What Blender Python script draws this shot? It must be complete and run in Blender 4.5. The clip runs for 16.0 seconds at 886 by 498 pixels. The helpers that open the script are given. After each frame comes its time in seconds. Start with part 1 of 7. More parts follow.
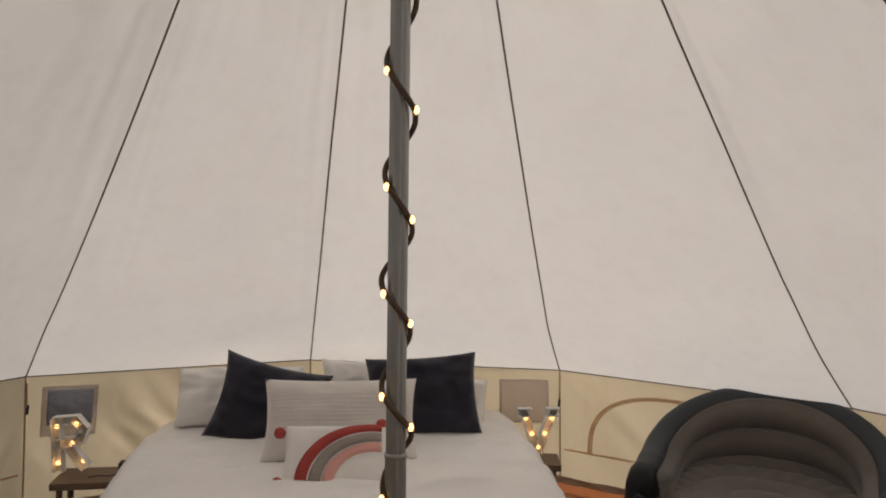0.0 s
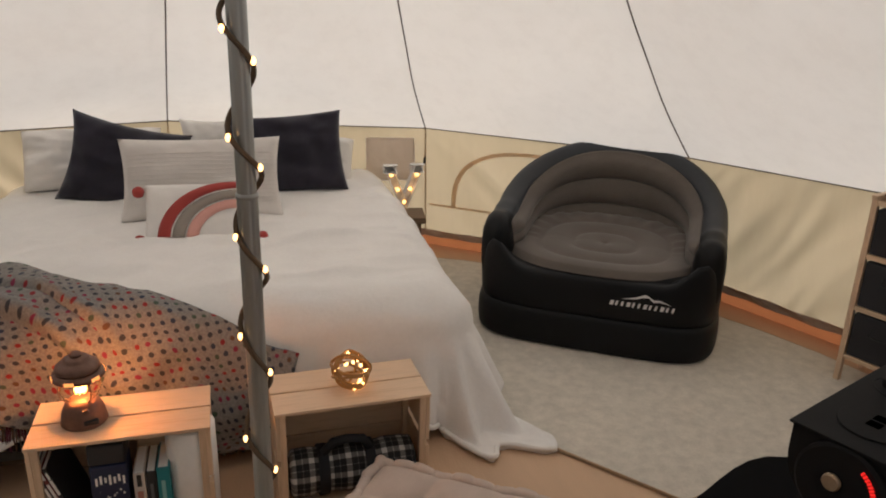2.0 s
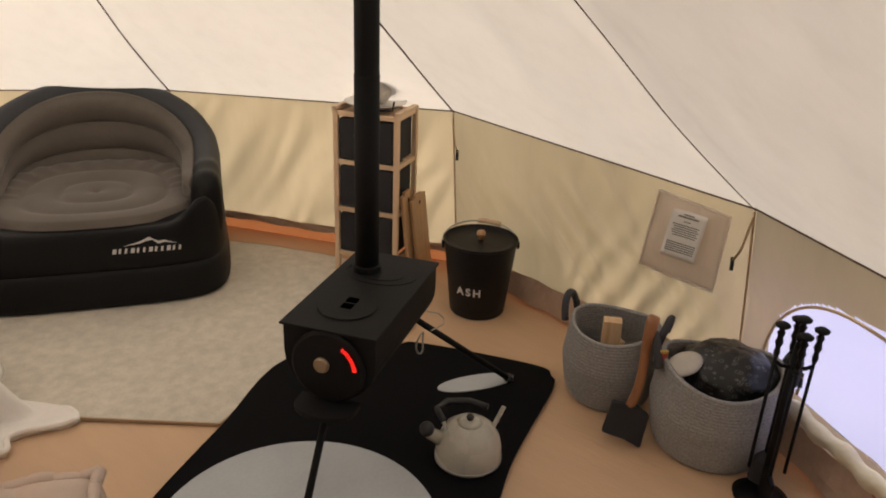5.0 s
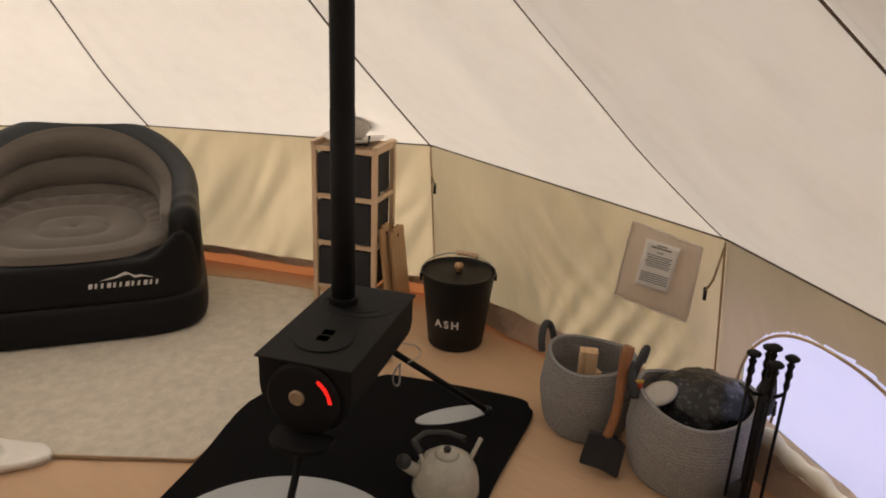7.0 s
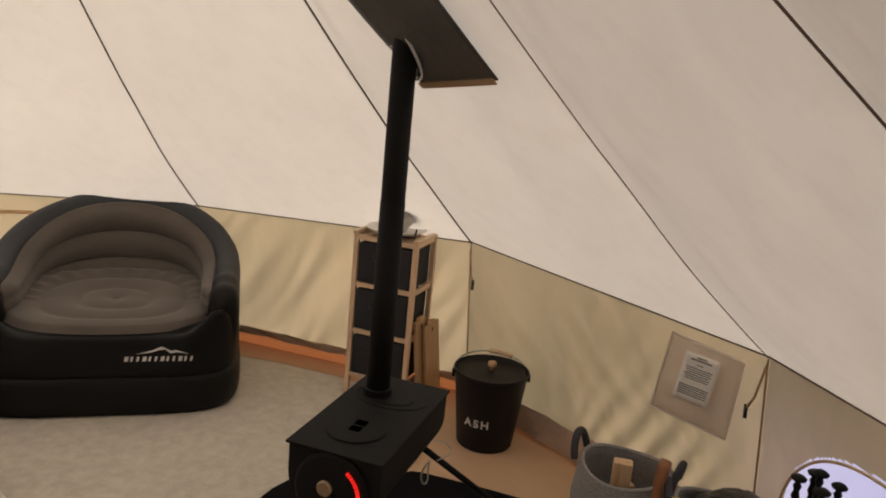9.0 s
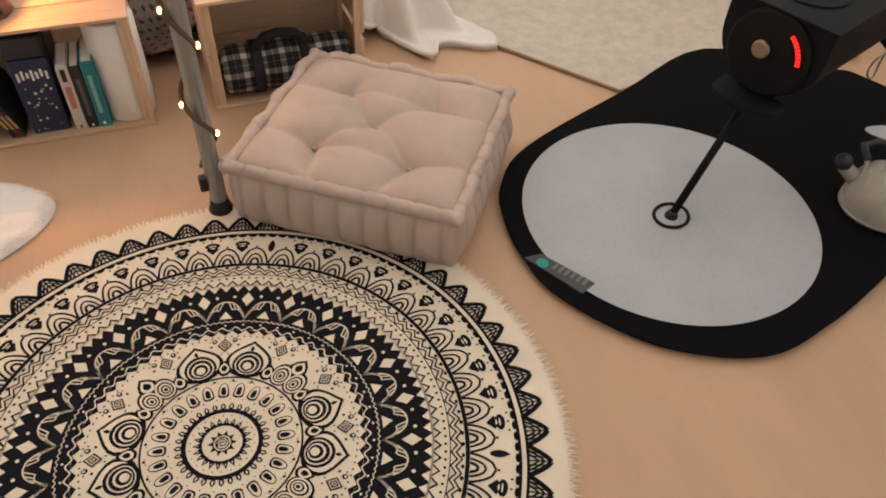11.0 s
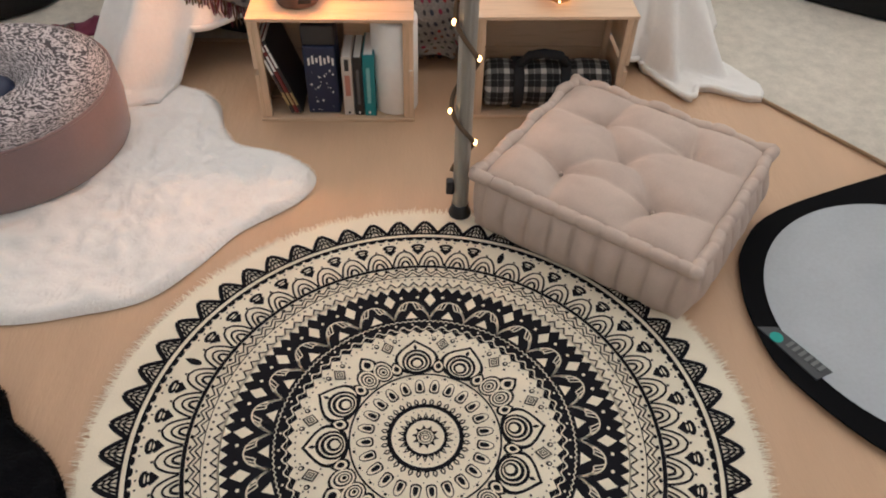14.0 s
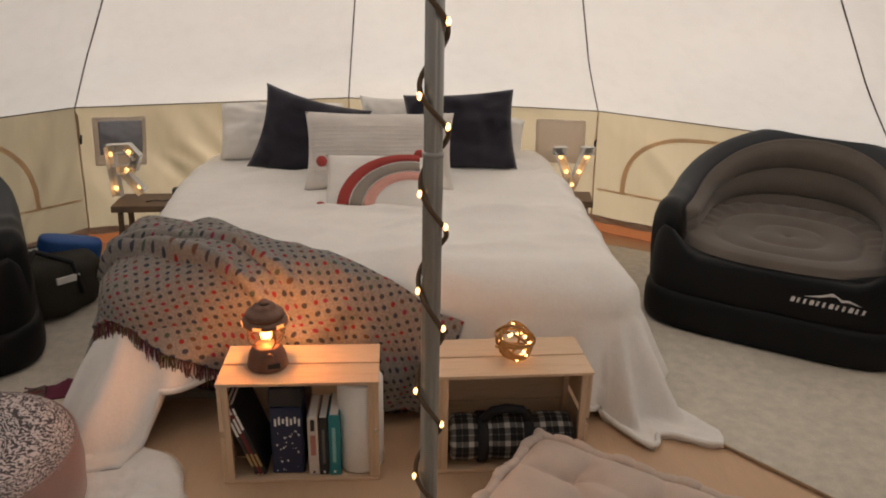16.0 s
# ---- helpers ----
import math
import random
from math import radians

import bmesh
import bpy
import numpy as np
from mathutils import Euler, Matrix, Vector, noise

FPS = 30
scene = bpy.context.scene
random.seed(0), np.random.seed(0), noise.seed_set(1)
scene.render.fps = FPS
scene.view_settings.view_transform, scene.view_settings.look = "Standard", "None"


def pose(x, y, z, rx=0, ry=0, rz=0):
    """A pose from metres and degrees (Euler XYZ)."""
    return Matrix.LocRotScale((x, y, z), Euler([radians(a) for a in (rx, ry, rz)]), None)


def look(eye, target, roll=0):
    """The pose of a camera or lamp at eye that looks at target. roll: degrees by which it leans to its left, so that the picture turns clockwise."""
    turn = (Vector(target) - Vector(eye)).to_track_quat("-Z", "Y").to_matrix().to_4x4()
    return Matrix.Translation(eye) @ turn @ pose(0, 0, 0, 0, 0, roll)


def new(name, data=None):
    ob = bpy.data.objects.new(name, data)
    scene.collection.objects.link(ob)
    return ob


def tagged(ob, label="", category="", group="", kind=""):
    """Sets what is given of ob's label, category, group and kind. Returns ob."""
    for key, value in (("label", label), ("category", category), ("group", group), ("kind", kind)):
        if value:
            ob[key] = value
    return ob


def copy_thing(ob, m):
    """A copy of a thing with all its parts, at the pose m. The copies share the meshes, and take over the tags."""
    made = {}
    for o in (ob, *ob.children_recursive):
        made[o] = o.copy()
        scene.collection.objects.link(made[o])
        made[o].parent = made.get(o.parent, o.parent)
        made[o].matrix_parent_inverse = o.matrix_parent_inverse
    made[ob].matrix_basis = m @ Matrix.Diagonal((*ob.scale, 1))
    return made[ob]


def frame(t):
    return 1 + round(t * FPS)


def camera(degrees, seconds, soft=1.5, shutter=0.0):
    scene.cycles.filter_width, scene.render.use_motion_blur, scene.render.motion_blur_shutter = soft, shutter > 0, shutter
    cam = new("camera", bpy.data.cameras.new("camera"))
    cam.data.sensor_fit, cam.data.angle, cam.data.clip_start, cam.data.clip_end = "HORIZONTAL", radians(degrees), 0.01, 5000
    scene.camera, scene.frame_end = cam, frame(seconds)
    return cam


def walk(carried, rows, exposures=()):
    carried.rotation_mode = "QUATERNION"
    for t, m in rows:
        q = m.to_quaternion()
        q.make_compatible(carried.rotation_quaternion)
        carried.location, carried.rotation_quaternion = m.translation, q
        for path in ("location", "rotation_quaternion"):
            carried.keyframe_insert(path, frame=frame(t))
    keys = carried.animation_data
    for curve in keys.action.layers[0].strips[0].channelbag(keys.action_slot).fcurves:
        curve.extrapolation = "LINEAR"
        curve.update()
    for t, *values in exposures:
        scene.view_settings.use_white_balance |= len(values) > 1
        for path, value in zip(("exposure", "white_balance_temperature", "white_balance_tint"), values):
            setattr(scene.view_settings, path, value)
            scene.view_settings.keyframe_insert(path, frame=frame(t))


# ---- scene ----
cam = camera(61.13, 16.0, soft=1.9)
PATH = [
    (0, -0.0446, -1.4173, 1.5274, 88.163, -0.748, -5.219),
    (0.5, -0.0431, -1.4210, 1.5227, 81.802, -1.252, -5.444),
    (1, -0.0446, -1.4274, 1.5009, 76.117, -1.115, -6.406),
    (1.5, -0.0270, -1.4344, 1.4751, 72.351, -1.337, -9.073),
    (2, 0.0018, -1.4433, 1.4754, 70.835, -1.699, -14.601),
    (2.5, 0.0255, -1.4562, 1.4820, 70.149, -1.889, -20.905),
    (3, 0.0425, -1.4659, 1.4889, 69.907, -2.258, -27.181),
    (3.5, 0.0636, -1.4737, 1.4929, 70.113, -2.835, -33.792),
    (4, 0.0832, -1.4939, 1.4993, 69.660, -2.775, -39.837),
    (4.5, 0.1123, -1.5311, 1.4922, 68.472, -2.533, -46.294),
    (5, 0.1423, -1.5553, 1.4848, 66.996, -2.229, -50.313),
    (7.5, 0.1373, -1.5844, 1.4874, 72.124, -2.426, -52.620),
    (8, 0.1282, -1.5688, 1.5240, 80.175, -3.205, -52.565),
    (8.5, 0.1213, -1.5688, 1.5318, 83.340, -4.202, -51.683),
    (9, 0.1058, -1.5622, 1.4880, 76.729, -5.439, -48.478),
    (9.5, 0.0986, -1.5393, 1.4312, 65.202, -5.096, -41.690),
    (10, 0.0875, -1.5227, 1.3754, 56.372, -3.740, -32.577),
    (12.5, -0.0599, -1.4815, 1.2939, 37.322, -2.225, -3.103),
    (13, -0.0822, -1.4824, 1.2914, 37.595, -1.272, 1.036),
    (13.5, -0.0803, -1.4827, 1.3090, 40.768, -0.786, 2.215),
    (14, -0.0638, -1.4760, 1.3336, 45.188, -1.159, 0.274),
    (14.5, -0.0486, -1.4667, 1.3539, 50.260, -1.142, -1.702),
    (15, -0.0433, -1.4654, 1.3718, 57.021, -0.776, -1.833),
    (15.5, -0.0454, -1.4602, 1.3927, 64.019, -0.712, -1.949),
    (16, -0.0445, -1.4615, 1.4234, 69.879, -1.030, -2.278),
]
EXPOSURES = [(0.0, -0.86, 5850, 8), (0.5, -0.86, 5850, 8), (1.5, -0.66, 5800, 7), (3.5, -0.46, 6300, 8), (5.0, -0.18, 6500, 8), (7.5, -0.28, 6500, 8), (8.0, -0.52, 6550, 9), (8.5, -0.66, 6550, 9), (9.0, -0.54, 6550, 9), (9.5, -0.20, 6500, 10), (10.0, 0.16, 6450, 12), (12.5, 0.30, 5350, 4), (14.5, 0.24, 5350, 4), (15.0, 0.06, 5450, 5), (15.5, -0.20, 5750, 8), (16.0, -0.50, 6050, 8)]
walk(cam, [(t, pose(*row)) for t, *row in PATH], EXPOSURES)

# ---- daylight: an overcast sky outside the canvas ----
world = bpy.data.worlds.new("overcast")
scene.world = world
world.use_nodes = True
wn = world.node_tree
bg = wn.nodes["Background"]
sky = wn.nodes.new("ShaderNodeTexSky")
sky.sky_type = "NISHITA"
sky.sun_disc = False
sky.sun_elevation, sky.sun_rotation = radians(54), radians(27)
sky.air_density, sky.dust_density, sky.ozone_density = 1.0, 6.0, 0.6
wn.links.new(sky.outputs["Color"], bg.inputs["Color"])
bg.inputs["Strength"].default_value = 0.15
sun = new("sun", bpy.data.lights.new("sun", "SUN"))
sun.data.energy, sun.data.angle, sun.data.color = 5.0, radians(40), (1.0, 0.95, 0.88)
sun.matrix_world = look((2.6, 5.2, 8), (0, 0, 0))


# ---- materials ----
def nodes_of(name):
    m = bpy.data.materials.new(name)
    m.use_nodes = True
    t = m.node_tree
    return m, t, t.nodes["Principled BSDF"]


def noise_node(t, scale, detail=4.0, rough=0.6, stretch=None, space="Object"):
    co = t.nodes.new("ShaderNodeTexCoord")
    n = t.nodes.new("ShaderNodeTexNoise")
    n.inputs["Scale"].default_value, n.inputs["Detail"].default_value, n.inputs["Roughness"].default_value = scale, detail, rough
    if stretch:
        mp = t.nodes.new("ShaderNodeMapping")
        mp.inputs["Scale"].default_value = stretch
        t.links.new(co.outputs[space], mp.inputs["Vector"])
        t.links.new(mp.outputs["Vector"], n.inputs["Vector"])
    else:
        t.links.new(co.outputs[space], n.inputs["Vector"])
    return n


def ramp_node(t, src, stops):
    r = t.nodes.new("ShaderNodeValToRGB")
    e = r.color_ramp.elements
    e[0].position, e[0].color = stops[0][0], (*stops[0][1], 1)
    e[1].position, e[1].color = stops[-1][0], (*stops[-1][1], 1)
    for p, c in stops[1:-1]:
        k = e.new(p)
        k.color = (*c, 1)
    t.links.new(src, r.inputs["Fac"])
    return r


def shade(c, k):
    return tuple(min(1.0, v * k) for v in c)


def surface(name, color, rough=0.7, metal=0.0, coarse=3.0, fine=60.0, vary=0.12, bump=0.15, bump_dist=0.002, stretch=None, spec=0.5, sheen=0.0):
    """Principled surface: slow stains, fine grain and fine relief."""
    m, t, b = nodes_of(name)
    a = noise_node(t, coarse, 3.0, 0.6, stretch)
    f = noise_node(t, fine, 5.0, 0.65, stretch)
    ra = ramp_node(t, a.outputs["Fac"], [(0.3, shade(color, 1 - vary)), (0.7, shade(color, 1 + vary))])
    rf = ramp_node(t, f.outputs["Fac"], [(0.25, (1 - vary,) * 3), (0.75, (1 + vary * 0.4,) * 3)])
    mx = t.nodes.new("ShaderNodeMix")
    mx.data_type, mx.blend_type = "RGBA", "MULTIPLY"
    mx.inputs["Factor"].default_value = 1.0
    t.links.new(ra.outputs["Color"], mx.inputs["A"])
    t.links.new(rf.outputs["Color"], mx.inputs["B"])
    t.links.new(mx.outputs["Result"], b.inputs["Base Color"])
    rr = t.nodes.new("ShaderNodeMapRange")
    rr.inputs["To Min"].default_value, rr.inputs["To Max"].default_value = max(0.02, rough - 0.08), min(1, rough + 0.08)
    t.links.new(a.outputs["Fac"], rr.inputs["Value"])
    t.links.new(rr.outputs["Result"], b.inputs["Roughness"])
    b.inputs["Metallic"].default_value = metal
    b.inputs["Specular IOR Level"].default_value = spec
    b.inputs["Sheen Weight"].default_value = sheen
    bp = t.nodes.new("ShaderNodeBump")
    bp.inputs["Strength"].default_value, bp.inputs["Distance"].default_value = bump, bump_dist
    t.links.new(f.outputs["Fac"], bp.inputs["Height"])
    t.links.new(bp.outputs["Normal"], b.inputs["Normal"])
    return m


def canvas(name, color, through_color, share, wrinkle=0.25, wr_scale=6.0, stretch=(1, 1, 0.25)):
    """Woven tent cloth that lets daylight through."""
    m, t, b = nodes_of(name)
    weave = noise_node(t, 260, 3.0, 0.7)
    spots = noise_node(t, 1.4, 4.0, 0.6)
    folds = noise_node(t, wr_scale, 2.0, 0.5, stretch)
    c1 = ramp_node(t, spots.outputs["Fac"], [(0.3, shade(color, 0.94)), (0.7, color)])
    c2 = ramp_node(t, spots.outputs["Fac"], [(0.3, shade(through_color, 0.92)), (0.7, through_color)])
    add = t.nodes.new("ShaderNodeMath")
    add.operation = "MULTIPLY_ADD"
    add.inputs[1].default_value = 0.04
    t.links.new(weave.outputs["Fac"], add.inputs[0])
    t.links.new(folds.outputs["Fac"], add.inputs[2])
    bp = t.nodes.new("ShaderNodeBump")
    bp.inputs["Strength"].default_value, bp.inputs["Distance"].default_value = wrinkle, 0.02
    t.links.new(add.outputs[0], bp.inputs["Height"])
    b.inputs["Roughness"].default_value, b.inputs["Specular IOR Level"].default_value = 0.85, 0.15
    t.links.new(c1.outputs["Color"], b.inputs["Base Color"])
    t.links.new(bp.outputs["Normal"], b.inputs["Normal"])
    tr = t.nodes.new("ShaderNodeBsdfTranslucent")
    # scratchy streaks and the shading of wrinkles, both painted into the let-through colour
    streak = noise_node(t, 11, 5.0, 0.7, (1, 1, 0.1))
    streak_shade = ramp_node(t, streak.outputs["Fac"], [(0.36, (0.92, 0.915, 0.905)), (0.52, (0.985, 0.985, 0.98)), (0.66, (1, 1, 1))])
    streaked = t.nodes.new("ShaderNodeMix")
    streaked.data_type, streaked.blend_type = "RGBA", "MULTIPLY"
    streaked.inputs["Factor"].default_value = 1.0
    t.links.new(c2.outputs["Color"], streaked.inputs["A"])
    t.links.new(streak_shade.outputs["Color"], streaked.inputs["B"])
    t.links.new(streaked.outputs["Result"], tr.inputs["Color"])
    t.links.new(bp.outputs["Normal"], tr.inputs["Normal"])
    mix = t.nodes.new("ShaderNodeMixShader")
    mix.inputs["Fac"].default_value = share
    t.links.new(b.outputs["BSDF"], mix.inputs[1])
    t.links.new(tr.outputs["BSDF"], mix.inputs[2])
    t.links.new(mix.outputs["Shader"], t.nodes["Material Output"].inputs["Surface"])
    return m


def wood(name, light, dark, rough=0.55, scale=5.0, stretch=(1, 14, 14)):
    m, t, b = nodes_of(name)
    g = noise_node(t, scale, 6.0, 0.65, stretch)
    s = noise_node(t, 2.0, 3.0)
    inf = t.nodes.new("ShaderNodeObjectInfo")
    r = ramp_node(t, g.outputs["Fac"], [(0.25, dark), (0.5, light), (0.75, shade(light, 0.86))])
    hs = t.nodes.new("ShaderNodeHueSaturation")
    mr = t.nodes.new("ShaderNodeMapRange")
    mr.inputs["To Min"].default_value, mr.inputs["To Max"].default_value = 0.88, 1.08
    t.links.new(inf.outputs["Random"], mr.inputs["Value"])
    t.links.new(mr.outputs["Result"], hs.inputs["Value"])
    t.links.new(r.outputs["Color"], hs.inputs["Color"])
    t.links.new(hs.outputs["Color"], b.inputs["Base Color"])
    b.inputs["Roughness"].default_value = rough
    bp = t.nodes.new("ShaderNodeBump")
    bp.inputs["Strength"].default_value, bp.inputs["Distance"].default_value = 0.2, 0.001
    t.links.new(g.outputs["Fac"], bp.inputs["Height"])
    t.links.new(bp.outputs["Normal"], b.inputs["Normal"])
    return m


def glow(name, color, strength):
    m, t, b = nodes_of(name)
    b.inputs["Base Color"].default_value = (*color, 1)
    b.inputs["Emission Color"].default_value = (*color, 1)
    b.inputs["Emission Strength"].default_value = strength
    return m


def glass(name, color=(1, 1, 1), rough=0.02):
    m, t, b = nodes_of(name)
    b.inputs["Base Color"].default_value = (*color, 1)
    b.inputs["Transmission Weight"].default_value, b.inputs["Roughness"].default_value, b.inputs["IOR"].default_value = 1.0, rough, 1.45
    return m


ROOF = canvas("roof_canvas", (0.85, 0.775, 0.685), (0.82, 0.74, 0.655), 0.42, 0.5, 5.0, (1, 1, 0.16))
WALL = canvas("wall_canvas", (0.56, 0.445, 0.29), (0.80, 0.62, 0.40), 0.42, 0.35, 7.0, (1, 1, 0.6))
ROLLED = canvas("rolled_canvas", (0.62, 0.56, 0.44), (0.6, 0.5, 0.4), 0.1, 0.5, 20.0, (1, 1, 1))
SEAM = surface("seam_tape", (0.13, 0.085, 0.06), 0.9)
TRIM = canvas("sand_trim", (0.48, 0.36, 0.24), (0.72, 0.54, 0.36), 0.4, 0.2, 20, (1, 1, 1))
SHEET = surface("groundsheet_pvc", (0.60, 0.405, 0.255), 0.5, coarse=1.6, fine=11, vary=0.08, bump=0.6, bump_dist=0.010, stretch=(1.0, 0.25, 1))
EDGE = canvas("groundsheet_edge", (0.36, 0.15, 0.07), (0.55, 0.19, 0.07), 0.35, 0.2, 6)
MUD = surface("mud_flap", (0.46, 0.33, 0.25), 0.8)
CARPET = surface("wool_carpet", (0.64, 0.59, 0.505), 0.98, coarse=22, fine=130, vary=0.11, bump=0.7, bump_dist=0.004)
GRASS = surface("grass", (0.08, 0.11, 0.04), 0.95)
NET = canvas("window_net", (0.62, 0.60, 0.72), (0.90, 0.88, 1.0), 0.85, 0.05, 40, (1, 1, 1))
clear = NET.node_tree.nodes.new("ShaderNodeBsdfTransparent")
blend = NET.node_tree.nodes.new("ShaderNodeMixShader")
blend.inputs["Fac"].default_value = 0.75
NET.node_tree.links.new(NET.node_tree.nodes["Mix Shader"].outputs["Shader"], blend.inputs[1])
NET.node_tree.links.new(clear.outputs["BSDF"], blend.inputs[2])
NET.node_tree.links.new(blend.outputs["Shader"], NET.node_tree.nodes["Material Output"].inputs["Surface"])
STEEL = surface("grey_steel", (0.39, 0.40, 0.385), 0.38, 0.75, coarse=6, fine=80, vary=0.12, bump=0.05, stretch=(1, 1, 0.15))
BLACK_PLASTIC = surface("black_plastic", (0.015, 0.015, 0.017), 0.45)


# emission of the sheet that stands in for bright daylight behind the window
BACKDROP_GLOW = glow("backdrop_glow", (0.66, 0.65, 0.98), 0.85)

# ---- building helpers ----
def mesh_of(name, bm, material, smooth=False):
    me = bpy.data.meshes.new(name)
    bm.normal_update()
    bm.to_mesh(me)
    bm.free()
    mats = material if isinstance(material, (list, tuple)) else [material]
    for mt in mats:
        me.materials.append(mt)
    if smooth:
        me.polygons.foreach_set("use_smooth", [True] * len(me.polygons))
    return me


def part(name, bm, material, parent=None, label="", smooth=False, m=None):
    ob = new(name, mesh_of(name, bm, material, smooth))
    if parent is not None:
        ob.parent = parent
    if m is not None:
        ob.matrix_basis = m
    if label:
        tagged(ob, label)
    return ob


def thing(name, m, label, category, group="", kind=""):
    ob = new(name)
    ob.empty_display_size = 0.05
    ob.matrix_basis = m
    return tagged(ob, label, category, group, kind)


def box(bm, x0, x1, y0, y1, z0, z1, bevel=0.0, segs=2, m=None):
    r = bmesh.ops.create_cube(bm, size=1.0)
    vs = r["verts"]
    for v in vs:
        v.co = Vector((x0 + (v.co.x + 0.5) * (x1 - x0), y0 + (v.co.y + 0.5) * (y1 - y0), z0 + (v.co.z + 0.5) * (z1 - z0)))
    if bevel:
        es = {e for v in vs for e in v.link_edges}
        r = bmesh.ops.bevel(bm, geom=list(es), offset=bevel, segments=segs, affect="EDGES", profile=0.5)
        vs = list({v for f in r["faces"] for v in f.verts} | {v for v in vs if v.is_valid})
    if m is not None:
        bmesh.ops.transform(bm, matrix=m, verts=vs)
    return vs


def boxed(x0, x1, y0, y1, z0, z1, bevel=0.0, segs=2, m=None):
    bm = bmesh.new()
    box(bm, x0, x1, y0, y1, z0, z1, bevel, segs, m)
    return bm


def lathe(bm, profile, n=32, close=False, m=None):
    """Turns (radius, height) pairs round the z axis."""
    rings = []
    for r, z in profile:
        if r < 1e-5:
            rings.append([bm.verts.new((0, 0, z))])
        else:
            rings.append([bm.verts.new((r * math.cos(2 * math.pi * i / n), r * math.sin(2 * math.pi * i / n), z)) for i in range(n)])
    pairs = list(zip(rings, rings[1:])) + ([(rings[-1], rings[0])] if close else [])
    for a, b in pairs:
        for i in range(n):
            j = (i + 1) % n
            if len(a) == 1 and len(b) == 1:
                continue
            if len(a) == 1:
                bm.faces.new((a[0], b[j], b[i]))
            elif len(b) == 1:
                bm.faces.new((a[i], a[j], b[0]))
            else:
                bm.faces.new((a[i], a[j], b[j], b[i]))
    vs = [v for ring in rings for v in ring]
    if m is not None:
        bmesh.ops.transform(bm, matrix=m, verts=vs)
    bmesh.ops.recalc_face_normals(bm, faces=list({f for v in vs for f in v.link_faces}))
    return vs


def lathed(profile, n=32, close=False, m=None):
    bm = bmesh.new()
    lathe(bm, profile, n, close, m)
    return bm


def tube(bm, pts, radius, n=8, closed=False, caps=True):
    """A round bar along points; radius a number or one for each point."""
    pts = [Vector(p) for p in pts]
    k = len(pts)
    rad = radius if isinstance(radius, (list, tuple)) else [radius] * k
    up = Vector((0, 0, 1))
    rings, side = [], None
    for i, p in enumerate(pts):
        if closed:
            d = (pts[(i + 1) % k] - pts[i - 1]).normalized()
        else:
            d = (pts[min(i + 1, k - 1)] - pts[max(i - 1, 0)]).normalized()
        if side is None:
            side = d.cross(up)
            if side.length < 1e-3:
                side = d.cross(Vector((1, 0, 0)))
        side = (side - d * side.dot(d)).normalized()
        o = d.cross(side)
        rings.append([bm.verts.new(p + rad[i] * (math.cos(2 * math.pi * j / n) * side + math.sin(2 * math.pi * j / n) * o)) for j in range(n)])
    for a, b in list(zip(rings, rings[1:])) + ([(rings[-1], rings[0])] if closed else []):
        for j in range(n):
            bm.faces.new((a[j], a[(j + 1) % n], b[(j + 1) % n], b[j]))
    if caps and not closed:
        bm.faces.new(rings[0][::-1])
        bm.faces.new(rings[-1])
    return rings


def tubed(pts, radius, n=8, closed=False):
    bm = bmesh.new()
    tube(bm, pts, radius, n, closed)
    return bm


def sheet_grid(bm, fn, nu, nv, wrap_u=False):
    """A grid of quads of fn(u, v), u and v from 0 to 1."""
    rows = [[bm.verts.new(fn(i / nu, j / nv)) for i in range(nu if wrap_u else nu + 1)] for j in range(nv + 1)]
    w = len(rows[0])
    for j in range(nv):
        for i in range(nu):
            a, b = rows[j], rows[j + 1]
            bm.faces.new((a[i], a[(i + 1) % w], b[(i + 1) % w], b[i]))
    return rows


def thicken(ob, t, offset=-1.0):
    md = ob.modifiers.new("thickness", "SOLIDIFY")
    md.thickness, md.offset = t, offset
    return ob


def writing(text, size, depth, m, material, parent, name="lettering", shear=0.0, bold=0.0):
    cu = bpy.data.curves.new(name, "FONT")
    cu.body, cu.size, cu.extrude, cu.shear, cu.offset = text, size, depth, shear, bold
    cu.align_x, cu.align_y = "CENTER", "CENTER"
    tmp = bpy.data.objects.new(name, cu)
    scene.collection.objects.link(tmp)
    me = bpy.data.meshes.new_from_object(tmp.evaluated_get(bpy.context.evaluated_depsgraph_get()))
    bpy.data.objects.remove(tmp)
    me.materials.clear()
    me.materials.append(material)
    ob = new(name, me)
    ob.parent = parent
    ob.matrix_basis = m
    return ob


def fbm(x, y, z=0.0, octaves=3):
    return sum(noise.noise(Vector((x * 2 ** k, y * 2 ** k, z + 7.3 * k))) / 2 ** k for k in range(octaves))


# ---- the tent ----
CX, CY, EAVE_R, EAVE_Z = -0.106, 0.083, 2.80, 0.75
SEAMS = [125.1, 96.0, 66.9, 36.7, 7.6, -21.6, -54.5, -84.6, -114.6, -144.7, -174.8, -204.9]
N = len(SEAMS)


# how far each seam swings off its first bearing (degrees) at the eave, low, midway and high on the roof
SWING = {0: (0.2, 0.7, 0.8, 0.9), 1: (0, 0.15, 0.25, 0.5), 2: (0, 0.45, 0.4, 0.3), 3: (0.45, 1.0, 1.0, 0.5), 4: (-0.25, -0.8, -1.0, -1.3), 5: (0.6, 1.4, 1.2, 0.3), 6: (1.0, 1.2, 0.8, 0.1)}
EAVE_LIFT = {0: 0.015, 1: 0.003, 2: -0.022, 3: -0.030, 4: 0.018, 5: -0.035}


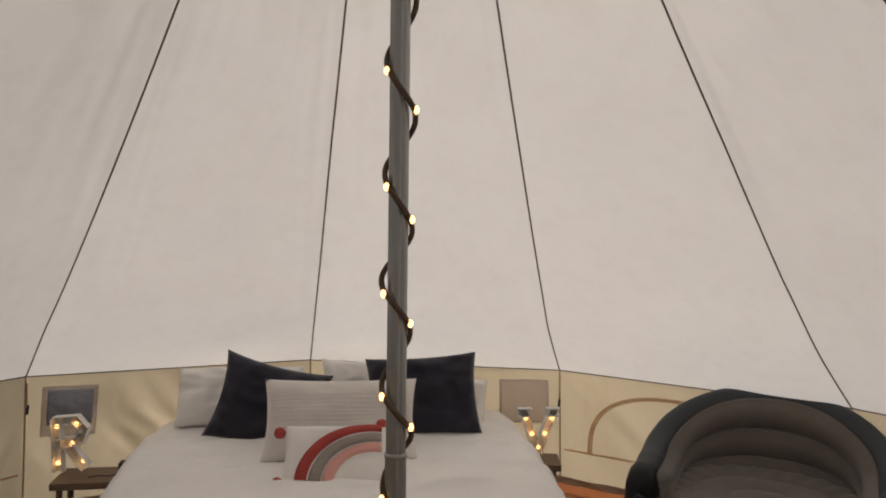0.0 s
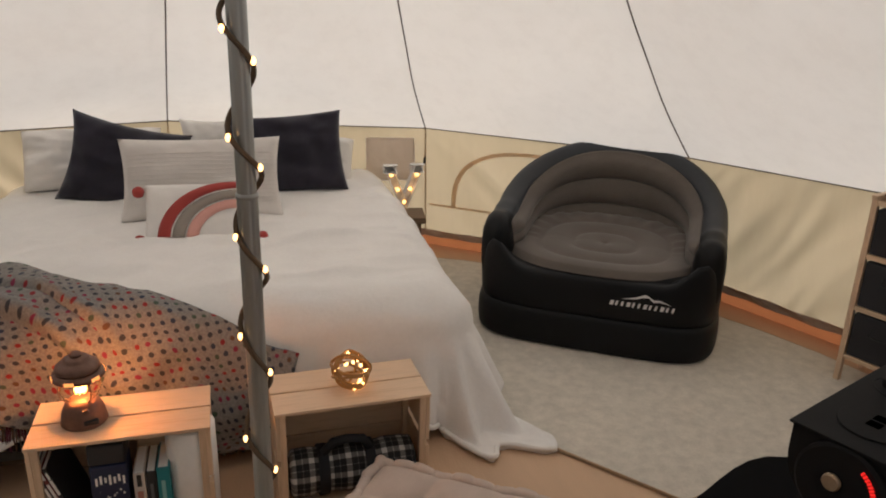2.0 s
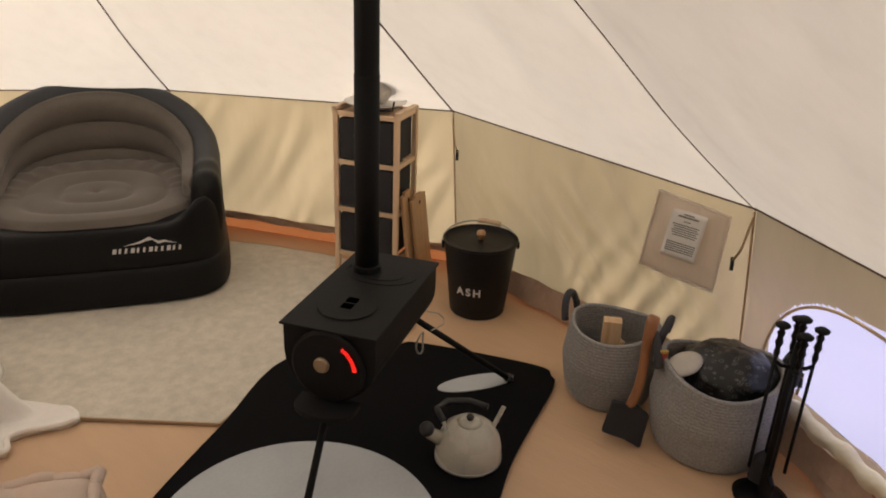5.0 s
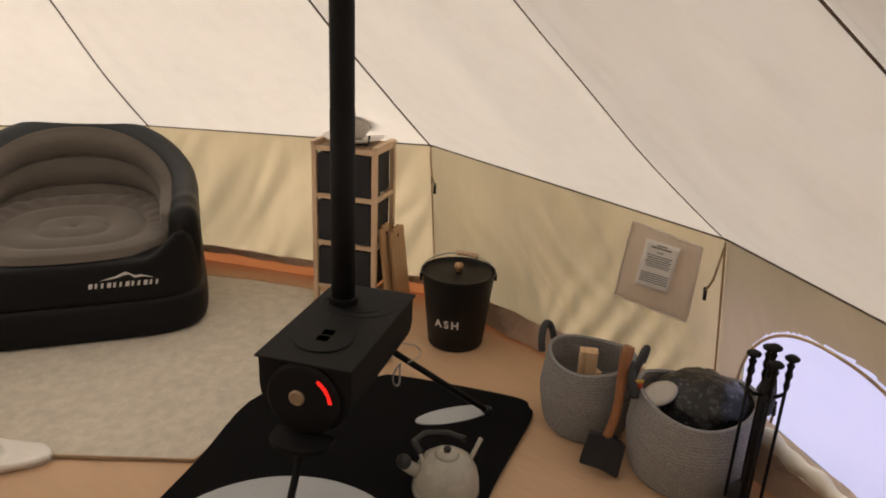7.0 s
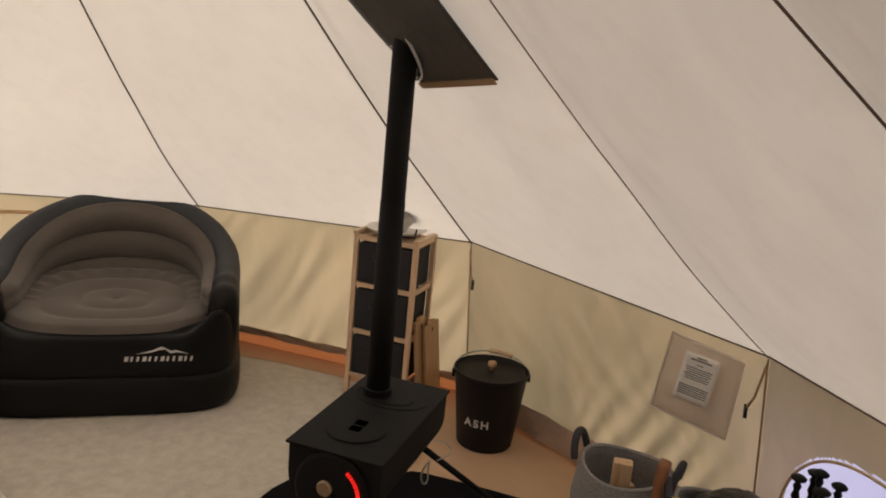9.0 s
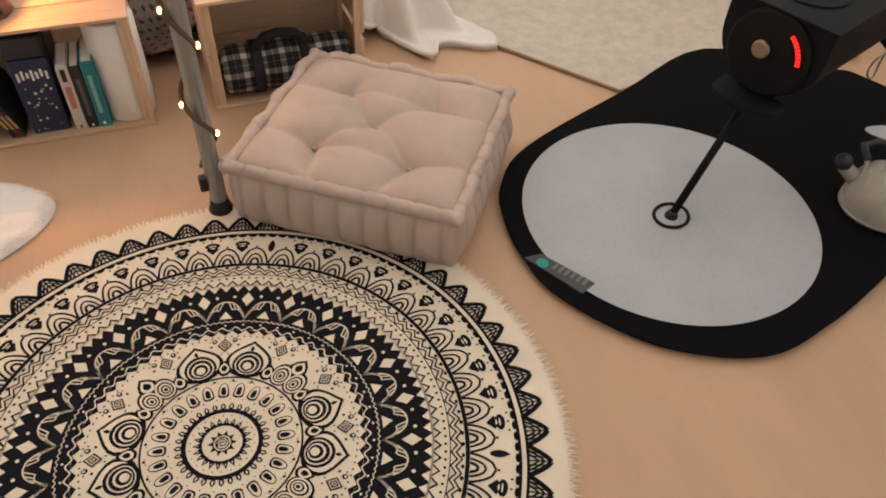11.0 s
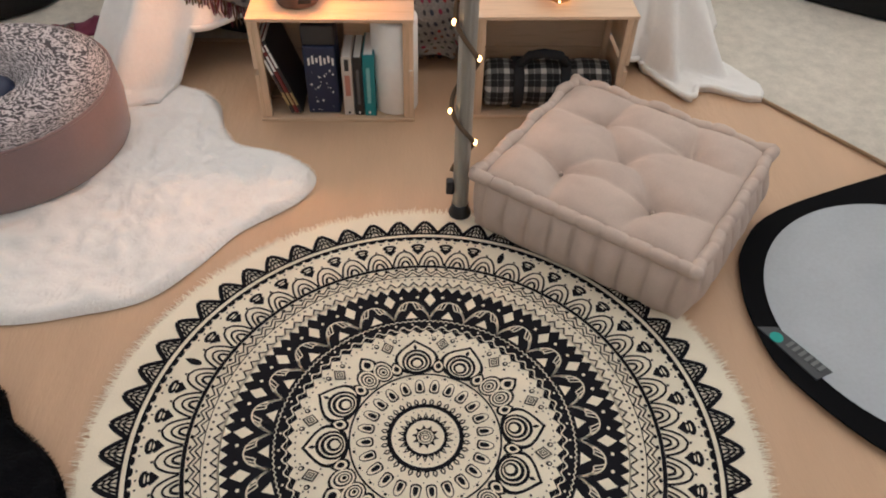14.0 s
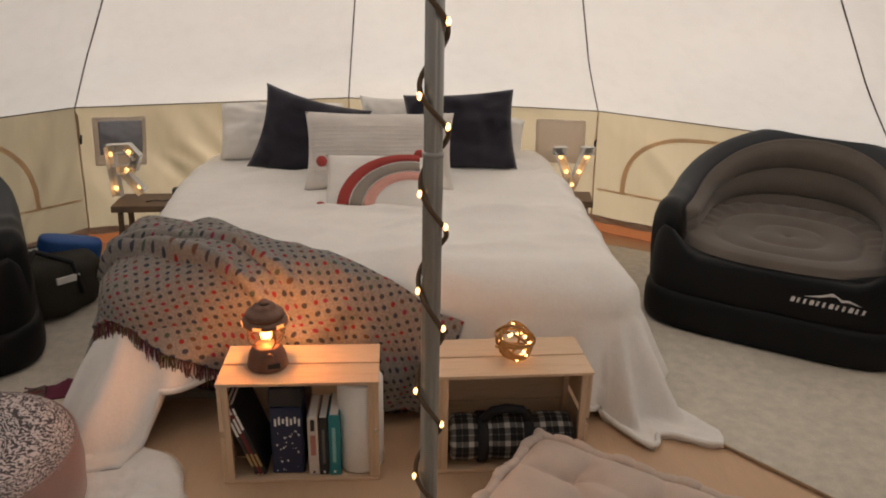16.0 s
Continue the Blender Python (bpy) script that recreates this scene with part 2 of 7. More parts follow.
def swing(k, w):
    q, ks = SWING.get(k % N, (0, 0, 0, 0)), (0, 0.15, 0.3, 0.5)
    for i in range(3):
        if w <= ks[i + 1]:
            return q[i] + (q[i + 1] - q[i]) * (w - ks[i]) / (ks[i + 1] - ks[i])
    return q[3]


def corner(k, r, w=0.0):
    a = radians(SEAMS[k % N] + swing(k, w))
    return Vector((CX + r * math.cos(a), CY + r * math.sin(a), 0))


def lift(k, u):
    return EAVE_LIFT.get(k % N, 0) * (1 - u) + EAVE_LIFT.get((k + 1) % N, 0) * u


def wall_radius(z):
    return 2.90 + (EAVE_R - 2.90) * min(1.0, max(0.0, z / EAVE_Z))


def wall_at(k, u, z, out=0.0):
    """A point of wall panel k, u from its first seam to its second."""
    r = wall_radius(z) + out
    p = corner(k, r).lerp(corner(k + 1, r), u)
    p.z = z + lift(k, u) * (z / EAVE_Z) ** 3
    return p


def roof_at(k, u, w, out=0.0):
    """A point of roof panel k; w from the eave (0) to the peak (1)."""
    p = corner(k, EAVE_R, w).lerp(corner(k + 1, EAVE_R, w), u)
    sag = 0.03 * math.sin(math.pi * u) * math.sin(math.pi * min(1, w * 1.2)) * (1 - w)
    f = 1 - w
    q = Vector((p.x * f, p.y * f, EAVE_Z + 1.85 * w + 0.51 * w * w + lift(k, u) * max(0, 1 - w / 0.25)))
    away = Vector((p.x, p.y, 0)).normalized()
    return q + away * (sag + out) + Vector((0, 0, out * 0.8))


FLUE_PANEL, FLUE = 4, (1.83, 0.115)
bm = bmesh.new()
for k in range(N):
    def pleated(u, v, k=k):
        """Small puckers run along the seams and fade towards the middle of a panel."""
        near = math.exp(-min(u, 1 - u) / 0.13) * math.sin(math.pi * u) ** 0.3
        pucker = 0.010 * near * fbm(u * 16 + 3 * v, v * 3.0 - u * 2, k * 3.1) + 0.006 * math.sin(math.pi * u) * fbm(u * 3, v * 2.2, k * 2.3)
        return roof_at(k, u, v * 0.985, pucker * min(1, v * 12) * (0 < u < 1))

    sheet_grid(bm, pleated, 48, 60)
bmesh.ops.remove_doubles(bm, verts=bm.verts, dist=0.0005)
ceiling = part("ceiling", bm, ROOF, smooth=True)
tagged(ceiling, "cream canvas bell tent roof, glowing with daylight", "ceiling", kind="structure")
for k in range(N):
    bm = bmesh.new()
    tube(bm, [roof_at(k, 0, i / 30 * 0.985, -0.006) for i in range(31)], 0.0018 if k in (5, 6, 7) else 0.0034, 6)
    part("seam", bm, SEAM, ceiling, "dark brown webbing tape along a roof seam", smooth=True)
part("hem", tubed([corner(k, EAVE_R - 0.004) + Vector((0, 0, EAVE_Z + lift(k, 0))) for k in range(N)], 0.0032, 6, True), SEAM, ceiling, smooth=True)

WINDOW_PANEL, WIN_U, WIN_W, WIN_Z = 5, 0.335, 0.265, 0.19


def arch_top(u):
    return WIN_Z + 0.385 * math.sqrt(max(0, 1 - (abs(u - WIN_U) / WIN_W) ** 2.4))


for k in range(N):
    bm = bmesh.new()

    def cloth(u, v, k=k):
        z = 0.09 + v * (EAVE_Z - 0.09)
        s, h = u * 1.47, v * 0.66
        lean = 0.95 if k in (4, 5, 0, 2) else -0.8
        c = s + h * lean * (1 - 0.35 * u)
        slack = 0.040 * fbm(c * 2.3 + k * 5, (s - h) * 0.5, k)
        slack += 0.011 * math.sin(c * 41 + 5 * fbm(c * 1.6, h * 2, k + 3.0)) * max(0.0, 0.35 + fbm(s * 1.8, h * 2.2, k + 7.0))
        slack *= math.sin(math.pi * v) ** 0.6
        slack += 0.012 * math.exp(-v * 3.2) * math.sin(s * 47 - h * 30 + 4 * fbm(s * 2.1, 0.4, k + 1.0)) * max(0.0, 0.3 + fbm(s * 1.4, h, k + 5.0))
        return wall_at(k, u, z, slack * math.sin(math.pi * u) ** 0.5)

    rows = sheet_grid(bm, cloth, *((200, 70) if k == WINDOW_PANEL else (130, 34)))
    if k == WINDOW_PANEL:
        a, b = corner(k, 2.85), corner(k + 1, 2.85)
        gone = []
        for f in bm.faces:
            c = f.calc_center_median()
            u = (c - a).dot((b - a).normalized()) / (b - a).length
            if abs(u - WIN_U) < WIN_W and WIN_Z < c.z < arch_top(u):
                gone.append(f)
        bmesh.ops.delete(bm, geom=gone, context="FACES")
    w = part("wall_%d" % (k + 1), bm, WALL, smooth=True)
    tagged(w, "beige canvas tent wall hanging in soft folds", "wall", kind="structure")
    bm = bmesh.new()
    tube(bm, [wall_at(k, 0, z, -0.012) for z in (0.1, 0.3, 0.5, EAVE_Z - 0.01)], 0.004, 6)
    part("wall_cord", bm, TRIM, w)
    bm = bmesh.new()
    sheet_grid(bm, lambda u, v, k=k: wall_at(k, u, (0.018 if k in (4, 5) else 0.075) + (0.10 if k in (4, 5) else 0.04) * v, -0.024 - (0.050 if k in (4, 5) else 0.0) * (1 - v) - 0.006 * math.sin(u * 40 + 3 * v) - 0.006 * math.sin(u * 17)), 40, 3)
    part("mud_flap", bm, MUD, w)

bm = bmesh.new()
cen = bm.verts.new((0, 0, 0))
ring = []
for k in range(N):
    for i in range(8):
        ring.append(wall_at(k, i / 8, 0, 0.03))
inner = [bm.verts.new((p.x, p.y, 0)) for p in ring]
lip = [bm.verts.new((p.x - 0.05 * p.x / 3, p.y - 0.05 * p.y / 3, 0.10)) for p in ring]
for i in range(len(ring)):
    j = (i + 1) % len(ring)
    bm.faces.new((cen, inner[i], inner[j]))
    bm.faces.new((inner[i], lip[i], lip[j], inner[j])).material_index = 1
floor = part("floor", bm, [SHEET, EDGE])
tagged(floor, "tan brown plastic groundsheet with an upturned edge", "floor", kind="structure")

bm = bmesh.new()
bmesh.ops.create_circle(bm, cap_ends=True, segments=64, radius=900)
for v in bm.verts:
    v.co.z = -0.03
tagged(part("ground", bm, GRASS), "green grass field round the tent", "ground", kind="structure")

bm = bmesh.new()
edge = [(1.25, 0.215), (0.94, 0.60), (0.72, 0.86), (-1.0, 0.86), (-1.22, 0.50), (-1.55, 0.05)]
edge += [(CX + 2.66 * math.cos(radians(a)), CY + 2.66 * math.sin(radians(a))) for a in range(182, 12, -6)] + [(2.25, 0.47)]
top = [bm.verts.new((x, y, 0.012)) for x, y in edge]
low = [bm.verts.new((x, y, 0.001)) for x, y in edge]
bm.faces.new(top)
for i in range(len(edge)):
    j = (i + 1) % len(edge)
    bm.faces.new((top[i], top[j], low[j], low[i]))
bmesh.ops.recalc_face_normals(bm, faces=bm.faces)
carpet = part("carpet", bm, CARPET)
tagged(carpet, "pale beige looped wool carpet on the groundsheet", "carpet")
part("binding", tubed([(x, y, 0.008) for x, y in edge], 0.006, 6, True), TRIM, carpet, "narrow tan edge binding")

# ---- more materials ----
DUVET = surface("white_fleece", (0.87, 0.845, 0.81), 0.95, coarse=4, fine=70, vary=0.04, bump=0.4, bump_dist=0.004, sheen=0.05)
PILLOW = surface("white_cotton", (0.82, 0.79, 0.75), 0.9, coarse=6, fine=150, vary=0.04, bump=0.25)
NAVY = surface("navy_velvet", (0.018, 0.016, 0.028), 0.9, coarse=8, fine=160, vary=0.25, bump=0.3, sheen=0.15)
CREAM = surface("cream_knit", (0.72, 0.68, 0.64), 0.95, coarse=6, fine=200, vary=0.06, bump=0.5)
RED = surface("brick_red_yarn", (0.40, 0.06, 0.05), 0.95, fine=220, bump=0.6)
GREYYARN = surface("grey_yarn", (0.33, 0.29, 0.25), 0.95, fine=220, bump=0.6)
PINKYARN = surface("pink_yarn", (0.72, 0.38, 0.32), 0.95, fine=220, bump=0.6)
AIRBED = surface("black_flocked_pvc", (0.012, 0.012, 0.014), 0.8)
PINE = wood("pale_pine", (0.70, 0.51, 0.34), (0.54, 0.37, 0.22))
PINE_V = wood("pale_pine_upright", (0.70, 0.51, 0.34), (0.54, 0.37, 0.22), stretch=(14, 14, 1))
OLDWOOD = wood("brown_wood", (0.20, 0.13, 0.08), (0.10, 0.065, 0.04))
ROPE = surface("brown_rope", (0.13, 0.085, 0.05), 0.9, fine=150, bump=0.8, bump_dist=0.004)
WIRE = surface("copper_wire", (0.42, 0.24, 0.09), 0.4, 0.6)
BULB = glow("warm_bulb", (1.0, 0.50, 0.16), 7.5)
LETTERBULB = glow("letter_bulb", (1.0, 0.50, 0.15), 5.0)
FLAME = glow("lantern_filament", (1.0, 0.48, 0.14), 9.0)
FLAME_PANE = glow("lantern_slot", (1.0, 0.40, 0.10), 1.6)
COPPER = surface("aged_copper", (0.20, 0.115, 0.085), 0.5, 0.6, coarse=10, fine=60, vary=0.25)
GLASS = glass("clear_glass", (1.0, 0.95, 0.88), 0.0)
GLASS.node_tree.nodes["Principled BSDF"].inputs["IOR"].default_value = 1.06
WHITE_PAINT = surface("white_paint", (0.78, 0.76, 0.72), 0.5, vary=0.04)
PAPER = surface("white_paper", (0.86, 0.845, 0.81), 0.9, vary=0.04)


def tint(name, color, rough=0.6):
    return surface(name, color, rough, vary=0.08)


# ---- the centre pole with its rope of lights ----
pole = thing("tent_pole", pose(0, 0, 0), "grey steel tent pole wound with a rope of lights", "tent pole")
bm = bmesh.new()
rows = []
for z in (0.015, 1.088):
    rows.append([bm.verts.new((rr * math.cos(a), rr * math.sin(a), z)) for a, rr in ((2 * math.pi * i / 48, 0.0205 - 0.0022 * (math.cos(2 * math.pi * i / 48 * 5) > 0.86)) for i in range(48))])
for i in range(48):
    bm.faces.new((rows[0][i], rows[0][(i + 1) % 48], rows[1][(i + 1) % 48], rows[1][i]))
part("lower_shaft", bm, STEEL, pole, smooth=True)
bm = bmesh.new()
rows = []
for z in (1.090, 3.06):
    rows.append([bm.verts.new((rr * math.cos(a), rr * math.sin(a), z)) for a, rr in ((2 * math.pi * i / 48, 0.0190 - 0.002 * (math.cos(2 * math.pi * i / 48 * 5) > 0.86)) for i in range(48))])
for i in range(48):
    bm.faces.new((rows[0][i], rows[0][(i + 1) % 48], rows[1][(i + 1) % 48], rows[1][i]))
part("upper_shaft", bm, STEEL, pole, smooth=True)
part("joint", lathed([(0.019, 1.082), (0.0218, 1.084), (0.0218, 1.092), (0.019, 1.094)], 32), STEEL, pole, smooth=True)
part("foot", lathed([(0, 0.0), (0.028, 0.0), (0.030, 0.008), (0.027, 0.018), (0.0235, 0.024), (0.0225, 0.04), (0, 0.04)], 28), BLACK_PLASTIC, pole, "black rubber foot", smooth=True)
part("clip", boxed(-0.038, -0.018, -0.012, 0.012, 0.075, 0.115, 0.004), BLACK_PLASTIC, pole)


TURNS_AT = [2.90, 2.69, 2.48, 2.27, 2.05, 1.832, 1.618, 1.419, 1.224, 1.027, 0.813, 0.568, 0.343, 0.118, -0.12]


def turns(z):
    """How often the rope has gone round the pole, down to the height z."""
    i = max(j for j in range(len(TURNS_AT) - 1) if TURNS_AT[j] >= z - 1e-6)
    return i + (TURNS_AT[i] - z) / (TURNS_AT[i] - TURNS_AT[i + 1])


def height_of(n):
    i = min(int(n), len(TURNS_AT) - 2)
    return TURNS_AT[i] + (TURNS_AT[i + 1] - TURNS_AT[i]) * (n - i)


def helix(z):
    a = radians(180) + turns(z) * 2 * math.pi
    r = 0.0275 + 0.003 * math.sin(z * 23)
    return Vector((r * math.cos(a), r * math.sin(a), z))


rope = part("light_rope", tubed([helix(2.9 - i * 0.006) for i in range(462)], 0.0055, 7), ROPE, pole, "brown rope wound round the pole", smooth=True)
for i in range(27):
    z = height_of(4 + i // 3 + (0.08, 0.42, 0.76)[i % 3] + 0.03 * math.sin(i * 2.3))
    if z < 0.1:
        break
    p = helix(z)
    p += Vector((p.x, p.y, 0)).normalized() * 0.005
    bm = bmesh.new()
    bmesh.ops.create_uvsphere(bm, u_segments=10, v_segments=6, radius=0.0054, matrix=Matrix.Translation(p) @ Matrix.Diagonal((1, 1, 1.5, 1)))
    part("bulb", bm, BULB, rope, smooth=True)

# ---- the bed ----
BX0, BX1, BY0, BY1, BTOP = -1.06, 0.768, 0.79, 2.62, 0.480


def bed_left(y):
    """The bed's left side runs aslant, wider towards the head."""
    return -1.075 - 0.155 * min(1.0, max(0.0, (y - 0.9) / 1.5))


bed = thing("air_bed", pose(0, 0, 0), "black inflatable double bed under white bedding", "bed")
bm = bmesh.new()


def slab(bm, x0, x1, y0, y1, z0, z1, power=6.0, n=72, bulge=0.03, rows=10):
    """A soft block with rounded corners and bulging sides."""
    cx, cy, ax, ay = (x0 + x1) / 2, (y0 + y1) / 2, (x1 - x0) / 2, (y1 - y0) / 2
    rings = []
    for j in range(rows + 1):
        v = -math.pi / 2 + math.pi * j / rows
        k = abs(math.cos(v)) ** 0.35
        z = (z0 + z1) / 2 + (z1 - z0) / 2 * math.copysign(abs(math.sin(v)) ** 0.7, math.sin(v))
        rx, ry = ax - bulge + bulge * k, ay - bulge + bulge * k
        ring = []
        for i in range(n):
            a = 2 * math.pi * i / n
            c, s = math.cos(a), math.sin(a)
            f = (abs(c) ** power + abs(s) ** power) ** (-1 / power)
            ring.append(bm.verts.new((cx + rx * c * f, cy + ry * s * f, z)))
        rings.append(ring)
    for a, b in zip(rings, rings[1:]):
        for i in range(n):
            bm.faces.new((a[i], a[(i + 1) % n], b[(i + 1) % n], b[i]))
    bm.faces.new(rings[0][::-1])
    bm.faces.new(rings[-1])


slab(bm, BX0 + 0.06, BX1 - 0.06, BY0 + 0.08, BY1, 0.012, 0.23)
part("base_chamber", bm, AIRBED, bed, smooth=True)
bm = bmesh.new()
slab(bm, BX0 + 0.07, BX1 - 0.07, BY0 + 0.09, BY1, 0.22, BTOP - 0.065, 6.0, 72, 0.09, 14)
part("top_chamber", bm, AIRBED, bed, smooth=True)


def drape(x, y, off=0.0):
    """Lays the flat point (x, y) of a cloth over the bed and down its sides."""
    r = 0.16
    ix, iy = min(max(x, bed_left(y) + r), BX1 - r), max(y, BY0 + r)
    dx, dy = x - ix, y - iy
    d = math.hypot(dx, dy)
    crown = 0.035 * (1 - ((ix - (BX0 + BX1) / 2) / 0.8) ** 2)
    top = BTOP + crown + 0.016 * fbm(x * 2.2, y * 2.2, 1.0) + 0.013 * noise.noise(Vector((x * 4.0, y * 6, 4.0))) + 0.014 * (1 - abs(noise.noise(Vector((x * 2.6 + y, y * 5 - x * 2, 6.0)))) * 2.4) + off
    for y0, k, w, h in ((2.08, 0.05, 0.035, 0.030), (1.98, -0.04, 0.025, 0.020), (1.84, 0.06, 0.022, 0.016), (1.30, 0.18, 0.026, 0.020), (1.55, -0.12, 0.022, 0.018), (1.08, 0.10, 0.024, 0.012)):
        top += h * math.exp(-((y - y0 - k * math.sin(2.6 * x + y0 * 5)) / w) ** 2) * max(0.0, fbm(x * 1.7, y0 * 3, 8.0) + 0.45)
    if d < 1e-6:
        return Vector((x, y, top))
    n = Vector((dx / d, dy / d, 0))
    arc = (r + off) * math.pi / 2
    if d < arc:
        a = d / (r + off)
        return Vector((ix, iy, top - (r + off))) + n * (r + off) * math.sin(a) + Vector((0, 0, (r + off) * math.cos(a)))
    drop = d - arc
    along = ix * 1.0 + iy * 1.0 + math.atan2(dy, dx) * 0.35
    wave = (0.5 + 0.5 * math.sin(along * 30 + 4.0 * fbm(along * 1.7, 0.3))) ** 1.3 * 0.085 + 0.04 * fbm(along * 3.5, drop * 2, 2.0)
    both = min(abs(dx), abs(dy)) / (d + 1e-6)
    flare = (0.24 if dx > 0 else 0.16) + 0.26 * both
    if dy < 0:
        flare += 0.55 * min(1.0, max(0.0, (-0.66 - ix) / 0.16)) * (-dy / d) ** 2
    z = top - (r + off) - drop
    out = r + off + flare * drop + wave * min(1.0, drop * 3)
    if z < 0.02 + off:
        out += min(0.07, (0.02 + off - z) * 0.6)
        z = 0.02 + off + 0.012 * abs(fbm(x * 9, y * 9))
    return Vector((ix, iy, z)) + n * out


bm = bmesh.new()


def duvet_at(u, v, front_edge=0.6):
    x0, x1 = bed_left(front_edge + 1.9 * v) - 0.30 - 0.05 * math.sin(v * 9), BX1 + 0.34
    front = BY0 - 0.26 + 0.02 * math.sin(u * 14)
    e = min(u, 1 - u)
    front -= 0.24 * max(0, 1 - max(0, e - 0.185) / 0.035) if u < 0.5 else 0.17 * max(0, 1 - max(0, e - 0.16) / 0.12)
    return drape(x0 + (x1 - x0) * u, front + (2.66 - front) * v)


sheet_grid(bm, duvet_at, 150, 150)
duvet = part("duvet", bm, DUVET, smooth=True)
part("hem", tubed([duvet_at(i / 300, 0) for i in range(301)], 0.010, 8), DUVET, duvet, smooth=True)
tagged(thicken(duvet, 0.022), "white fleecy bedspread draped over the bed to the floor", "bedspread")

# patterned throw: plaid wool with coloured dots
m, t, b = nodes_of("dotted_wool")
co = t.nodes.new("ShaderNodeUVMap")
vo = t.nodes.new("ShaderNodeTexVoronoi")
vo.feature, vo.voronoi_dimensions = "F1", "2D"
vo.inputs["Scale"].default_value, vo.inputs["Randomness"].default_value = 1.0, 0.0
t.links.new(co.outputs["UV"], vo.inputs["Vector"])
dots = ramp_node(t, vo.outputs["Distance"], [(0.20, (1, 1, 1)), (0.27, (0, 0, 0))])
pick = t.nodes.new("ShaderNodeSeparateColor")
t.links.new(vo.outputs["Color"], pick.inputs["Color"])
cols = ramp_node(t, pick.outputs["Red"], [(0.0, (0.05, 0.05, 0.06)), (0.25, (0.26, 0.025, 0.03)), (0.42, (0.05, 0.05, 0.06)), (0.55, (0.14, 0.07, 0.04)), (0.65, (0.07, 0.10, 0.07)), (0.75, (0.24, 0.03, 0.07)), (0.88, (0.04, 0.05, 0.08)), (1.0, (0.04, 0.05, 0.08))])
cols.color_ramp.interpolation = "CONSTANT"
fuzz = noise_node(t, 130, 4.0)
base = ramp_node(t, fuzz.outputs["Fac"], [(0.25, (0.17, 0.158, 0.147)), (0.75, (0.33, 0.305, 0.28))])
mx = t.nodes.new("ShaderNodeMix")
mx.data_type = "RGBA"
t.links.new(dots.outputs["Color"], mx.inputs["Factor"])
t.links.new(base.outputs["Color"], mx.inputs["A"])
t.links.new(cols.outputs["Color"], mx.inputs["B"])
t.links.new(mx.outputs["Result"], b.inputs["Base Color"])
b.inputs["Roughness"].default_value = 0.97
bp = t.nodes.new("ShaderNodeBump")
bp.inputs["Strength"].default_value, bp.inputs["Distance"].default_value = 0.7, 0.004
t.links.new(fuzz.outputs["Fac"], bp.inputs["Height"])
t.links.new(bp.outputs["Normal"], b.inputs["Normal"])
THROW = m
FRINGES = [tint("fringe_plum", (0.16, 0.03, 0.06), 0.95), tint("fringe_brown", (0.16, 0.09, 0.05), 0.95), tint("fringe_grey", (0.16, 0.15, 0.14), 0.95), tint("fringe_olive", (0.14, 0.12, 0.04), 0.95)]
HEM_L, HEM_R = Vector((-1.53, 1.00)), Vector((-0.53, 0.34))
TOP_L, TOP_R = Vector((-1.10, 1.40)), Vector((0.13, 0.655))


def throw_at(u, v, off=0.012):
    """v from the fringed hem to the upper edge."""
    q = HEM_L.lerp(HEM_R + Vector((0.42, -0.16)), u).lerp(TOP_L.lerp(TOP_R, u), v)
    q += Vector((0.02 * fbm(u * 3, v * 2, 5), 0.03 * fbm(u * 3, v * 2, 9)))
    ease = min(1.0, (1 - v) * 9)
    # the upper part lies folded over the lower one; its lower edge is a soft roll
    fold = v - 0.50 + 0.35 * max(0.0, u - 0.5) + 0.02 * math.sin(u * 9)
    left = min(1.0, max(0.0, (0.78 - u) / 0.25))
    high = 0.012 * (0.4 + fbm(u * 7, v * 3, 3))
    high += left * (0.034 / (1 + math.exp(-fold / 0.006)) + 0.026 * math.exp(-((fold - 0.022) / 0.026) ** 2))
    high += left * (0.020 * math.exp(-((fold - 0.20) / 0.022) ** 2) - 0.010 * math.exp(-((fold - 0.15) / 0.02) ** 2))
    for u0, lean, wide, tall in ((0.50, -0.10, 0.030, 0.016), (0.70, 0.14, 0.032, 0.026), (0.80, 0.02, 0.026, 0.022), (0.90, 0.08, 0.024, 0.018)):
        high += tall * math.exp(-((u - u0 - lean * (v - 0.4)) / wide) ** 2) * math.sin(math.pi * min(1, v * 1.2)) ** 0.7
    p = drape(q.x, q.y, off)
    a, b = drape(q.x + 0.03, q.y, off) - drape(q.x - 0.03, q.y, off), drape(q.x, q.y + 0.03, off) - drape(q.x, q.y - 0.03, off)
    p += a.cross(b).normalized() * ease * high
    p.z = max(p.z, 0.05)
    if p.y < 0.755 and p.z < 0.36 and -0.62 < p.x < 0.0:
        p.y = max(p.y, 0.715)
    return p


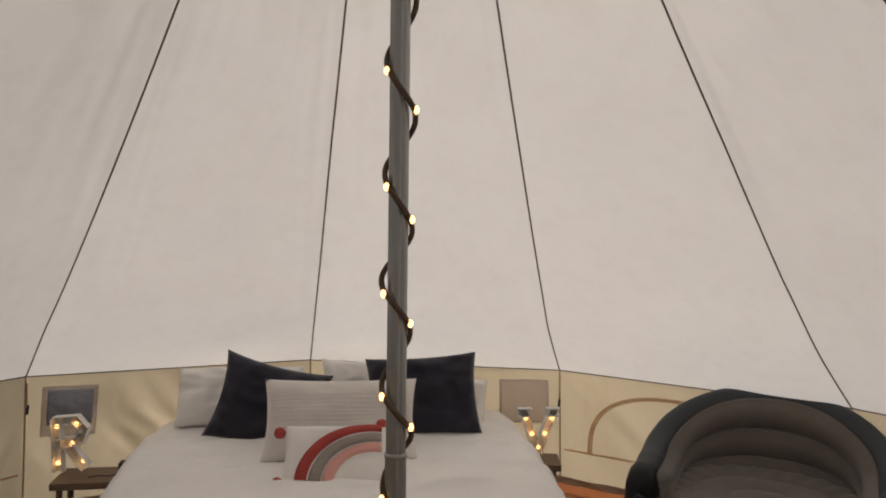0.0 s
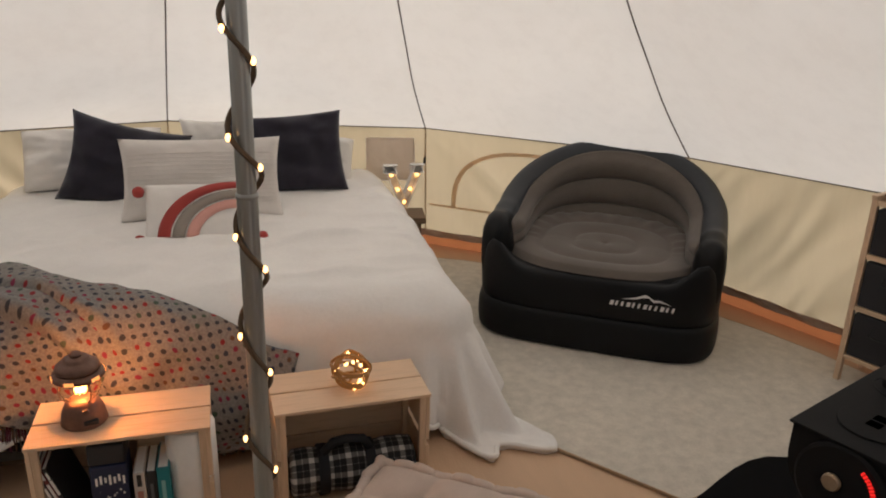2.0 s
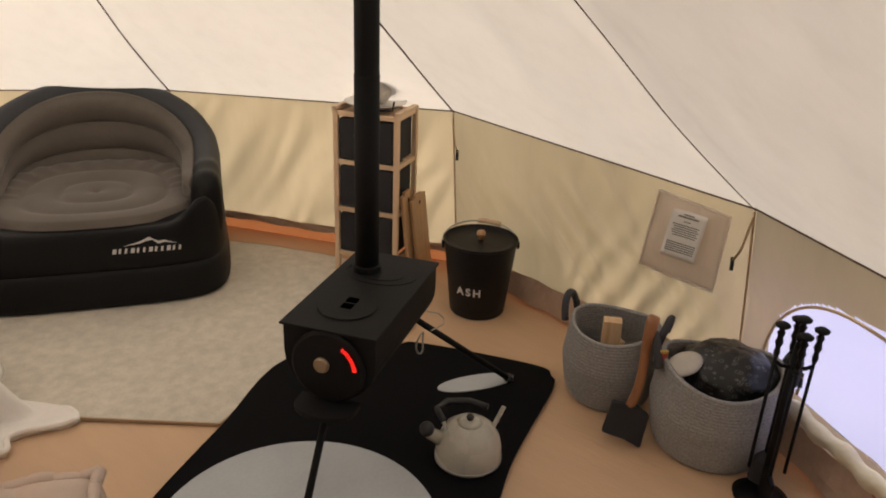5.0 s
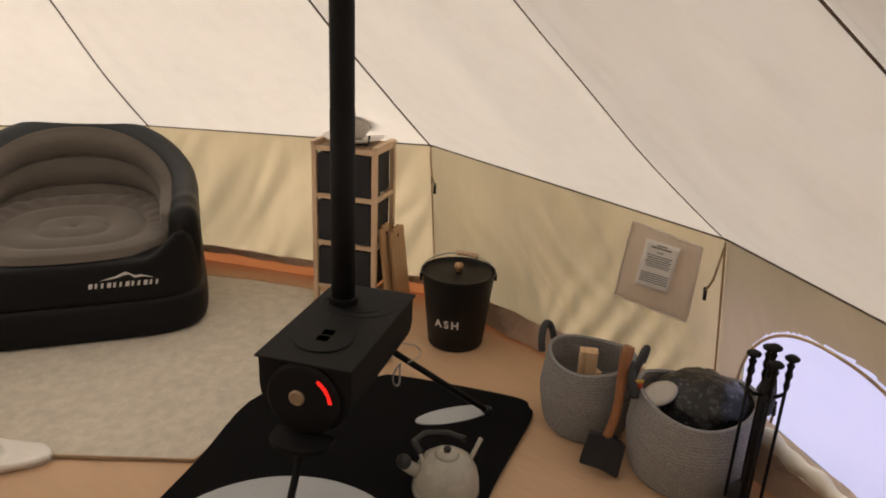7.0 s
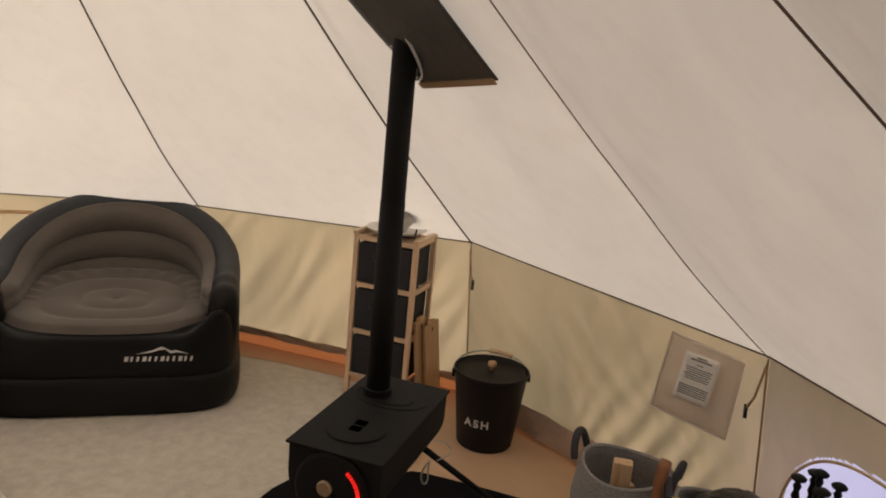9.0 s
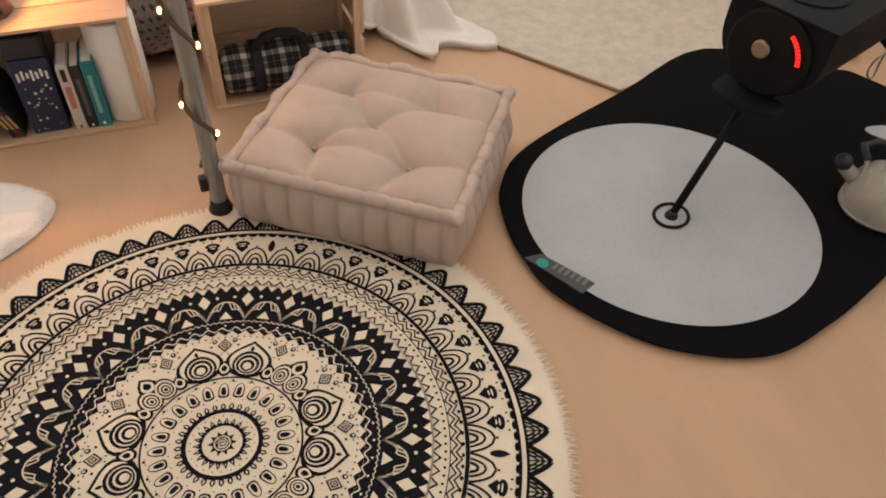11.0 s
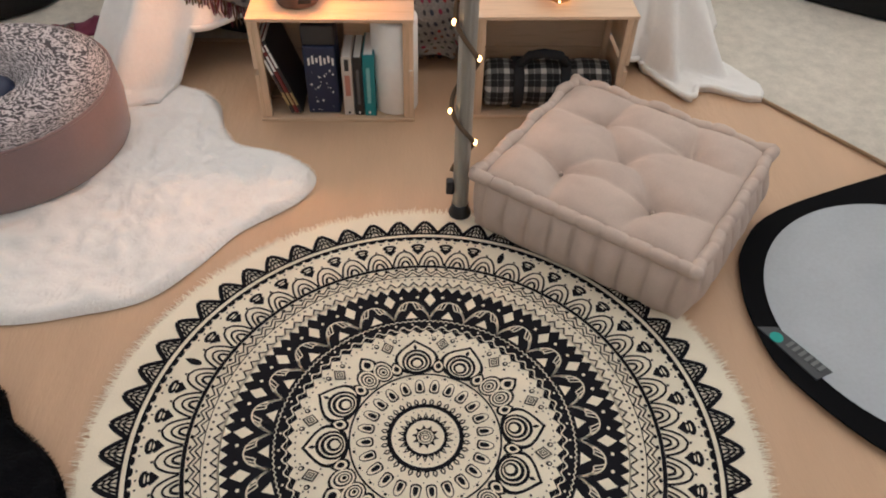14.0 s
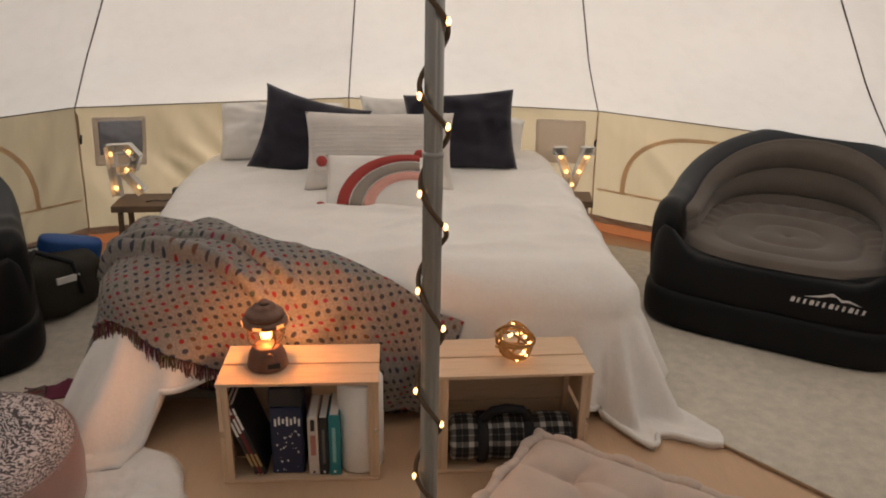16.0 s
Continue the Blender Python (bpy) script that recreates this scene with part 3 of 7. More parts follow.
bm = bmesh.new()
uvl = bm.loops.layers.uv.new("UVMap")
rows = sheet_grid(bm, throw_at, 130, 120)
where = {}
for j, row in enumerate(rows):
    for i, vert in enumerate(row):
        where[vert] = ((i / 130 * 46 + j / 120 * 21) * 0.72, (i / 130 * 46 - j / 120 * 21) * 0.72)
for f in bm.faces:
    for lp in f.loops:
        a, c = where[lp.vert]
        lp[uvl].uv = (a, c)
throw = thing("throw_blanket", pose(0, 0, 0), "grey wool throw with red and dark dots over the bed end", "blanket")
thicken(part("cloth", bm, THROW, throw, smooth=True), 0.012, 1.0)
rnd = random.Random(5)
for i in range(240):
    u = i / 239 * 0.64
    p = throw_at(u, 0.0)
    q = p + Vector((rnd.uniform(-0.015, 0.015), rnd.uniform(-0.02, 0.005), -rnd.uniform(0.055, 0.085)))
    mid = p.lerp(q, 0.5) + Vector((rnd.uniform(-0.006, 0.006), -0.008, 0))
    part("fringe_strand", tubed([p, mid, q], [0.0024, 0.0022, 0.001], 4), FRINGES[rnd.choice([0, 0, 0, 1, 1, 2, 3])], throw)


def cushion_mesh(w, h, d, pinch=0.12, seed=0, n=28, crease=0.012):
    """A stuffed cushion standing in the xz plane, its foot at z = 0."""
    bm = bmesh.new()
    for side in (1, -1):
        def pt(u, v, side=side):
            a, c = u * 2 - 1, v * 2 - 1
            k = 1 - pinch * (1 - abs(c) ** 2) * abs(a) ** 3
            l = 1 - pinch * (1 - abs(a) ** 2) * abs(c) ** 3
            th = d / 2 * max(0, (1 - a ** 4) * (1 - c ** 4)) ** 0.45
            wob = crease * fbm(a * 2.2 + seed, c * 2.2, seed) * min(1, th / (d * 0.3 + 1e-6))
            return Vector((a * w / 2 * k, side * (th + wob * (th > 0)), (c * l + 1) * h / 2))
        sheet_grid(bm, pt, n, n)
    bmesh.ops.remove_doubles(bm, verts=bm.verts, dist=0.0008)
    bmesh.ops.recalc_face_normals(bm, faces=bm.faces)
    return bm


def cushion(name, m, w, h, d, mat, label, cat="cushion", **k):
    ob = part(name, cushion_mesh(w, h, d, **k), mat, smooth=True, m=m)
    return tagged(ob, label, cat)


Z0 = BTOP + 0.03
cushion("pillow", pose(-0.72, 2.46, Z0 - 0.02, -28, 0, 4), 0.64, 0.305, 0.20, PILLOW, "white cotton pillow propped at the bed head", "pillow", seed=1, pinch=0.02, crease=0.035)
cushion("pillow", pose(-0.15, 2.53, Z0 + 0.0, -18, 0, 0), 0.34, 0.31, 0.16, PILLOW, "small white pillow between two dark cushions", "pillow", seed=2)
cushion("pillow", pose(0.27, 2.46, Z0 - 0.03, -34, 6, -5), 0.54, 0.28, 0.20, PILLOW, "white cotton pillow behind a dark cushion", "pillow", seed=3, pinch=0.02, crease=0.035)
cushion("navy_cushion", pose(-0.595, 2.165, Z0 - 0.055, -16, 13.5, -5), 0.53, 0.42, 0.17, NAVY, "square dark navy velvet cushion leaning askew", seed=4, crease=0.03)
cushion("navy_cushion", pose(0.215, 2.21, Z0 - 0.02, -18, -4, -2), 0.555, 0.40, 0.15, NAVY, "square dark navy velvet cushion standing upright", seed=6, pinch=0.07, crease=0.03)

knit = thing("ribbed_cushion", pose(-0.186, 1.83, Z0 - 0.02, -25, 0, 0), "cream cushion with fine ribbed stripes", "cushion")
part("cover", cushion_mesh(0.68, 0.37, 0.15, seed=8, pinch=0.06), CREAM, knit, smooth=True)
for i in range(13):
    z = 0.07 + 0.018 * i
    pts = []
    for j in range(25):
        a = -0.92 + 1.84 * j / 24
        c = z / 0.37 * 2 - 1
        th = 0.075 * max(0, (1 - a ** 4) * (1 - c ** 4)) ** 0.45 + 0.012 * fbm(a * 2.2 + 8, c * 2.2, 8) * 0.9
        pts.append((a * 0.34, -th - 0.0005, z))
    part("rib", tubed(pts, 0.0019, 5), CREAM, knit, smooth=True)

rain = thing("rainbow_cushion", pose(-0.182, 1.525, Z0 - 0.03, -33, 0, 0), "white cushion with a tufted rainbow and red pompoms", "cushion")
part("cover", cushion_mesh(0.44, 0.26, 0.12, seed=11, pinch=0.05, crease=0.004), PILLOW, rain, smooth=True)


def front_of(x, z, w=0.44, h=0.26, d=0.12):
    a, c = x / (w / 2), z / h * 2 - 1
    return -d / 2 * max(0.02, (1 - a ** 4) * (1 - c ** 4)) ** 0.45


for mat, r0, r1, nm in ((RED, 0.205, 0.243, "red"), (GREYYARN, 0.163, 0.200, "grey"), (PINKYARN, 0.122, 0.158, "pink")):
    bm = bmesh.new()

    def band(u, v, r0=r0, r1=r1):
        a = radians(176 - u * 98)
        r = r0 + (r1 - r0) * v
        x, z = 0.145 + r * 1.28 * math.cos(a), 0.012 + r * math.sin(a)
        x = min(x, 0.175)
        return Vector((x, front_of(x, z) - 0.010 * math.sin(math.pi * v) ** 0.5 - 0.002, z))
    sheet_grid(bm, band, 36, 6)
    part("rainbow_band", bm, mat, rain, "%s tufted yarn stripe" % nm, smooth=True)
for x, z in ((-0.232, 0.025), (-0.235, 0.225), (0.175, 0.255), (0.232, 0.02)):
    bm = bmesh.new()
    bmesh.ops.create_icosphere(bm, subdivisions=3, radius=0.023, matrix=Matrix.Translation((x, -0.02, z)))
    for v in bm.verts:
        v.co += (v.co - Vector((x, -0.02, z))) * 0.16 * noise.noise(v.co * 120)
    part("pompom", bm, RED, rain, "brick red wool pompom")

# ---- crates at the foot of the bed ----


def crate(m, label):
    c = thing("wooden_crate", m, label, "crate", "crates at the bed end")
    W, D, H, T = 0.46, 0.235, 0.333, 0.010
    for nm, z in (("top_slat", H - T), ("bottom_slat", 0.0)):
        for y0, y1 in ((0.0, 0.112), (0.119, D)):
            part(nm, boxed(0, W, y0, y1, z, z + T, 0.0015), PINE, c)
    for x0 in (T * 0.2, W - T * 1.4):
        for z0, z1 in ((T + 0.001, 0.155), (0.175, H - T - 0.001)):
            part("end_board", boxed(x0, x0 + T * 1.2, 0.004, D - 0.012, z0, z1, 0.0015), PINE_V, c)
        xb = x0 + (T * 1.2 if x0 < 0.1 else -0.018)
        for y0 in (0.006, D - 0.032):
            part("batten", boxed(xb, xb + 0.018, y0, y0 + 0.018, T, H - T, 0.001), PINE_V, c)
    for i in range(3):
        part("back_board", boxed(0.012, W - 0.012, D - 0.011, D - 0.002, 0.012 + i * 0.104, 0.012 + i * 0.104 + 0.100, 0.001), PINE, c)
    return c


crate(pose(-0.592, 0.400, 0.001, 0, 0, 1.6), "pale pine crate on its side holding books and a tin")
crate(pose(0.038, 0.437, 0.001, 0, 0, 3.0), "pale pine crate on its side holding a rolled tartan rug")

BOOKM = {k: tint("book_" + k, c, 0.5) for k, c in dict(white=(0.62, 0.56, 0.50), black=(0.02, 0.02, 0.022), teal=(0.02, 0.22, 0.25), dark=(0.035, 0.025, 0.025), red=(0.16, 0.02, 0.02), navy=(0.012, 0.02, 0.06)).items()}


def book(name, m, w, d, h, cover, label, bars=()):
    b = thing(name, m, label, "magazine" if name == "magazine" else "book")
    part("cover", boxed(0, w, 0, d, 0, h, 0.002), cover, b)
    part("page_block", boxed(w * 0.14, w * 0.86, 0.004, d - 0.001, h - 0.003, h + 0.0012), PAPER, b)
    for x0, x1, z0, z1, mt in bars:
        part("spine_mark", boxed(w * x0, w * x1, -0.0012, 0.001, h * z0, h * z1), mt, b)
    return b


CZ = 0.0125
GOLD = tint("gold_print", (0.45, 0.33, 0.14), 0.5)
book("book", pose(-0.343, 0.424, CZ, 0, 0, 1), 0.030, 0.13, 0.195, BOOKM["white"], "off-white paperback with faint red spine print", [(0.25, 0.75, 0.35, 0.7, tint("faded_red", (0.45, 0.2, 0.15))), (0.3, 0.7, 0.78, 0.97, BOOKM["black"]), (0.4, 0.6, 0.03, 0.07, BOOKM["black"])])
book("book", pose(-0.311, 0.424, CZ, 0, 0, 1), 0.027, 0.13, 0.195, BOOKM["black"], "black paperback among other books", [(0.35, 0.65, 0.2, 0.8, tint("grey_print", (0.12, 0.12, 0.12))), (0.4, 0.6, 0.03, 0.07, PAPER)])
book("book", pose(-0.282, 0.422, CZ, 0, 0, 1), 0.034, 0.13, 0.205, BOOKM["teal"], "teal paperback with pale spine lettering", [(0.3, 0.6, 0.22, 0.8, tint("pale_teal", (0.25, 0.5, 0.5))), (0.35, 0.55, 0.04, 0.08, PAPER)])
for i, (k, lab) in enumerate((("dark", "dark glossy magazine leaning in the crate"), ("red", "dark red magazine leaning in the crate"), ("black", "black magazine leaning in the crate"))):
    mg = book("magazine", pose(-0.503 + i * 0.0125, 0.419, CZ + 0.005, 0, -19, 1), 0.011, 0.19, 0.252, BOOKM[k], lab, [(0.2, 0.8, 0.55 + 0.05 * i, 0.75 + 0.05 * i, PAPER), (0.2, 0.8, 0.12, 0.30, GOLD), (0.25, 0.75, 0.86, 0.95, PAPER)])
tin = thing("gift_tin", pose(-0.452, 0.430, CZ, 0, 0, 1) @ Matrix.Diagonal((1, 1, 1.1, 1)), "tall navy tin printed with white stars and a word", "tin")
part("body", boxed(0, 0.095, 0, 0.09, 0, 0.205, 0.006), BOOKM["navy"], tin, smooth=False)
part("lid", boxed(0.0, 0.095, 0.0, 0.09, 0.207, 0.262, 0.005), BOOKM["black"], tin)
rnd = random.Random(3)
for i in range(24):
    x, z, s = rnd.uniform(0.01, 0.085), rnd.uniform(0.01, 0.135), rnd.choice([0.002, 0.003, 0.005])
    bm = bmesh.new()
    ring = [bm.verts.new((x + (s if j % 2 == 0 else s * 0.4) * math.cos(math.pi * j / 4), -0.0008, z + (s if j % 2 == 0 else s * 0.4) * math.sin(math.pi * j / 4))) for j in range(8)]
    bm.faces.new(ring)
    part("star", bm, PAPER, tin)
for i in range(7):
    x = 0.013 + i * 0.0115
    part("print_bar", boxed(x, x + 0.006, -0.0012, 0.0005, 0.150 + 0.004 * (i % 3), 0.172 + 0.006 * (i % 2)), PAPER, tin)
part("carton", boxed(0, 0.098, 0, 0.012, 0, 0.262, 0.002), PINE, thing("wooden_box", pose(-0.345, 0.555, CZ, 0, 0, 1), "plain wooden box behind the books in the crate", "box"))
roll = thing("paper_roll", pose(-0.192, 0.490, CZ) @ Matrix.Diagonal((1.06, 1.06, 1.16, 1)), "white kitchen paper roll standing in the crate", "paper roll")
part("roll", lathed([(0.0195, 0.002), (0.058, 0.0), (0.064, 0.004), (0.0648, 0.12), (0.064, 0.252), (0.058, 0.256), (0.0195, 0.254)], 40, True), PAPER, roll, smooth=True)
part("core", lathed([(0.0165, 0.0), (0.019, 0.0), (0.019, 0.255), (0.0165, 0.255)], 24, True), PINE, roll, "brown card core")

m, t, b = nodes_of("black_tartan")
co = t.nodes.new("ShaderNodeTexCoord")
sp = t.nodes.new("ShaderNodeSeparateXYZ")
t.links.new(co.outputs["UV"], sp.inputs["Vector"])
vals = []
for ax in ("X", "Y"):
    w = t.nodes.new("ShaderNodeMath")
    w.operation = "FRACT"
    t.links.new(sp.outputs[ax], w.inputs[0])
    vals.append(ramp_node(t, w.outputs[0], [(0.0, (0, 0, 0)), (0.18, (0.35,) * 3), (0.22, (0, 0, 0)), (0.55, (0.5,) * 3), (0.85, (0.0,) * 3)]))
    vals[-1].color_ramp.interpolation = "CONSTANT"
ad = t.nodes.new("ShaderNodeMix")
ad.data_type, ad.blend_type = "RGBA", "ADD"
ad.inputs["Factor"].default_value = 1.0
t.links.new(vals[0].outputs["Color"], ad.inputs["A"])
t.links.new(vals[1].outputs["Color"], ad.inputs["B"])
rp = ramp_node(t, ad.outputs["Result"], [(0.0, (0.012, 0.012, 0.013)), (0.45, (0.09, 0.085, 0.08)), (1.0, (0.50, 0.47, 0.43))])
t.links.new(rp.outputs["Color"], b.inputs["Base Color"])
b.inputs["Roughness"].default_value = 0.95
TARTAN = m
rug = thing("picnic_rug", pose(0.265, 0.515, 0.085, 0, 90, 2), "rolled black and white tartan picnic rug with carry straps", "rug roll")
bm = bmesh.new()
uvl = bm.loops.layers.uv.new("UVMap")
vs = lathe(bm, [(0, -0.195), (0.045, -0.193), (0.066, -0.185)] + [(0.070 + 0.003 * math.sin(i * 1.7), -0.18 + i * 0.036) for i in range(11)] + [(0.066, 0.185), (0.045, 0.193), (0, 0.195)], 40)
for f in bm.faces:
    for lp in f.loops:
        a = math.atan2(lp.vert.co.y, lp.vert.co.x)
        fa = math.atan2(f.calc_center_median().y, f.calc_center_median().x)
        if a - fa > math.pi:
            a -= 2 * math.pi
        if fa - a > math.pi:
            a += 2 * math.pi
        lp[uvl].uv = (lp.vert.co.z / 0.055, a * 0.07 / 0.055)
part("roll", bm, TARTAN, rug, smooth=True)
for z in (-0.09, 0.05):
    part("strap", lathed([(0.073, z - 0.016), (0.077, z - 0.014), (0.077, z + 0.014), (0.073, z + 0.016)], 32, True), AIRBED, rug, smooth=True)
part("strap_handle", tubed([(-0.07, -0.02, -0.09), (-0.105, -0.025, -0.06), (-0.115, -0.03, -0.02), (-0.105, -0.025, 0.03), (-0.07, -0.02, 0.05)], 0.014, 8), AIRBED, rug, smooth=True)

# ---- lantern ----
LX, LY, LZ = -0.462, 0.515, 0.3345
lan = thing("lantern", pose(LX, LY, LZ, 0, 0, 12) @ Matrix.Diagonal((0.95, 0.95, 0.86, 1)), "copper camping lantern glowing orange on the crate", "lantern")
part("base", lathed([(0, 0), (0.060, 0), (0.063, 0.006), (0.061, 0.016), (0.056, 0.045), (0.044, 0.074), (0.034, 0.082), (0, 0.082)], 36), COPPER, lan, smooth=True)
part("switch_plate", boxed(-0.002, 0.036, -0.064, -0.050, 0.018, 0.032, 0.002), BLACK_PLASTIC, lan)
part("dial", lathed([(0, 0), (0.009, 0), (0.009, 0.014), (0, 0.014)], 16, m=pose(0.006, -0.044, 0.060, 90)), COPPER, lan)
ch = part("globe", lathed([(0.030, 0.083), (0.048, 0.096), (0.056, 0.118), (0.055, 0.140), (0.050, 0.152), (0.0485, 0.152), (0.0535, 0.140), (0.0545, 0.118), (0.0465, 0.097), (0.0285, 0.084)], 36, True), GLASS, lan, "clear glass globe", smooth=True)
ch.visible_shadow = False
for i in range(7):
    a = 2 * math.pi * i / 7
    part("filament", tubed([(0.013 * math.cos(a), 0.013 * math.sin(a), 0.100), (0.017 * math.cos(a), 0.017 * math.sin(a), 0.122), (0.011 * math.cos(a), 0.011 * math.sin(a), 0.140)], 0.0019, 6), FLAME, lan)
for i in range(4):
    a = radians(25 + 90 * i)
    part("guard_bar", tubed([(0.036 * math.cos(a), 0.036 * math.sin(a), 0.078), (0.057 * math.cos(a), 0.057 * math.sin(a), 0.103), (0.061 * math.cos(a), 0.061 * math.sin(a), 0.128), (0.056 * math.cos(a), 0.056 * math.sin(a), 0.158)], 0.0019, 6), COPPER, lan)
part("brim", lathed([(0.050, 0.156), (0.066, 0.158), (0.070, 0.162), (0.069, 0.172), (0.060, 0.180), (0.050, 0.182), (0.050, 0.177), (0.063, 0.170), (0.063, 0.165), (0.050, 0.161)], 40, True), COPPER, lan, smooth=True)
for i in range(6):
    a = radians(60 * i + 8)
    part("brim_window", boxed(-0.013, 0.013, -0.0015, 0.0015, 0.158, 0.170, 0.001, m=pose(0.0682 * math.cos(a), 0.0682 * math.sin(a), 0.003, 0, 0, math.degrees(a) + 90)), FLAME_PANE, lan, "orange glowing slot")
part("hood", lathed([(0.056, 0.181), (0.060, 0.186), (0.057, 0.200), (0.042, 0.211), (0.034, 0.214), (0.034, 0.222), (0.024, 0.228), (0, 0.229)], 36), COPPER, lan, smooth=True)
part("finial", lathed([(0, 0.228), (0.016, 0.228), (0.018, 0.235), (0.010, 0.242), (0, 0.243)], 20), COPPER, lan, smooth=True)
lamp = new("lantern_light", bpy.data.lights.new("lantern_light", "POINT"))
lamp.data.energy, lamp.data.color, lamp.data.shadow_soft_size = 9.5, (1.0, 0.33, 0.08), 0.018
lamp.location = (LX, LY, LZ + 0.103)

# ---- ball of wire lights ----
ball = thing("light_ball", pose(0.268, 0.548, 0.391), "tangled ball of copper wire fairy lights, lit", "fairy lights")
rnd = random.Random(8)
for i in range(8):
    ax = Vector((rnd.uniform(-1, 1), rnd.uniform(-1, 1), rnd.uniform(-1, 1))).normalized()
    q = ax.to_track_quat("Z", "Y")
    r = 0.056 * rnd.uniform(0.82, 1.06)
    off = ax * rnd.uniform(-0.018, 0.018)
    part("wire", tubed([q @ Vector((r * math.cos(2 * math.pi * j / 28), r * (1 + 0.06 * math.sin(j)) * math.sin(2 * math.pi * j / 28), 0)) + off for j in range(28)], 0.0042, 6, True), WIRE, ball, smooth=True)
for i in range(22):
    p = Vector((rnd.gauss(0, 1), rnd.gauss(0, 1), rnd.gauss(0, 1))).normalized() * 0.054
    bm = bmesh.new()
    bmesh.ops.create_uvsphere(bm, u_segments=10, v_segments=6, radius=0.0056, matrix=Matrix.Translation(p))
    part("bulb", bm, BULB, ball, smooth=True)

# ---- inflatable armchairs ----
CHAIR = surface("black_pvc", (0.0045, 0.005, 0.006), 0.5, coarse=4, fine=40, vary=0.2, bump=0.08, spec=0.25)
RIM = surface("slate_flocked_pvc", (0.026, 0.029, 0.034), 0.6, coarse=4, fine=60, vary=0.15, bump=0.1)
TAUPE = surface("taupe_flock", (0.115, 0.096, 0.080), 0.95, coarse=6, fine=120, vary=0.12, bump=0.25, sheen=0.2)
LOGO = tint("white_print", (0.70, 0.68, 0.66), 0.6)


def u_path(s, a=0.414, b=0.365, arm=0.41):
    """Plan of the chair's back and arms; s from -1 (one arm's front) over 0 (the back) to 1. Gives point and outward way."""
    side = 1 if s >= 0 else -1
    k = abs(s)
    if k > 0.62:
        f = (k - 0.62) / 0.38
        return Vector((side * a, 0.04 - arm * f, 0)), Vector((side, 0, 0))
    ang = k / 0.62 * math.pi / 2
    p = Vector((side * a * math.sin(ang) ** 0.9, 0.04 + b * math.cos(ang) ** 0.9 if ang < math.pi / 2 - 1e-6 else 0.04, 0))
    return p, Vector((side * math.sin(ang), math.cos(ang), 0))


def rim_height(s):
    k = min(1.0, abs(s))
    return 0.520 + 0.238 * (0.5 + 0.5 * math.cos(math.pi * min(1, k / 0.80)))


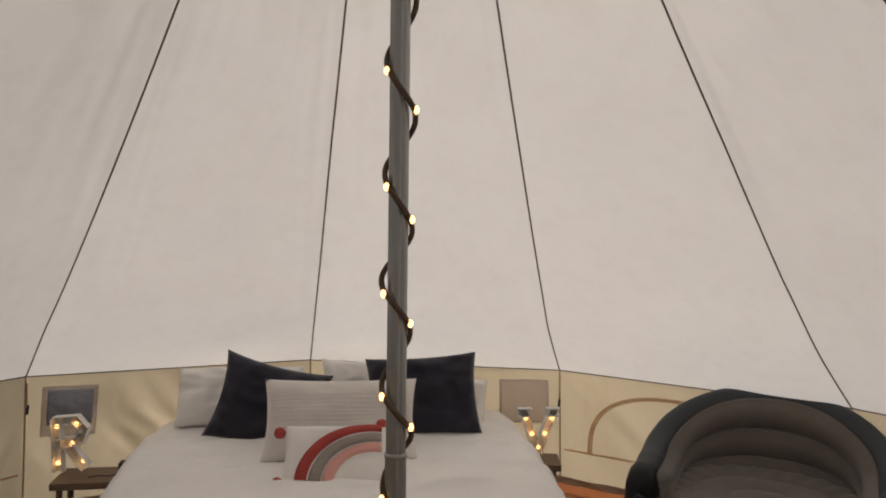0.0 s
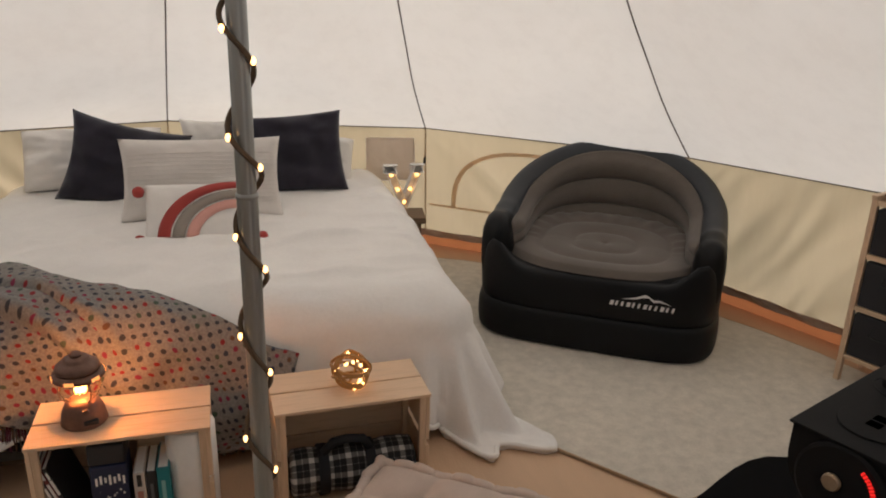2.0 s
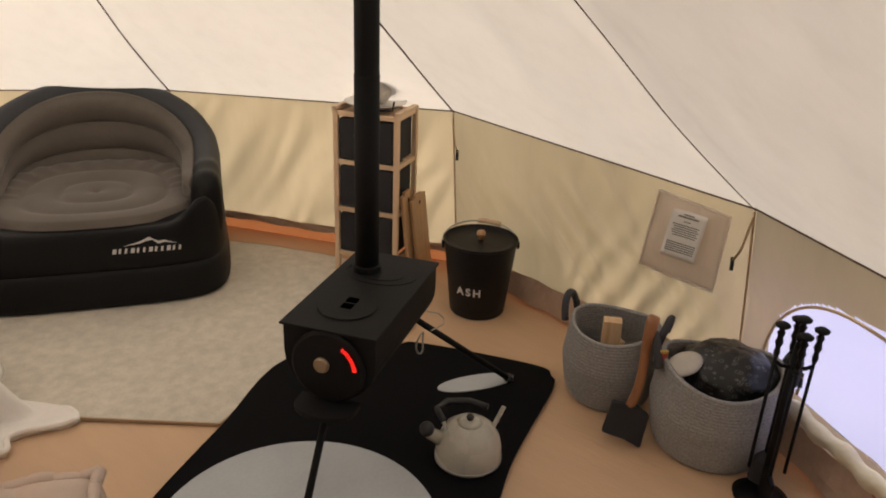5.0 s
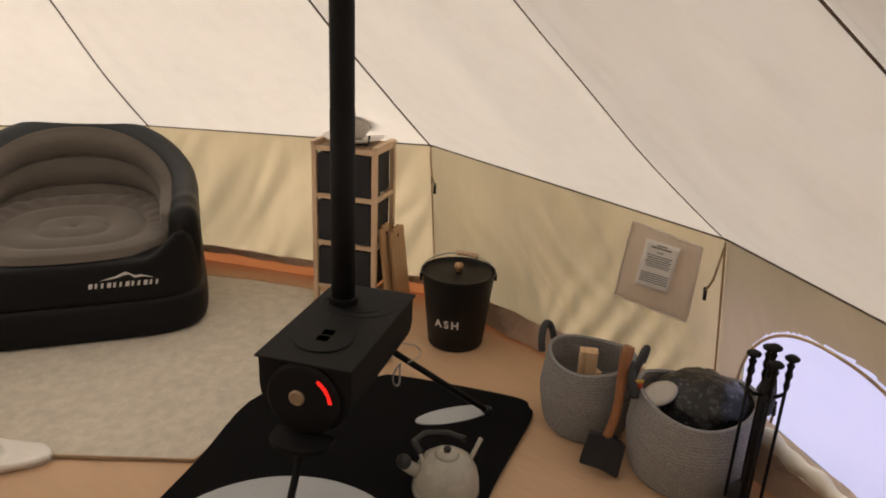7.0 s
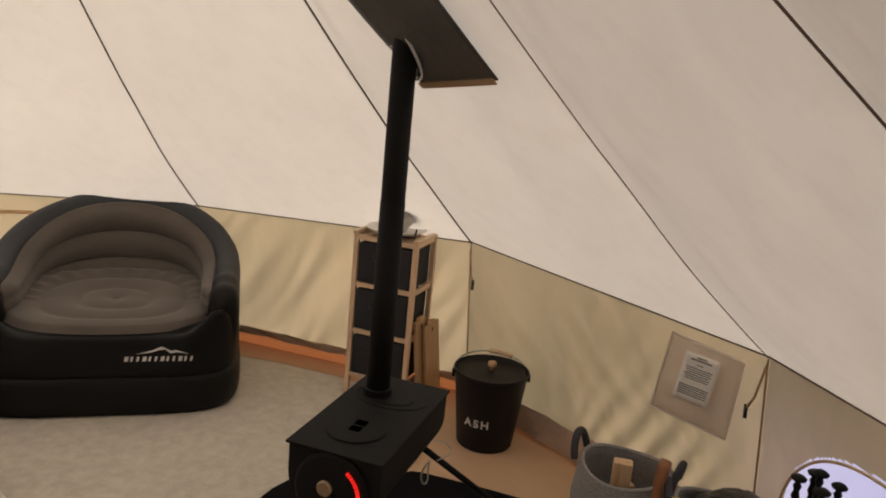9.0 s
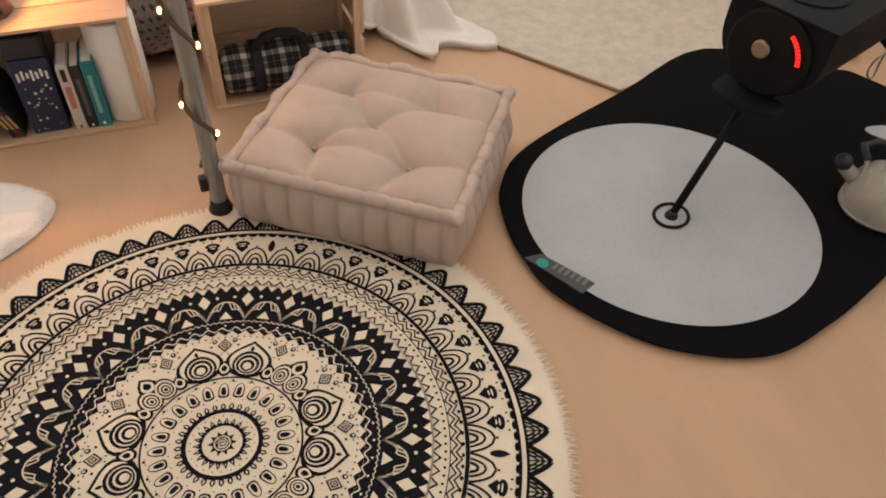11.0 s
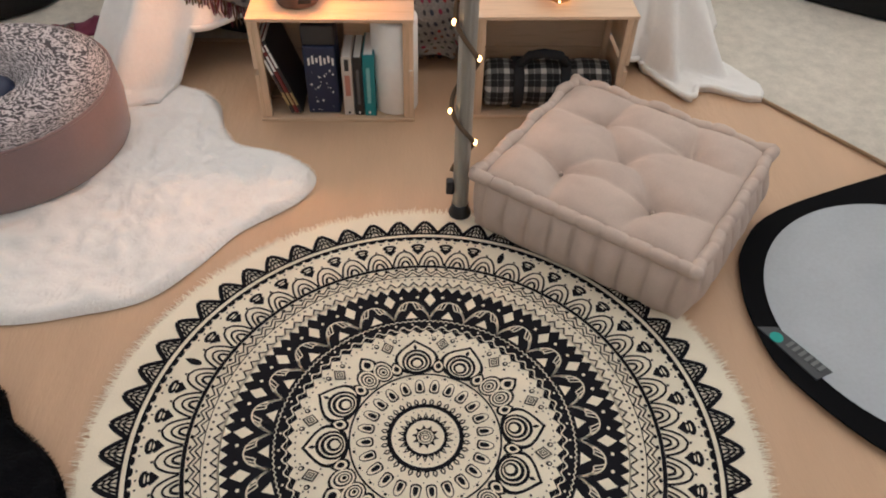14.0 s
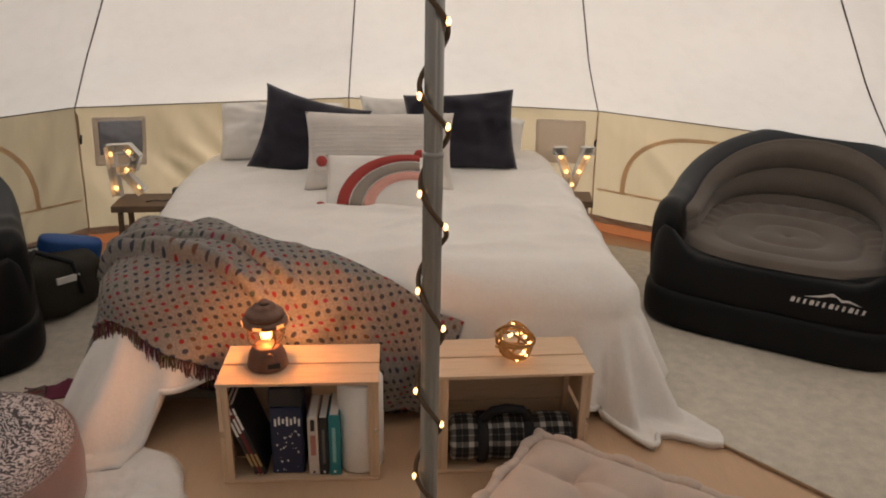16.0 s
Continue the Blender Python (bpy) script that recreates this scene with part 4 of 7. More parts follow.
def armchair(m, label):
    c = thing("inflatable_armchair", m, label, "armchair", "inflatable armchairs")
    bm = bmesh.new()
    slab(bm, -0.475, 0.475, -0.46, 0.43, 0.0, 0.168, 5.0, 96, 0.05, 14)
    part("base_tube", bm, CHAIR, c, smooth=True)
    bm = bmesh.new()
    slab(bm, -0.468, 0.468, -0.45, 0.42, 0.150, 0.340, 5.0, 96, 0.05, 14)
    for v in bm.verts:
        if v.co.z > 0.22:
            side = min(1.0, max(0.0, (abs(v.co.x) - 0.26) / 0.16))
            ahead = min(1.0, max(0.0, (-0.31 - v.co.y) / 0.09))
            v.co.z += 0.135 * side * side * (3 - 2 * side) * ahead * min(1.0, (v.co.z - 0.22) / 0.10)
    part("front_panel", bm, CHAIR, c, smooth=True)
    bm = bmesh.new()
    n, st = 22, 72

    def hull(u, v):
        s = -1 + 2 * v
        p, o = u_path(s)
        top = rim_height(s)
        end = min(1.0, (1 - abs(s)) / 0.07)
        sc = math.sqrt(max(0.0, 1 - (1 - end) ** 2)) * 0.92 + 0.08
        a = 2 * math.pi * u
        ca, sa = math.cos(a), math.sin(a)
        lo = 0.19
        zc, hz, hx = (top + lo) / 2, (top - lo) / 2 * (0.5 + 0.5 * sc), 0.060 * sc
        f = (abs(ca) ** 3 + abs(sa) ** 3) ** (-1 / 3)
        lean = 0.05 * (sa * f) * (1 - abs(s)) - 0.012
        return Vector((p.x, p.y, zc)) + o * (hx * ca * f + lean) + Vector((0, 0, hz * sa * f + 0.006 * math.sin(s * 40) * (abs(s) > 0.7)))

    rows = sheet_grid(bm, hull, n, st, True)
    bm.faces.new(rows[0][::-1])
    bm.faces.new(rows[-1])
    bmesh.ops.recalc_face_normals(bm, faces=bm.faces)
    for f in bm.faces:
        f.material_index = 1 if f.calc_center_median().z > 0.40 and abs(f.normal.z) > -0.2 and f.calc_center_median().y > -0.20 else 0
    part("shell", bm, [CHAIR, RIM], c, "black and slate inflated shell", smooth=True)
    bm = bmesh.new()

    def pad(u, v):
        s = (-1 + 2 * u) * 0.90
        p, o = u_path(s)
        top = rim_height(s) - 0.052
        z = 0.32 + (top - 0.32) * v
        bul = 0.034 * abs(math.sin(3 * math.pi * min(0.999, v))) ** 0.6 + 0.004 * math.sin(u * 120) * (1 - v) * (v < 0.36)
        lean = 0.05 * (v - 0.5) * (1 - abs(s))
        edge = min(1, (1 - abs(s) / 0.90) * 12, (1 - v) * 8 + 0.1)
        return Vector((p.x, p.y, z)) - o * (0.046 + bul * edge - lean)

    sheet_grid(bm, pad, 110, 36)
    thicken(part("backrest", bm, TAUPE, c, "taupe flocked backrest in three tiers", smooth=True), 0.02, 1.0)
    bm = bmesh.new()

    def seat(u, v):
        a = 2 * math.pi * u
        r = v
        rings = 0.022 * abs(math.sin(math.pi * r * 3.0)) ** 0.5
        pleat = 0.005 * math.sin(a * 26) * (0.70 < r < 0.95) * (math.sin(a) > -0.2)
        z = 0.356 + rings + pleat + 0.035 * max(0, r * math.sin(a)) - 0.012 * (r > 0.97)
        ca, sa = math.cos(a), math.sin(a)
        f = (abs(ca) ** 2.6 + abs(sa) ** 2.6) ** (-1 / 2.6)
        return Vector((0.385 * r * ca * f, -0.060 + 0.368 * r * sa * f, z))

    sheet_grid(bm, seat, 120, 40, True)
    bmesh.ops.remove_doubles(bm, verts=bm.verts, dist=0.0005)
    part("seat", bm, TAUPE, c, "taupe flocked seat with oval ridges", smooth=True)
    # mountain mark and a row of bars in place of the maker's word
    bm = bmesh.new()
    for pts in (((0.05, 0.288), (0.095, 0.302), (0.125, 0.318), (0.135, 0.306), (0.118, 0.304), (0.095, 0.295)), ((0.125, 0.318), (0.152, 0.300), (0.168, 0.303), (0.205, 0.288), (0.170, 0.295), (0.150, 0.291))):
        bm.faces.new([bm.verts.new((0.052 + x * 1.15, -0.4545, z * 1.1 - 0.046)) for x, z in pts])
    thicken(part("mountain_mark", bm, LOGO, c), 0.002)
    for i in range(12):
        x = 0.070 + i * 0.0200
        bm = bmesh.new()
        bm.faces.new([bm.verts.new(q) for q in ((x, -0.4545, 0.240), (x + 0.008 + 0.005 * (i % 3 == 0), -0.4545, 0.240), (x + 0.012 + 0.005 * (i % 3 == 0), -0.4545, 0.260), (x + 0.004, -0.4545, 0.260))])
        thicken(part("print_bar", bm, LOGO, c), 0.002)
    return c


right_chair = armchair(pose(1.628, 1.608, 0.012, 0, 0, -32.7) @ Matrix.Diagonal((1.13, 1.06, 1.0, 1)), "black and taupe inflatable armchair on the carpet")
copy_thing(right_chair, pose(-2.07, 1.22, 0.012, 0, 0, 30.0))

# ---- stove mat, stove and flue ----
MAT = surface("black_felt_mat", (0.005, 0.005, 0.006), 0.95, fine=150, bump=0.3, spec=0.12)
SILVER = surface("silver_fire_cloth", (0.47, 0.50, 0.53), 0.6, coarse=3, fine=90, vary=0.08, bump=0.3, bump_dist=0.004, spec=0.3)
IRON = surface("black_stove_paint", (0.0065, 0.0065, 0.007), 0.66, 0.0, coarse=6, fine=120, vary=0.25, bump=0.2, spec=0.2)
EMBER = glow("ember_glow", (1.0, 0.018, 0.012), 1.5)
BRASS = surface("dull_brass", (0.36, 0.27, 0.18), 0.45, 0.7, fine=90)


def closed_curve(pts, per=6):
    """A smooth closed line through points."""
    out, n = [], len(pts)
    for i in range(n):
        p0, p1, p2, p3 = (Vector(pts[(i + k - 1) % n]) for k in range(4))
        for j in range(per):
            t = j / per
            out.append(0.5 * ((2 * p1) + (p2 - p0) * t + (2 * p0 - 5 * p1 + 4 * p2 - p3) * t * t + (3 * p1 - p0 - 3 * p2 + p3) * t ** 3))
    return out


def flat_piece(pts, z0, z1):
    bm = bmesh.new()
    lo = [bm.verts.new((p[0], p[1], z0)) for p in pts]
    hi = [bm.verts.new((p[0], p[1], z1)) for p in pts]
    bm.faces.new(hi)
    n = len(pts)
    for i in range(n):
        bm.faces.new((lo[i], lo[(i + 1) % n], hi[(i + 1) % n], hi[i]))
    bmesh.ops.recalc_face_normals(bm, faces=bm.faces)
    return bm


mat_outline = [(2.215, -0.42), (2.235, -0.33), (2.07, 0.07), (1.98, 0.15), (1.645, 0.36), (1.25, 0.20), (0.85, 0.02), (0.715, -0.12), (0.675, -0.25), (0.67, -0.38), (0.705, -0.525), (0.855, -0.712), (1.07, -0.805), (1.285, -0.765), (1.51, -0.68), (1.752, -0.58), (2.14, -0.47)]
mat = thing("stove_mat", pose(0, 0, 0), "black felt hearth mat with silver fireproof panels under the stove", "mat")
part("felt", flat_piece([(p.x, p.y) for p in closed_curve([(*q, 0) for q in mat_outline], 5)], 0.0135, 0.0185), MAT, mat)
disc = bmesh.new()
sheet_grid(disc, lambda u, v: Vector((1.100 + 0.381 * v * math.cos(2 * math.pi * u), -0.335 + 0.381 * v * math.sin(2 * math.pi * u), 0.0215 + 0.009 * max(0, 1 - v) ** 0.7 * (0.4 + max(0.0, fbm(v * math.cos(2 * math.pi * u) * 2.6, v * math.sin(2 * math.pi * u) * 2.6, 3)) + 0.25 * math.cos(u * 2 * math.pi * 9) * v))), 72, 18, True)
part("silver_disc", disc, SILVER, mat, "round silver fireproof panel", smooth=True)
ov = [(1.99 + 0.145 * math.cos(a) * 0.86 + 0.046 * math.sin(a) * 0.5, -0.248 - 0.145 * math.cos(a) * 0.5 + 0.046 * math.sin(a) * 0.86) for a in (2 * math.pi * i / 36 for i in range(36))]
part("silver_pad", flat_piece(ov, 0.0185, 0.0215), SILVER, mat, "small silver fireproof pad")
part("silver_pad", flat_piece([(x + 0.05, y + 0.52) for x, y in ov], 0.0185, 0.0215), SILVER, mat)
tag = part("maker_label", flat_piece([(0.672, -0.388), (0.716, -0.388), (0.800, -0.512), (0.757, -0.532)], 0.0185, 0.0225), tint("charcoal_label", (0.06, 0.065, 0.07), 0.6), mat, "charcoal woven label with a teal disc")
part("teal_mark", lathed([(0, 0.0225), (0.015, 0.0225), (0.015, 0.0235), (0, 0.0235)], 20, m=Matrix.Translation((0.706, -0.418, 0))), tint("teal_print", (0.02, 0.35, 0.30)), tag)
for i in range(6):
    x, y = 0.718 + i * 0.0095, -0.440 - i * 0.0128
    part("print_bar", flat_piece([(x, y), (x + 0.020, y + 0.012), (x + 0.025, y + 0.005), (x + 0.005, y - 0.007)], 0.0225, 0.0235), tint("grey_print", (0.16, 0.17, 0.17)), tag)

stove = thing("tent_stove", pose(1.50, -0.193, 0, 0, 0, 22.2), "black steel camp stove on splayed legs with glowing vent", "stove")
TZ, L2, W2 = 0.540, 0.258, 0.136
part("top_plate", boxed(-L2, L2, -W2, W2, TZ - 0.007, TZ, 0.002), IRON, stove)
bm = bmesh.new()
prof = [(-0.130, TZ - 0.008), (-0.130, TZ - 0.07)] + [(-0.130 * math.cos(a), TZ - 0.085 - 0.125 * math.sin(a)) for a in (math.pi * i / 14 for i in range(15))] + [(0.130, TZ - 0.07), (0.130, TZ - 0.008)]
front = [bm.verts.new((-L2 + 0.012, y, z)) for y, z in prof]
back = [bm.verts.new((L2 - 0.012, y, z)) for y, z in prof]
for i in range(len(prof) - 1):
    bm.faces.new((front[i], front[i + 1], back[i + 1], back[i]))
bm.faces.new(front[::-1])
bm.faces.new(back)
bmesh.ops.recalc_face_normals(bm, faces=bm.faces)
part("firebox", bm, IRON, stove)
part("hot_plate", lathed([(0, 0.0), (0.080, 0.0), (0.0815, 0.002), (0.080, 0.0035), (0, 0.0035)], 48, m=pose(-0.115, 0.005, TZ + 0.0005)), IRON, stove, smooth=False)
for x in (-0.135, -0.098):
    part("lifting_slot", boxed(x, x + 0.028, -0.012, 0.020, TZ + 0.0035, TZ + 0.0055, 0.001), surface("slot_black", (0.0005, 0.0005, 0.0005), 1.0, spec=0.0), stove)
for r in (0.060, 0.095):
    part("plate_ridge", tubed([(0.115 + r * 0.8 * math.cos(a), r * 1.15 * math.sin(a), TZ) for a in (math.pi + math.pi * (i / 16 - 0.5) * 1.2 for i in range(17))], 0.0022, 5), IRON, stove)
door = part("door", lathed([(0, 0), (0.104, 0), (0.104, 0.010), (0.096, 0.016), (0.050, 0.018), (0, 0.018)], 48, m=pose(-L2 + 0.012, 0.0, TZ - 0.108, 0, -90)), IRON, stove, "round black door", smooth=False)
bm = bmesh.new()
sheet_grid(bm, lambda u, v: Vector((-L2 - 0.0085, -(0.075 + 0.011 * v) * math.cos(radians(6 + 50 * u)), TZ - 0.108 + (0.075 + 0.011 * v) * math.sin(radians(6 + 50 * u)))), 18, 2)
part("glowing_vent", bm, EMBER, door, "red glowing air vent")
for i in range(1, 9):
    a = radians(6 + 50 * i / 9)
    part("vent_bar", tubed([(-L2 - 0.010, -0.066 * math.cos(a), TZ - 0.108 + 0.066 * math.sin(a)), (-L2 - 0.010, -0.090 * math.cos(a + 0.03), TZ - 0.108 + 0.090 * math.sin(a + 0.03))], 0.0012, 4), IRON, door)
part("door_knob", lathed([(0, 0), (0.021, 0), (0.022, 0.006), (0.018, 0.012), (0, 0.013)], 28, m=pose(-L2 - 0.006, 0.012, TZ - 0.098, 0, -90)), BRASS, door, "dull brass knob", smooth=False)
part("ash_lip", flat_piece([(-L2 + 0.02, 0.085)] + [(-L2 - 0.02 - 0.055 * math.sin(a), 0.085 * math.cos(a)) for a in (math.pi * i / 12 for i in range(13))] + [(-L2 + 0.02, -0.085)], TZ - 0.225, TZ - 0.212), IRON, stove)
inv = stove.matrix_basis.inverted()


def local(x, y, z):
    return inv @ Vector((x, y, z))


for nm, a, b in (("front", (1.285, -0.275, 0.335), (1.092, -0.358, 0.026)), ("side", (1.715, -0.20, 0.36), (2.083, -0.322, 0.026)), ("rear", (1.67, -0.06, 0.36), (1.95, 0.28, 0.026))):
    leg = part("leg", tubed([local(*a), local(*b)], 0.0105, 10), IRON, stove, smooth=True)
    f = local(*b)
    part("foot", lathed([(0, -0.006), (0.017, -0.006), (0.017, 0.004), (0.012, 0.014), (0, 0.014)], 18, m=Matrix.Translation(f)), BLACK_PLASTIC, leg)
f = local(1.092, -0.358, 0.028)
part("foot_ring", tubed([f + Vector((0.048 * math.cos(a), 0.042 * math.sin(a), 0.0)) for a in (2 * math.pi * i / 32 for i in range(32))], 0.0045, 6, True), IRON, stove, smooth=True)
for sx, y in ((-L2 + 0.03, 0), (0.16, -0.115)):
    part("leg_clip", tubed([(sx + 0.032 * math.cos(a), y + 0.004 * math.cos(a * 2), 0.305 + 0.036 * math.sin(a)) for a in (2 * math.pi * i / 24 for i in range(24))], 0.0028, 6, True), STEEL, stove, "bright wire clip")
part("damper_wire", tubed([(0.19, -0.118, 0.40), (0.22, -0.15, 0.385), (0.235, -0.165, 0.36), (0.215, -0.17, 0.352), (0.18, -0.14, 0.34)], 0.002, 5), STEEL, stove, "bright wire clip")

FX, FY = 1.596, -0.100
flue = thing("flue_pipe", pose(FX, FY, 0), "black steel flue pipe rising from stove through the roof", "flue pipe")
part("collar", lathed([(0.034, TZ + 0.0015), (0.043, TZ + 0.0015), (0.043, TZ + 0.02), (0.034, TZ + 0.022)], 32, True), IRON, flue, smooth=False)
part("lower_tube", lathed([(0.033, TZ + 0.002), (0.0355, TZ + 0.002), (0.0355, 1.12), (0.033, 1.12)], 36, True), IRON, flue, smooth=True)
part("upper_tube", lathed([(0.0325, 1.10), (0.0345, 1.1205), (0.0345, 2.35), (0.0325, 2.35)], 36, True), IRON, flue, smooth=True)
part("damper_handle", tubed([(0.03, -0.02, 1.02), (0.055, -0.045, 1.02), (0.058, -0.048, 1.045)], 0.003, 6), IRON, flue)

FLASH = surface("charcoal_silicone_cloth", (0.075, 0.073, 0.070), 0.55, coarse=5, fine=60, vary=0.3, bump=0.2, stretch=(1, 1, 0.2))
flash = thing("flue_flashing", pose(0, 0, 0), "charcoal heatproof roof patch with brown hem round the flue", "roof patch")
bm = bmesh.new()
quad = [(0.27, 0.46), (0.77, 0.475), (0.80, 0.365), (0.40, 0.35)]


def patch(u, v, out):
    a = (quad[0][0] + (quad[1][0] - quad[0][0]) * u, quad[0][1] + (quad[1][1] - quad[0][1]) * u)
    b = (quad[3][0] + (quad[2][0] - quad[3][0]) * u, quad[3][1] + (quad[2][1] - quad[3][1]) * u)
    return roof_at(FLUE_PANEL, a[0] + (b[0] - a[0]) * v, a[1] + (b[1] - a[1]) * v, out)


sheet_grid(bm, lambda u, v: patch(u, v, -0.012), 20, 20)
thicken(part("cloth", bm, FLASH, flash, smooth=True), 0.004)
for v0, v1 in ((-0.01, 0.055), (0.965, 1.02)):
    bm = bmesh.new()
    sheet_grid(bm, lambda u, v: patch(u, v0 + (v1 - v0) * v, -0.020), 20, 2)
    thicken(part("hem", bm, TRIM, flash, "brown webbing hem"), 0.003)
zc = min(range(100), key=lambda i: (roof_at(FLUE_PANEL, 0.53, 0.30 + i * 0.0015) - Vector((FX, FY, 0))).xy.length)
hole = roof_at(FLUE_PANEL, 0.53, 0.30 + zc * 0.0015)
bm = bmesh.new()
tube(bm, [Vector((FX + 0.047 * math.cos(a), FY + 0.047 * math.sin(a), hole.z - 0.025 + 0.068 * (-(math.cos(a) * 0.95 - math.sin(a) * 0.2)))) for a in (2 * math.pi * i / 36 for i in range(36))], 0.008, 6, True)
part("silver_ring", bm, surface("bright_steel", (0.65, 0.68, 0.72), 0.25, 0.9), flash, "bright steel ring round the pipe", smooth=True)

# ---- kettle ----
ENAMEL = surface("stone_enamel", (0.46, 0.445, 0.385), 0.28, 0.0, coarse=5, fine=70, vary=0.08, bump=0.03)
ket = thing("kettle", pose(1.645, -0.480, 0.019, 0, 0, 0), "stone coloured enamel kettle with black handle on the mat", "kettle")
part("body", lathed([(0, 0), (0.092, 0), (0.099, 0.008), (0.100, 0.022), (0.0985, 0.050), (0.092, 0.080), (0.077, 0.107), (0.056, 0.124), (0.036, 0.131), (0, 0.132)], 44), ENAMEL, ket, smooth=True)
part("rim", lathed([(0.0995, 0.006), (0.102, 0.010), (0.1015, 0.016), (0.099, 0.018)], 44), STEEL, ket, "bright steel foot rim", smooth=True)
part("lid", lathed([(0.037, 0.130), (0.038, 0.134), (0.025, 0.140), (0, 0.142)], 28), ENAMEL, ket, smooth=True)
part("lid_knob", lathed([(0, 0.140), (0.009, 0.141), (0.012, 0.150), (0.008, 0.157), (0, 0.158)], 16), BLACK_PLASTIC, ket, smooth=True)
part("spout", tubed([(-0.060, 0.055, 0.075), (-0.085, 0.078, 0.098), (-0.098, 0.090, 0.115)], [0.022, 0.019, 0.017], 14), ENAMEL, ket, smooth=True)
part("whistle", lathed([(0, 0), (0.021, 0), (0.023, 0.012), (0.018, 0.026), (0, 0.028)], 18, m=Matrix.Translation((-0.096, 0.088, 0.113)) @ pose(0, 0, 0, 35, -35)), BLACK_PLASTIC, ket, "black spout whistle", smooth=True)
part("handle_bracket", tubed([(-0.055, 0.045, 0.105), (-0.05, 0.06, 0.130)], 0.006, 8), ENAMEL, ket)
part("handle_bracket", tubed([(0.055, -0.045, 0.105), (0.092, -0.055, 0.165)], 0.007, 8), ENAMEL, ket)
part("handle", tubed([(-0.05, 0.06, 0.130), (-0.015, 0.115, 0.130), (0.045, 0.122, 0.125), (0.095, 0.075, 0.122), (0.10, 0.01, 0.128)], 0.011, 10), BLACK_PLASTIC, ket, "black folding handle", smooth=True)

# ---- round rug with printed mandala ----
RUG = surface("cream_cotton", (0.87, 0.79, 0.62), 0.95, coarse=5, fine=240, vary=0.06, bump=0.4)
INK = surface("ink_print", (0.010, 0.010, 0.014), 0.95, coarse=6, fine=260, vary=0.2, bump=0.2, spec=0.2)
RCX, RCY, RR, TWIST = -0.076, -0.674, 0.664, radians(-8.0)
mandala = thing("round_rug", pose(RCX, RCY, 0.0) @ Matrix.Diagonal((1.002, 1.002, 1, 1)), "round cream cotton rug printed with a dark mandala, fringed", "rug")
part("cloth", lathed([(0, 0.0005), (RR, 0.0005), (RR, 0.0045), (0, 0.005)], 128), RUG, mandala)


class Print:
    """Flat printed shapes in polar places: dark, pale over dark, dark over that."""

    def __init__(self):
        self.bms = [bmesh.new() for _ in range(8)]

    def face(self, layer, pts, z=None):
        b = self.bms[layer]
        h = 0.0056 + 0.0004 * layer
        b.faces.new([b.verts.new((r * math.cos(a + TWIST), r * math.sin(a + TWIST), h)) for r, a in pts])

    def ring(self, layer, r0, r1, n=160, a0=0.0, a1=2 * math.pi):
        for i in range(n):
            p, q = a0 + (a1 - a0) * i / n, a0 + (a1 - a0) * (i + 1) / n
            self.face(layer, [(r0, p), (r1, p), (r1, q), (r0, q)])

    def wave(self, layer, r, amp, width, count, sharp=True):
        steps = count * (2 if sharp else 8)
        f = (lambda i: (1 if i % 2 else -1)) if sharp else (lambda i: math.sin(2 * math.pi * i / 8))
        for i in range(steps):
            p, q = 2 * math.pi * i / steps, 2 * math.pi * (i + 1) / steps
            u, v = r + amp * f(i), r + amp * f(i + 1)
            self.face(layer, [(u - width / 2, p), (u + width / 2, p), (v + width / 2, q), (v - width / 2, q)])

    def teeth(self, layer, r0, r1, count):
        for i in range(count):
            a, h = 2 * math.pi * i / count, math.pi / count
            self.face(layer, [(r0, a - h), (r1, a), (r0, a + h)])

    def blob(self, layer, r, a, dr, da, n=10, tip=0.0):
        """A dot or leaf dr long (outwards) and da metres wide; tip draws it to a point."""
        pts = []
        for j in range(n):
            t = 2 * math.pi * j / n
            x, y = math.cos(t) * dr / 2, math.sin(t) * da / 2
            if tip:
                y *= max(0.02, 1 - abs(math.cos(t)) ** 2 * tip) if math.cos(t) * (1 if tip > 0 else -1) > 0 else 1
            rr = r + x
            pts.append((rr, a + y / max(rr, 0.02)))
        self.face(layer, pts)

    def outline(self, layer, fn, width, n=14):
        """A line along fn(t) = (r, a), t from 0 to 1."""
        pts = [fn(j / n) for j in range(n + 1)]
        xy = [Vector((r * math.cos(a), r * math.sin(a))) for r, a in pts]
        off = []
        for j, p in enumerate(xy):
            d = (xy[min(j + 1, n)] - xy[max(j - 1, 0)])
            d = d.normalized() if d.length else Vector((1, 0))
            off.append((p + Vector((-d.y, d.x)) * width / 2, p - Vector((-d.y, d.x)) * width / 2))
        for (p, q), (s, t) in zip(off, off[1:]):
            self.face(layer, [(v.length, math.atan2(v.y, v.x)) for v in (p, q, t, s)])


pr = Print()
TAU = 2 * math.pi
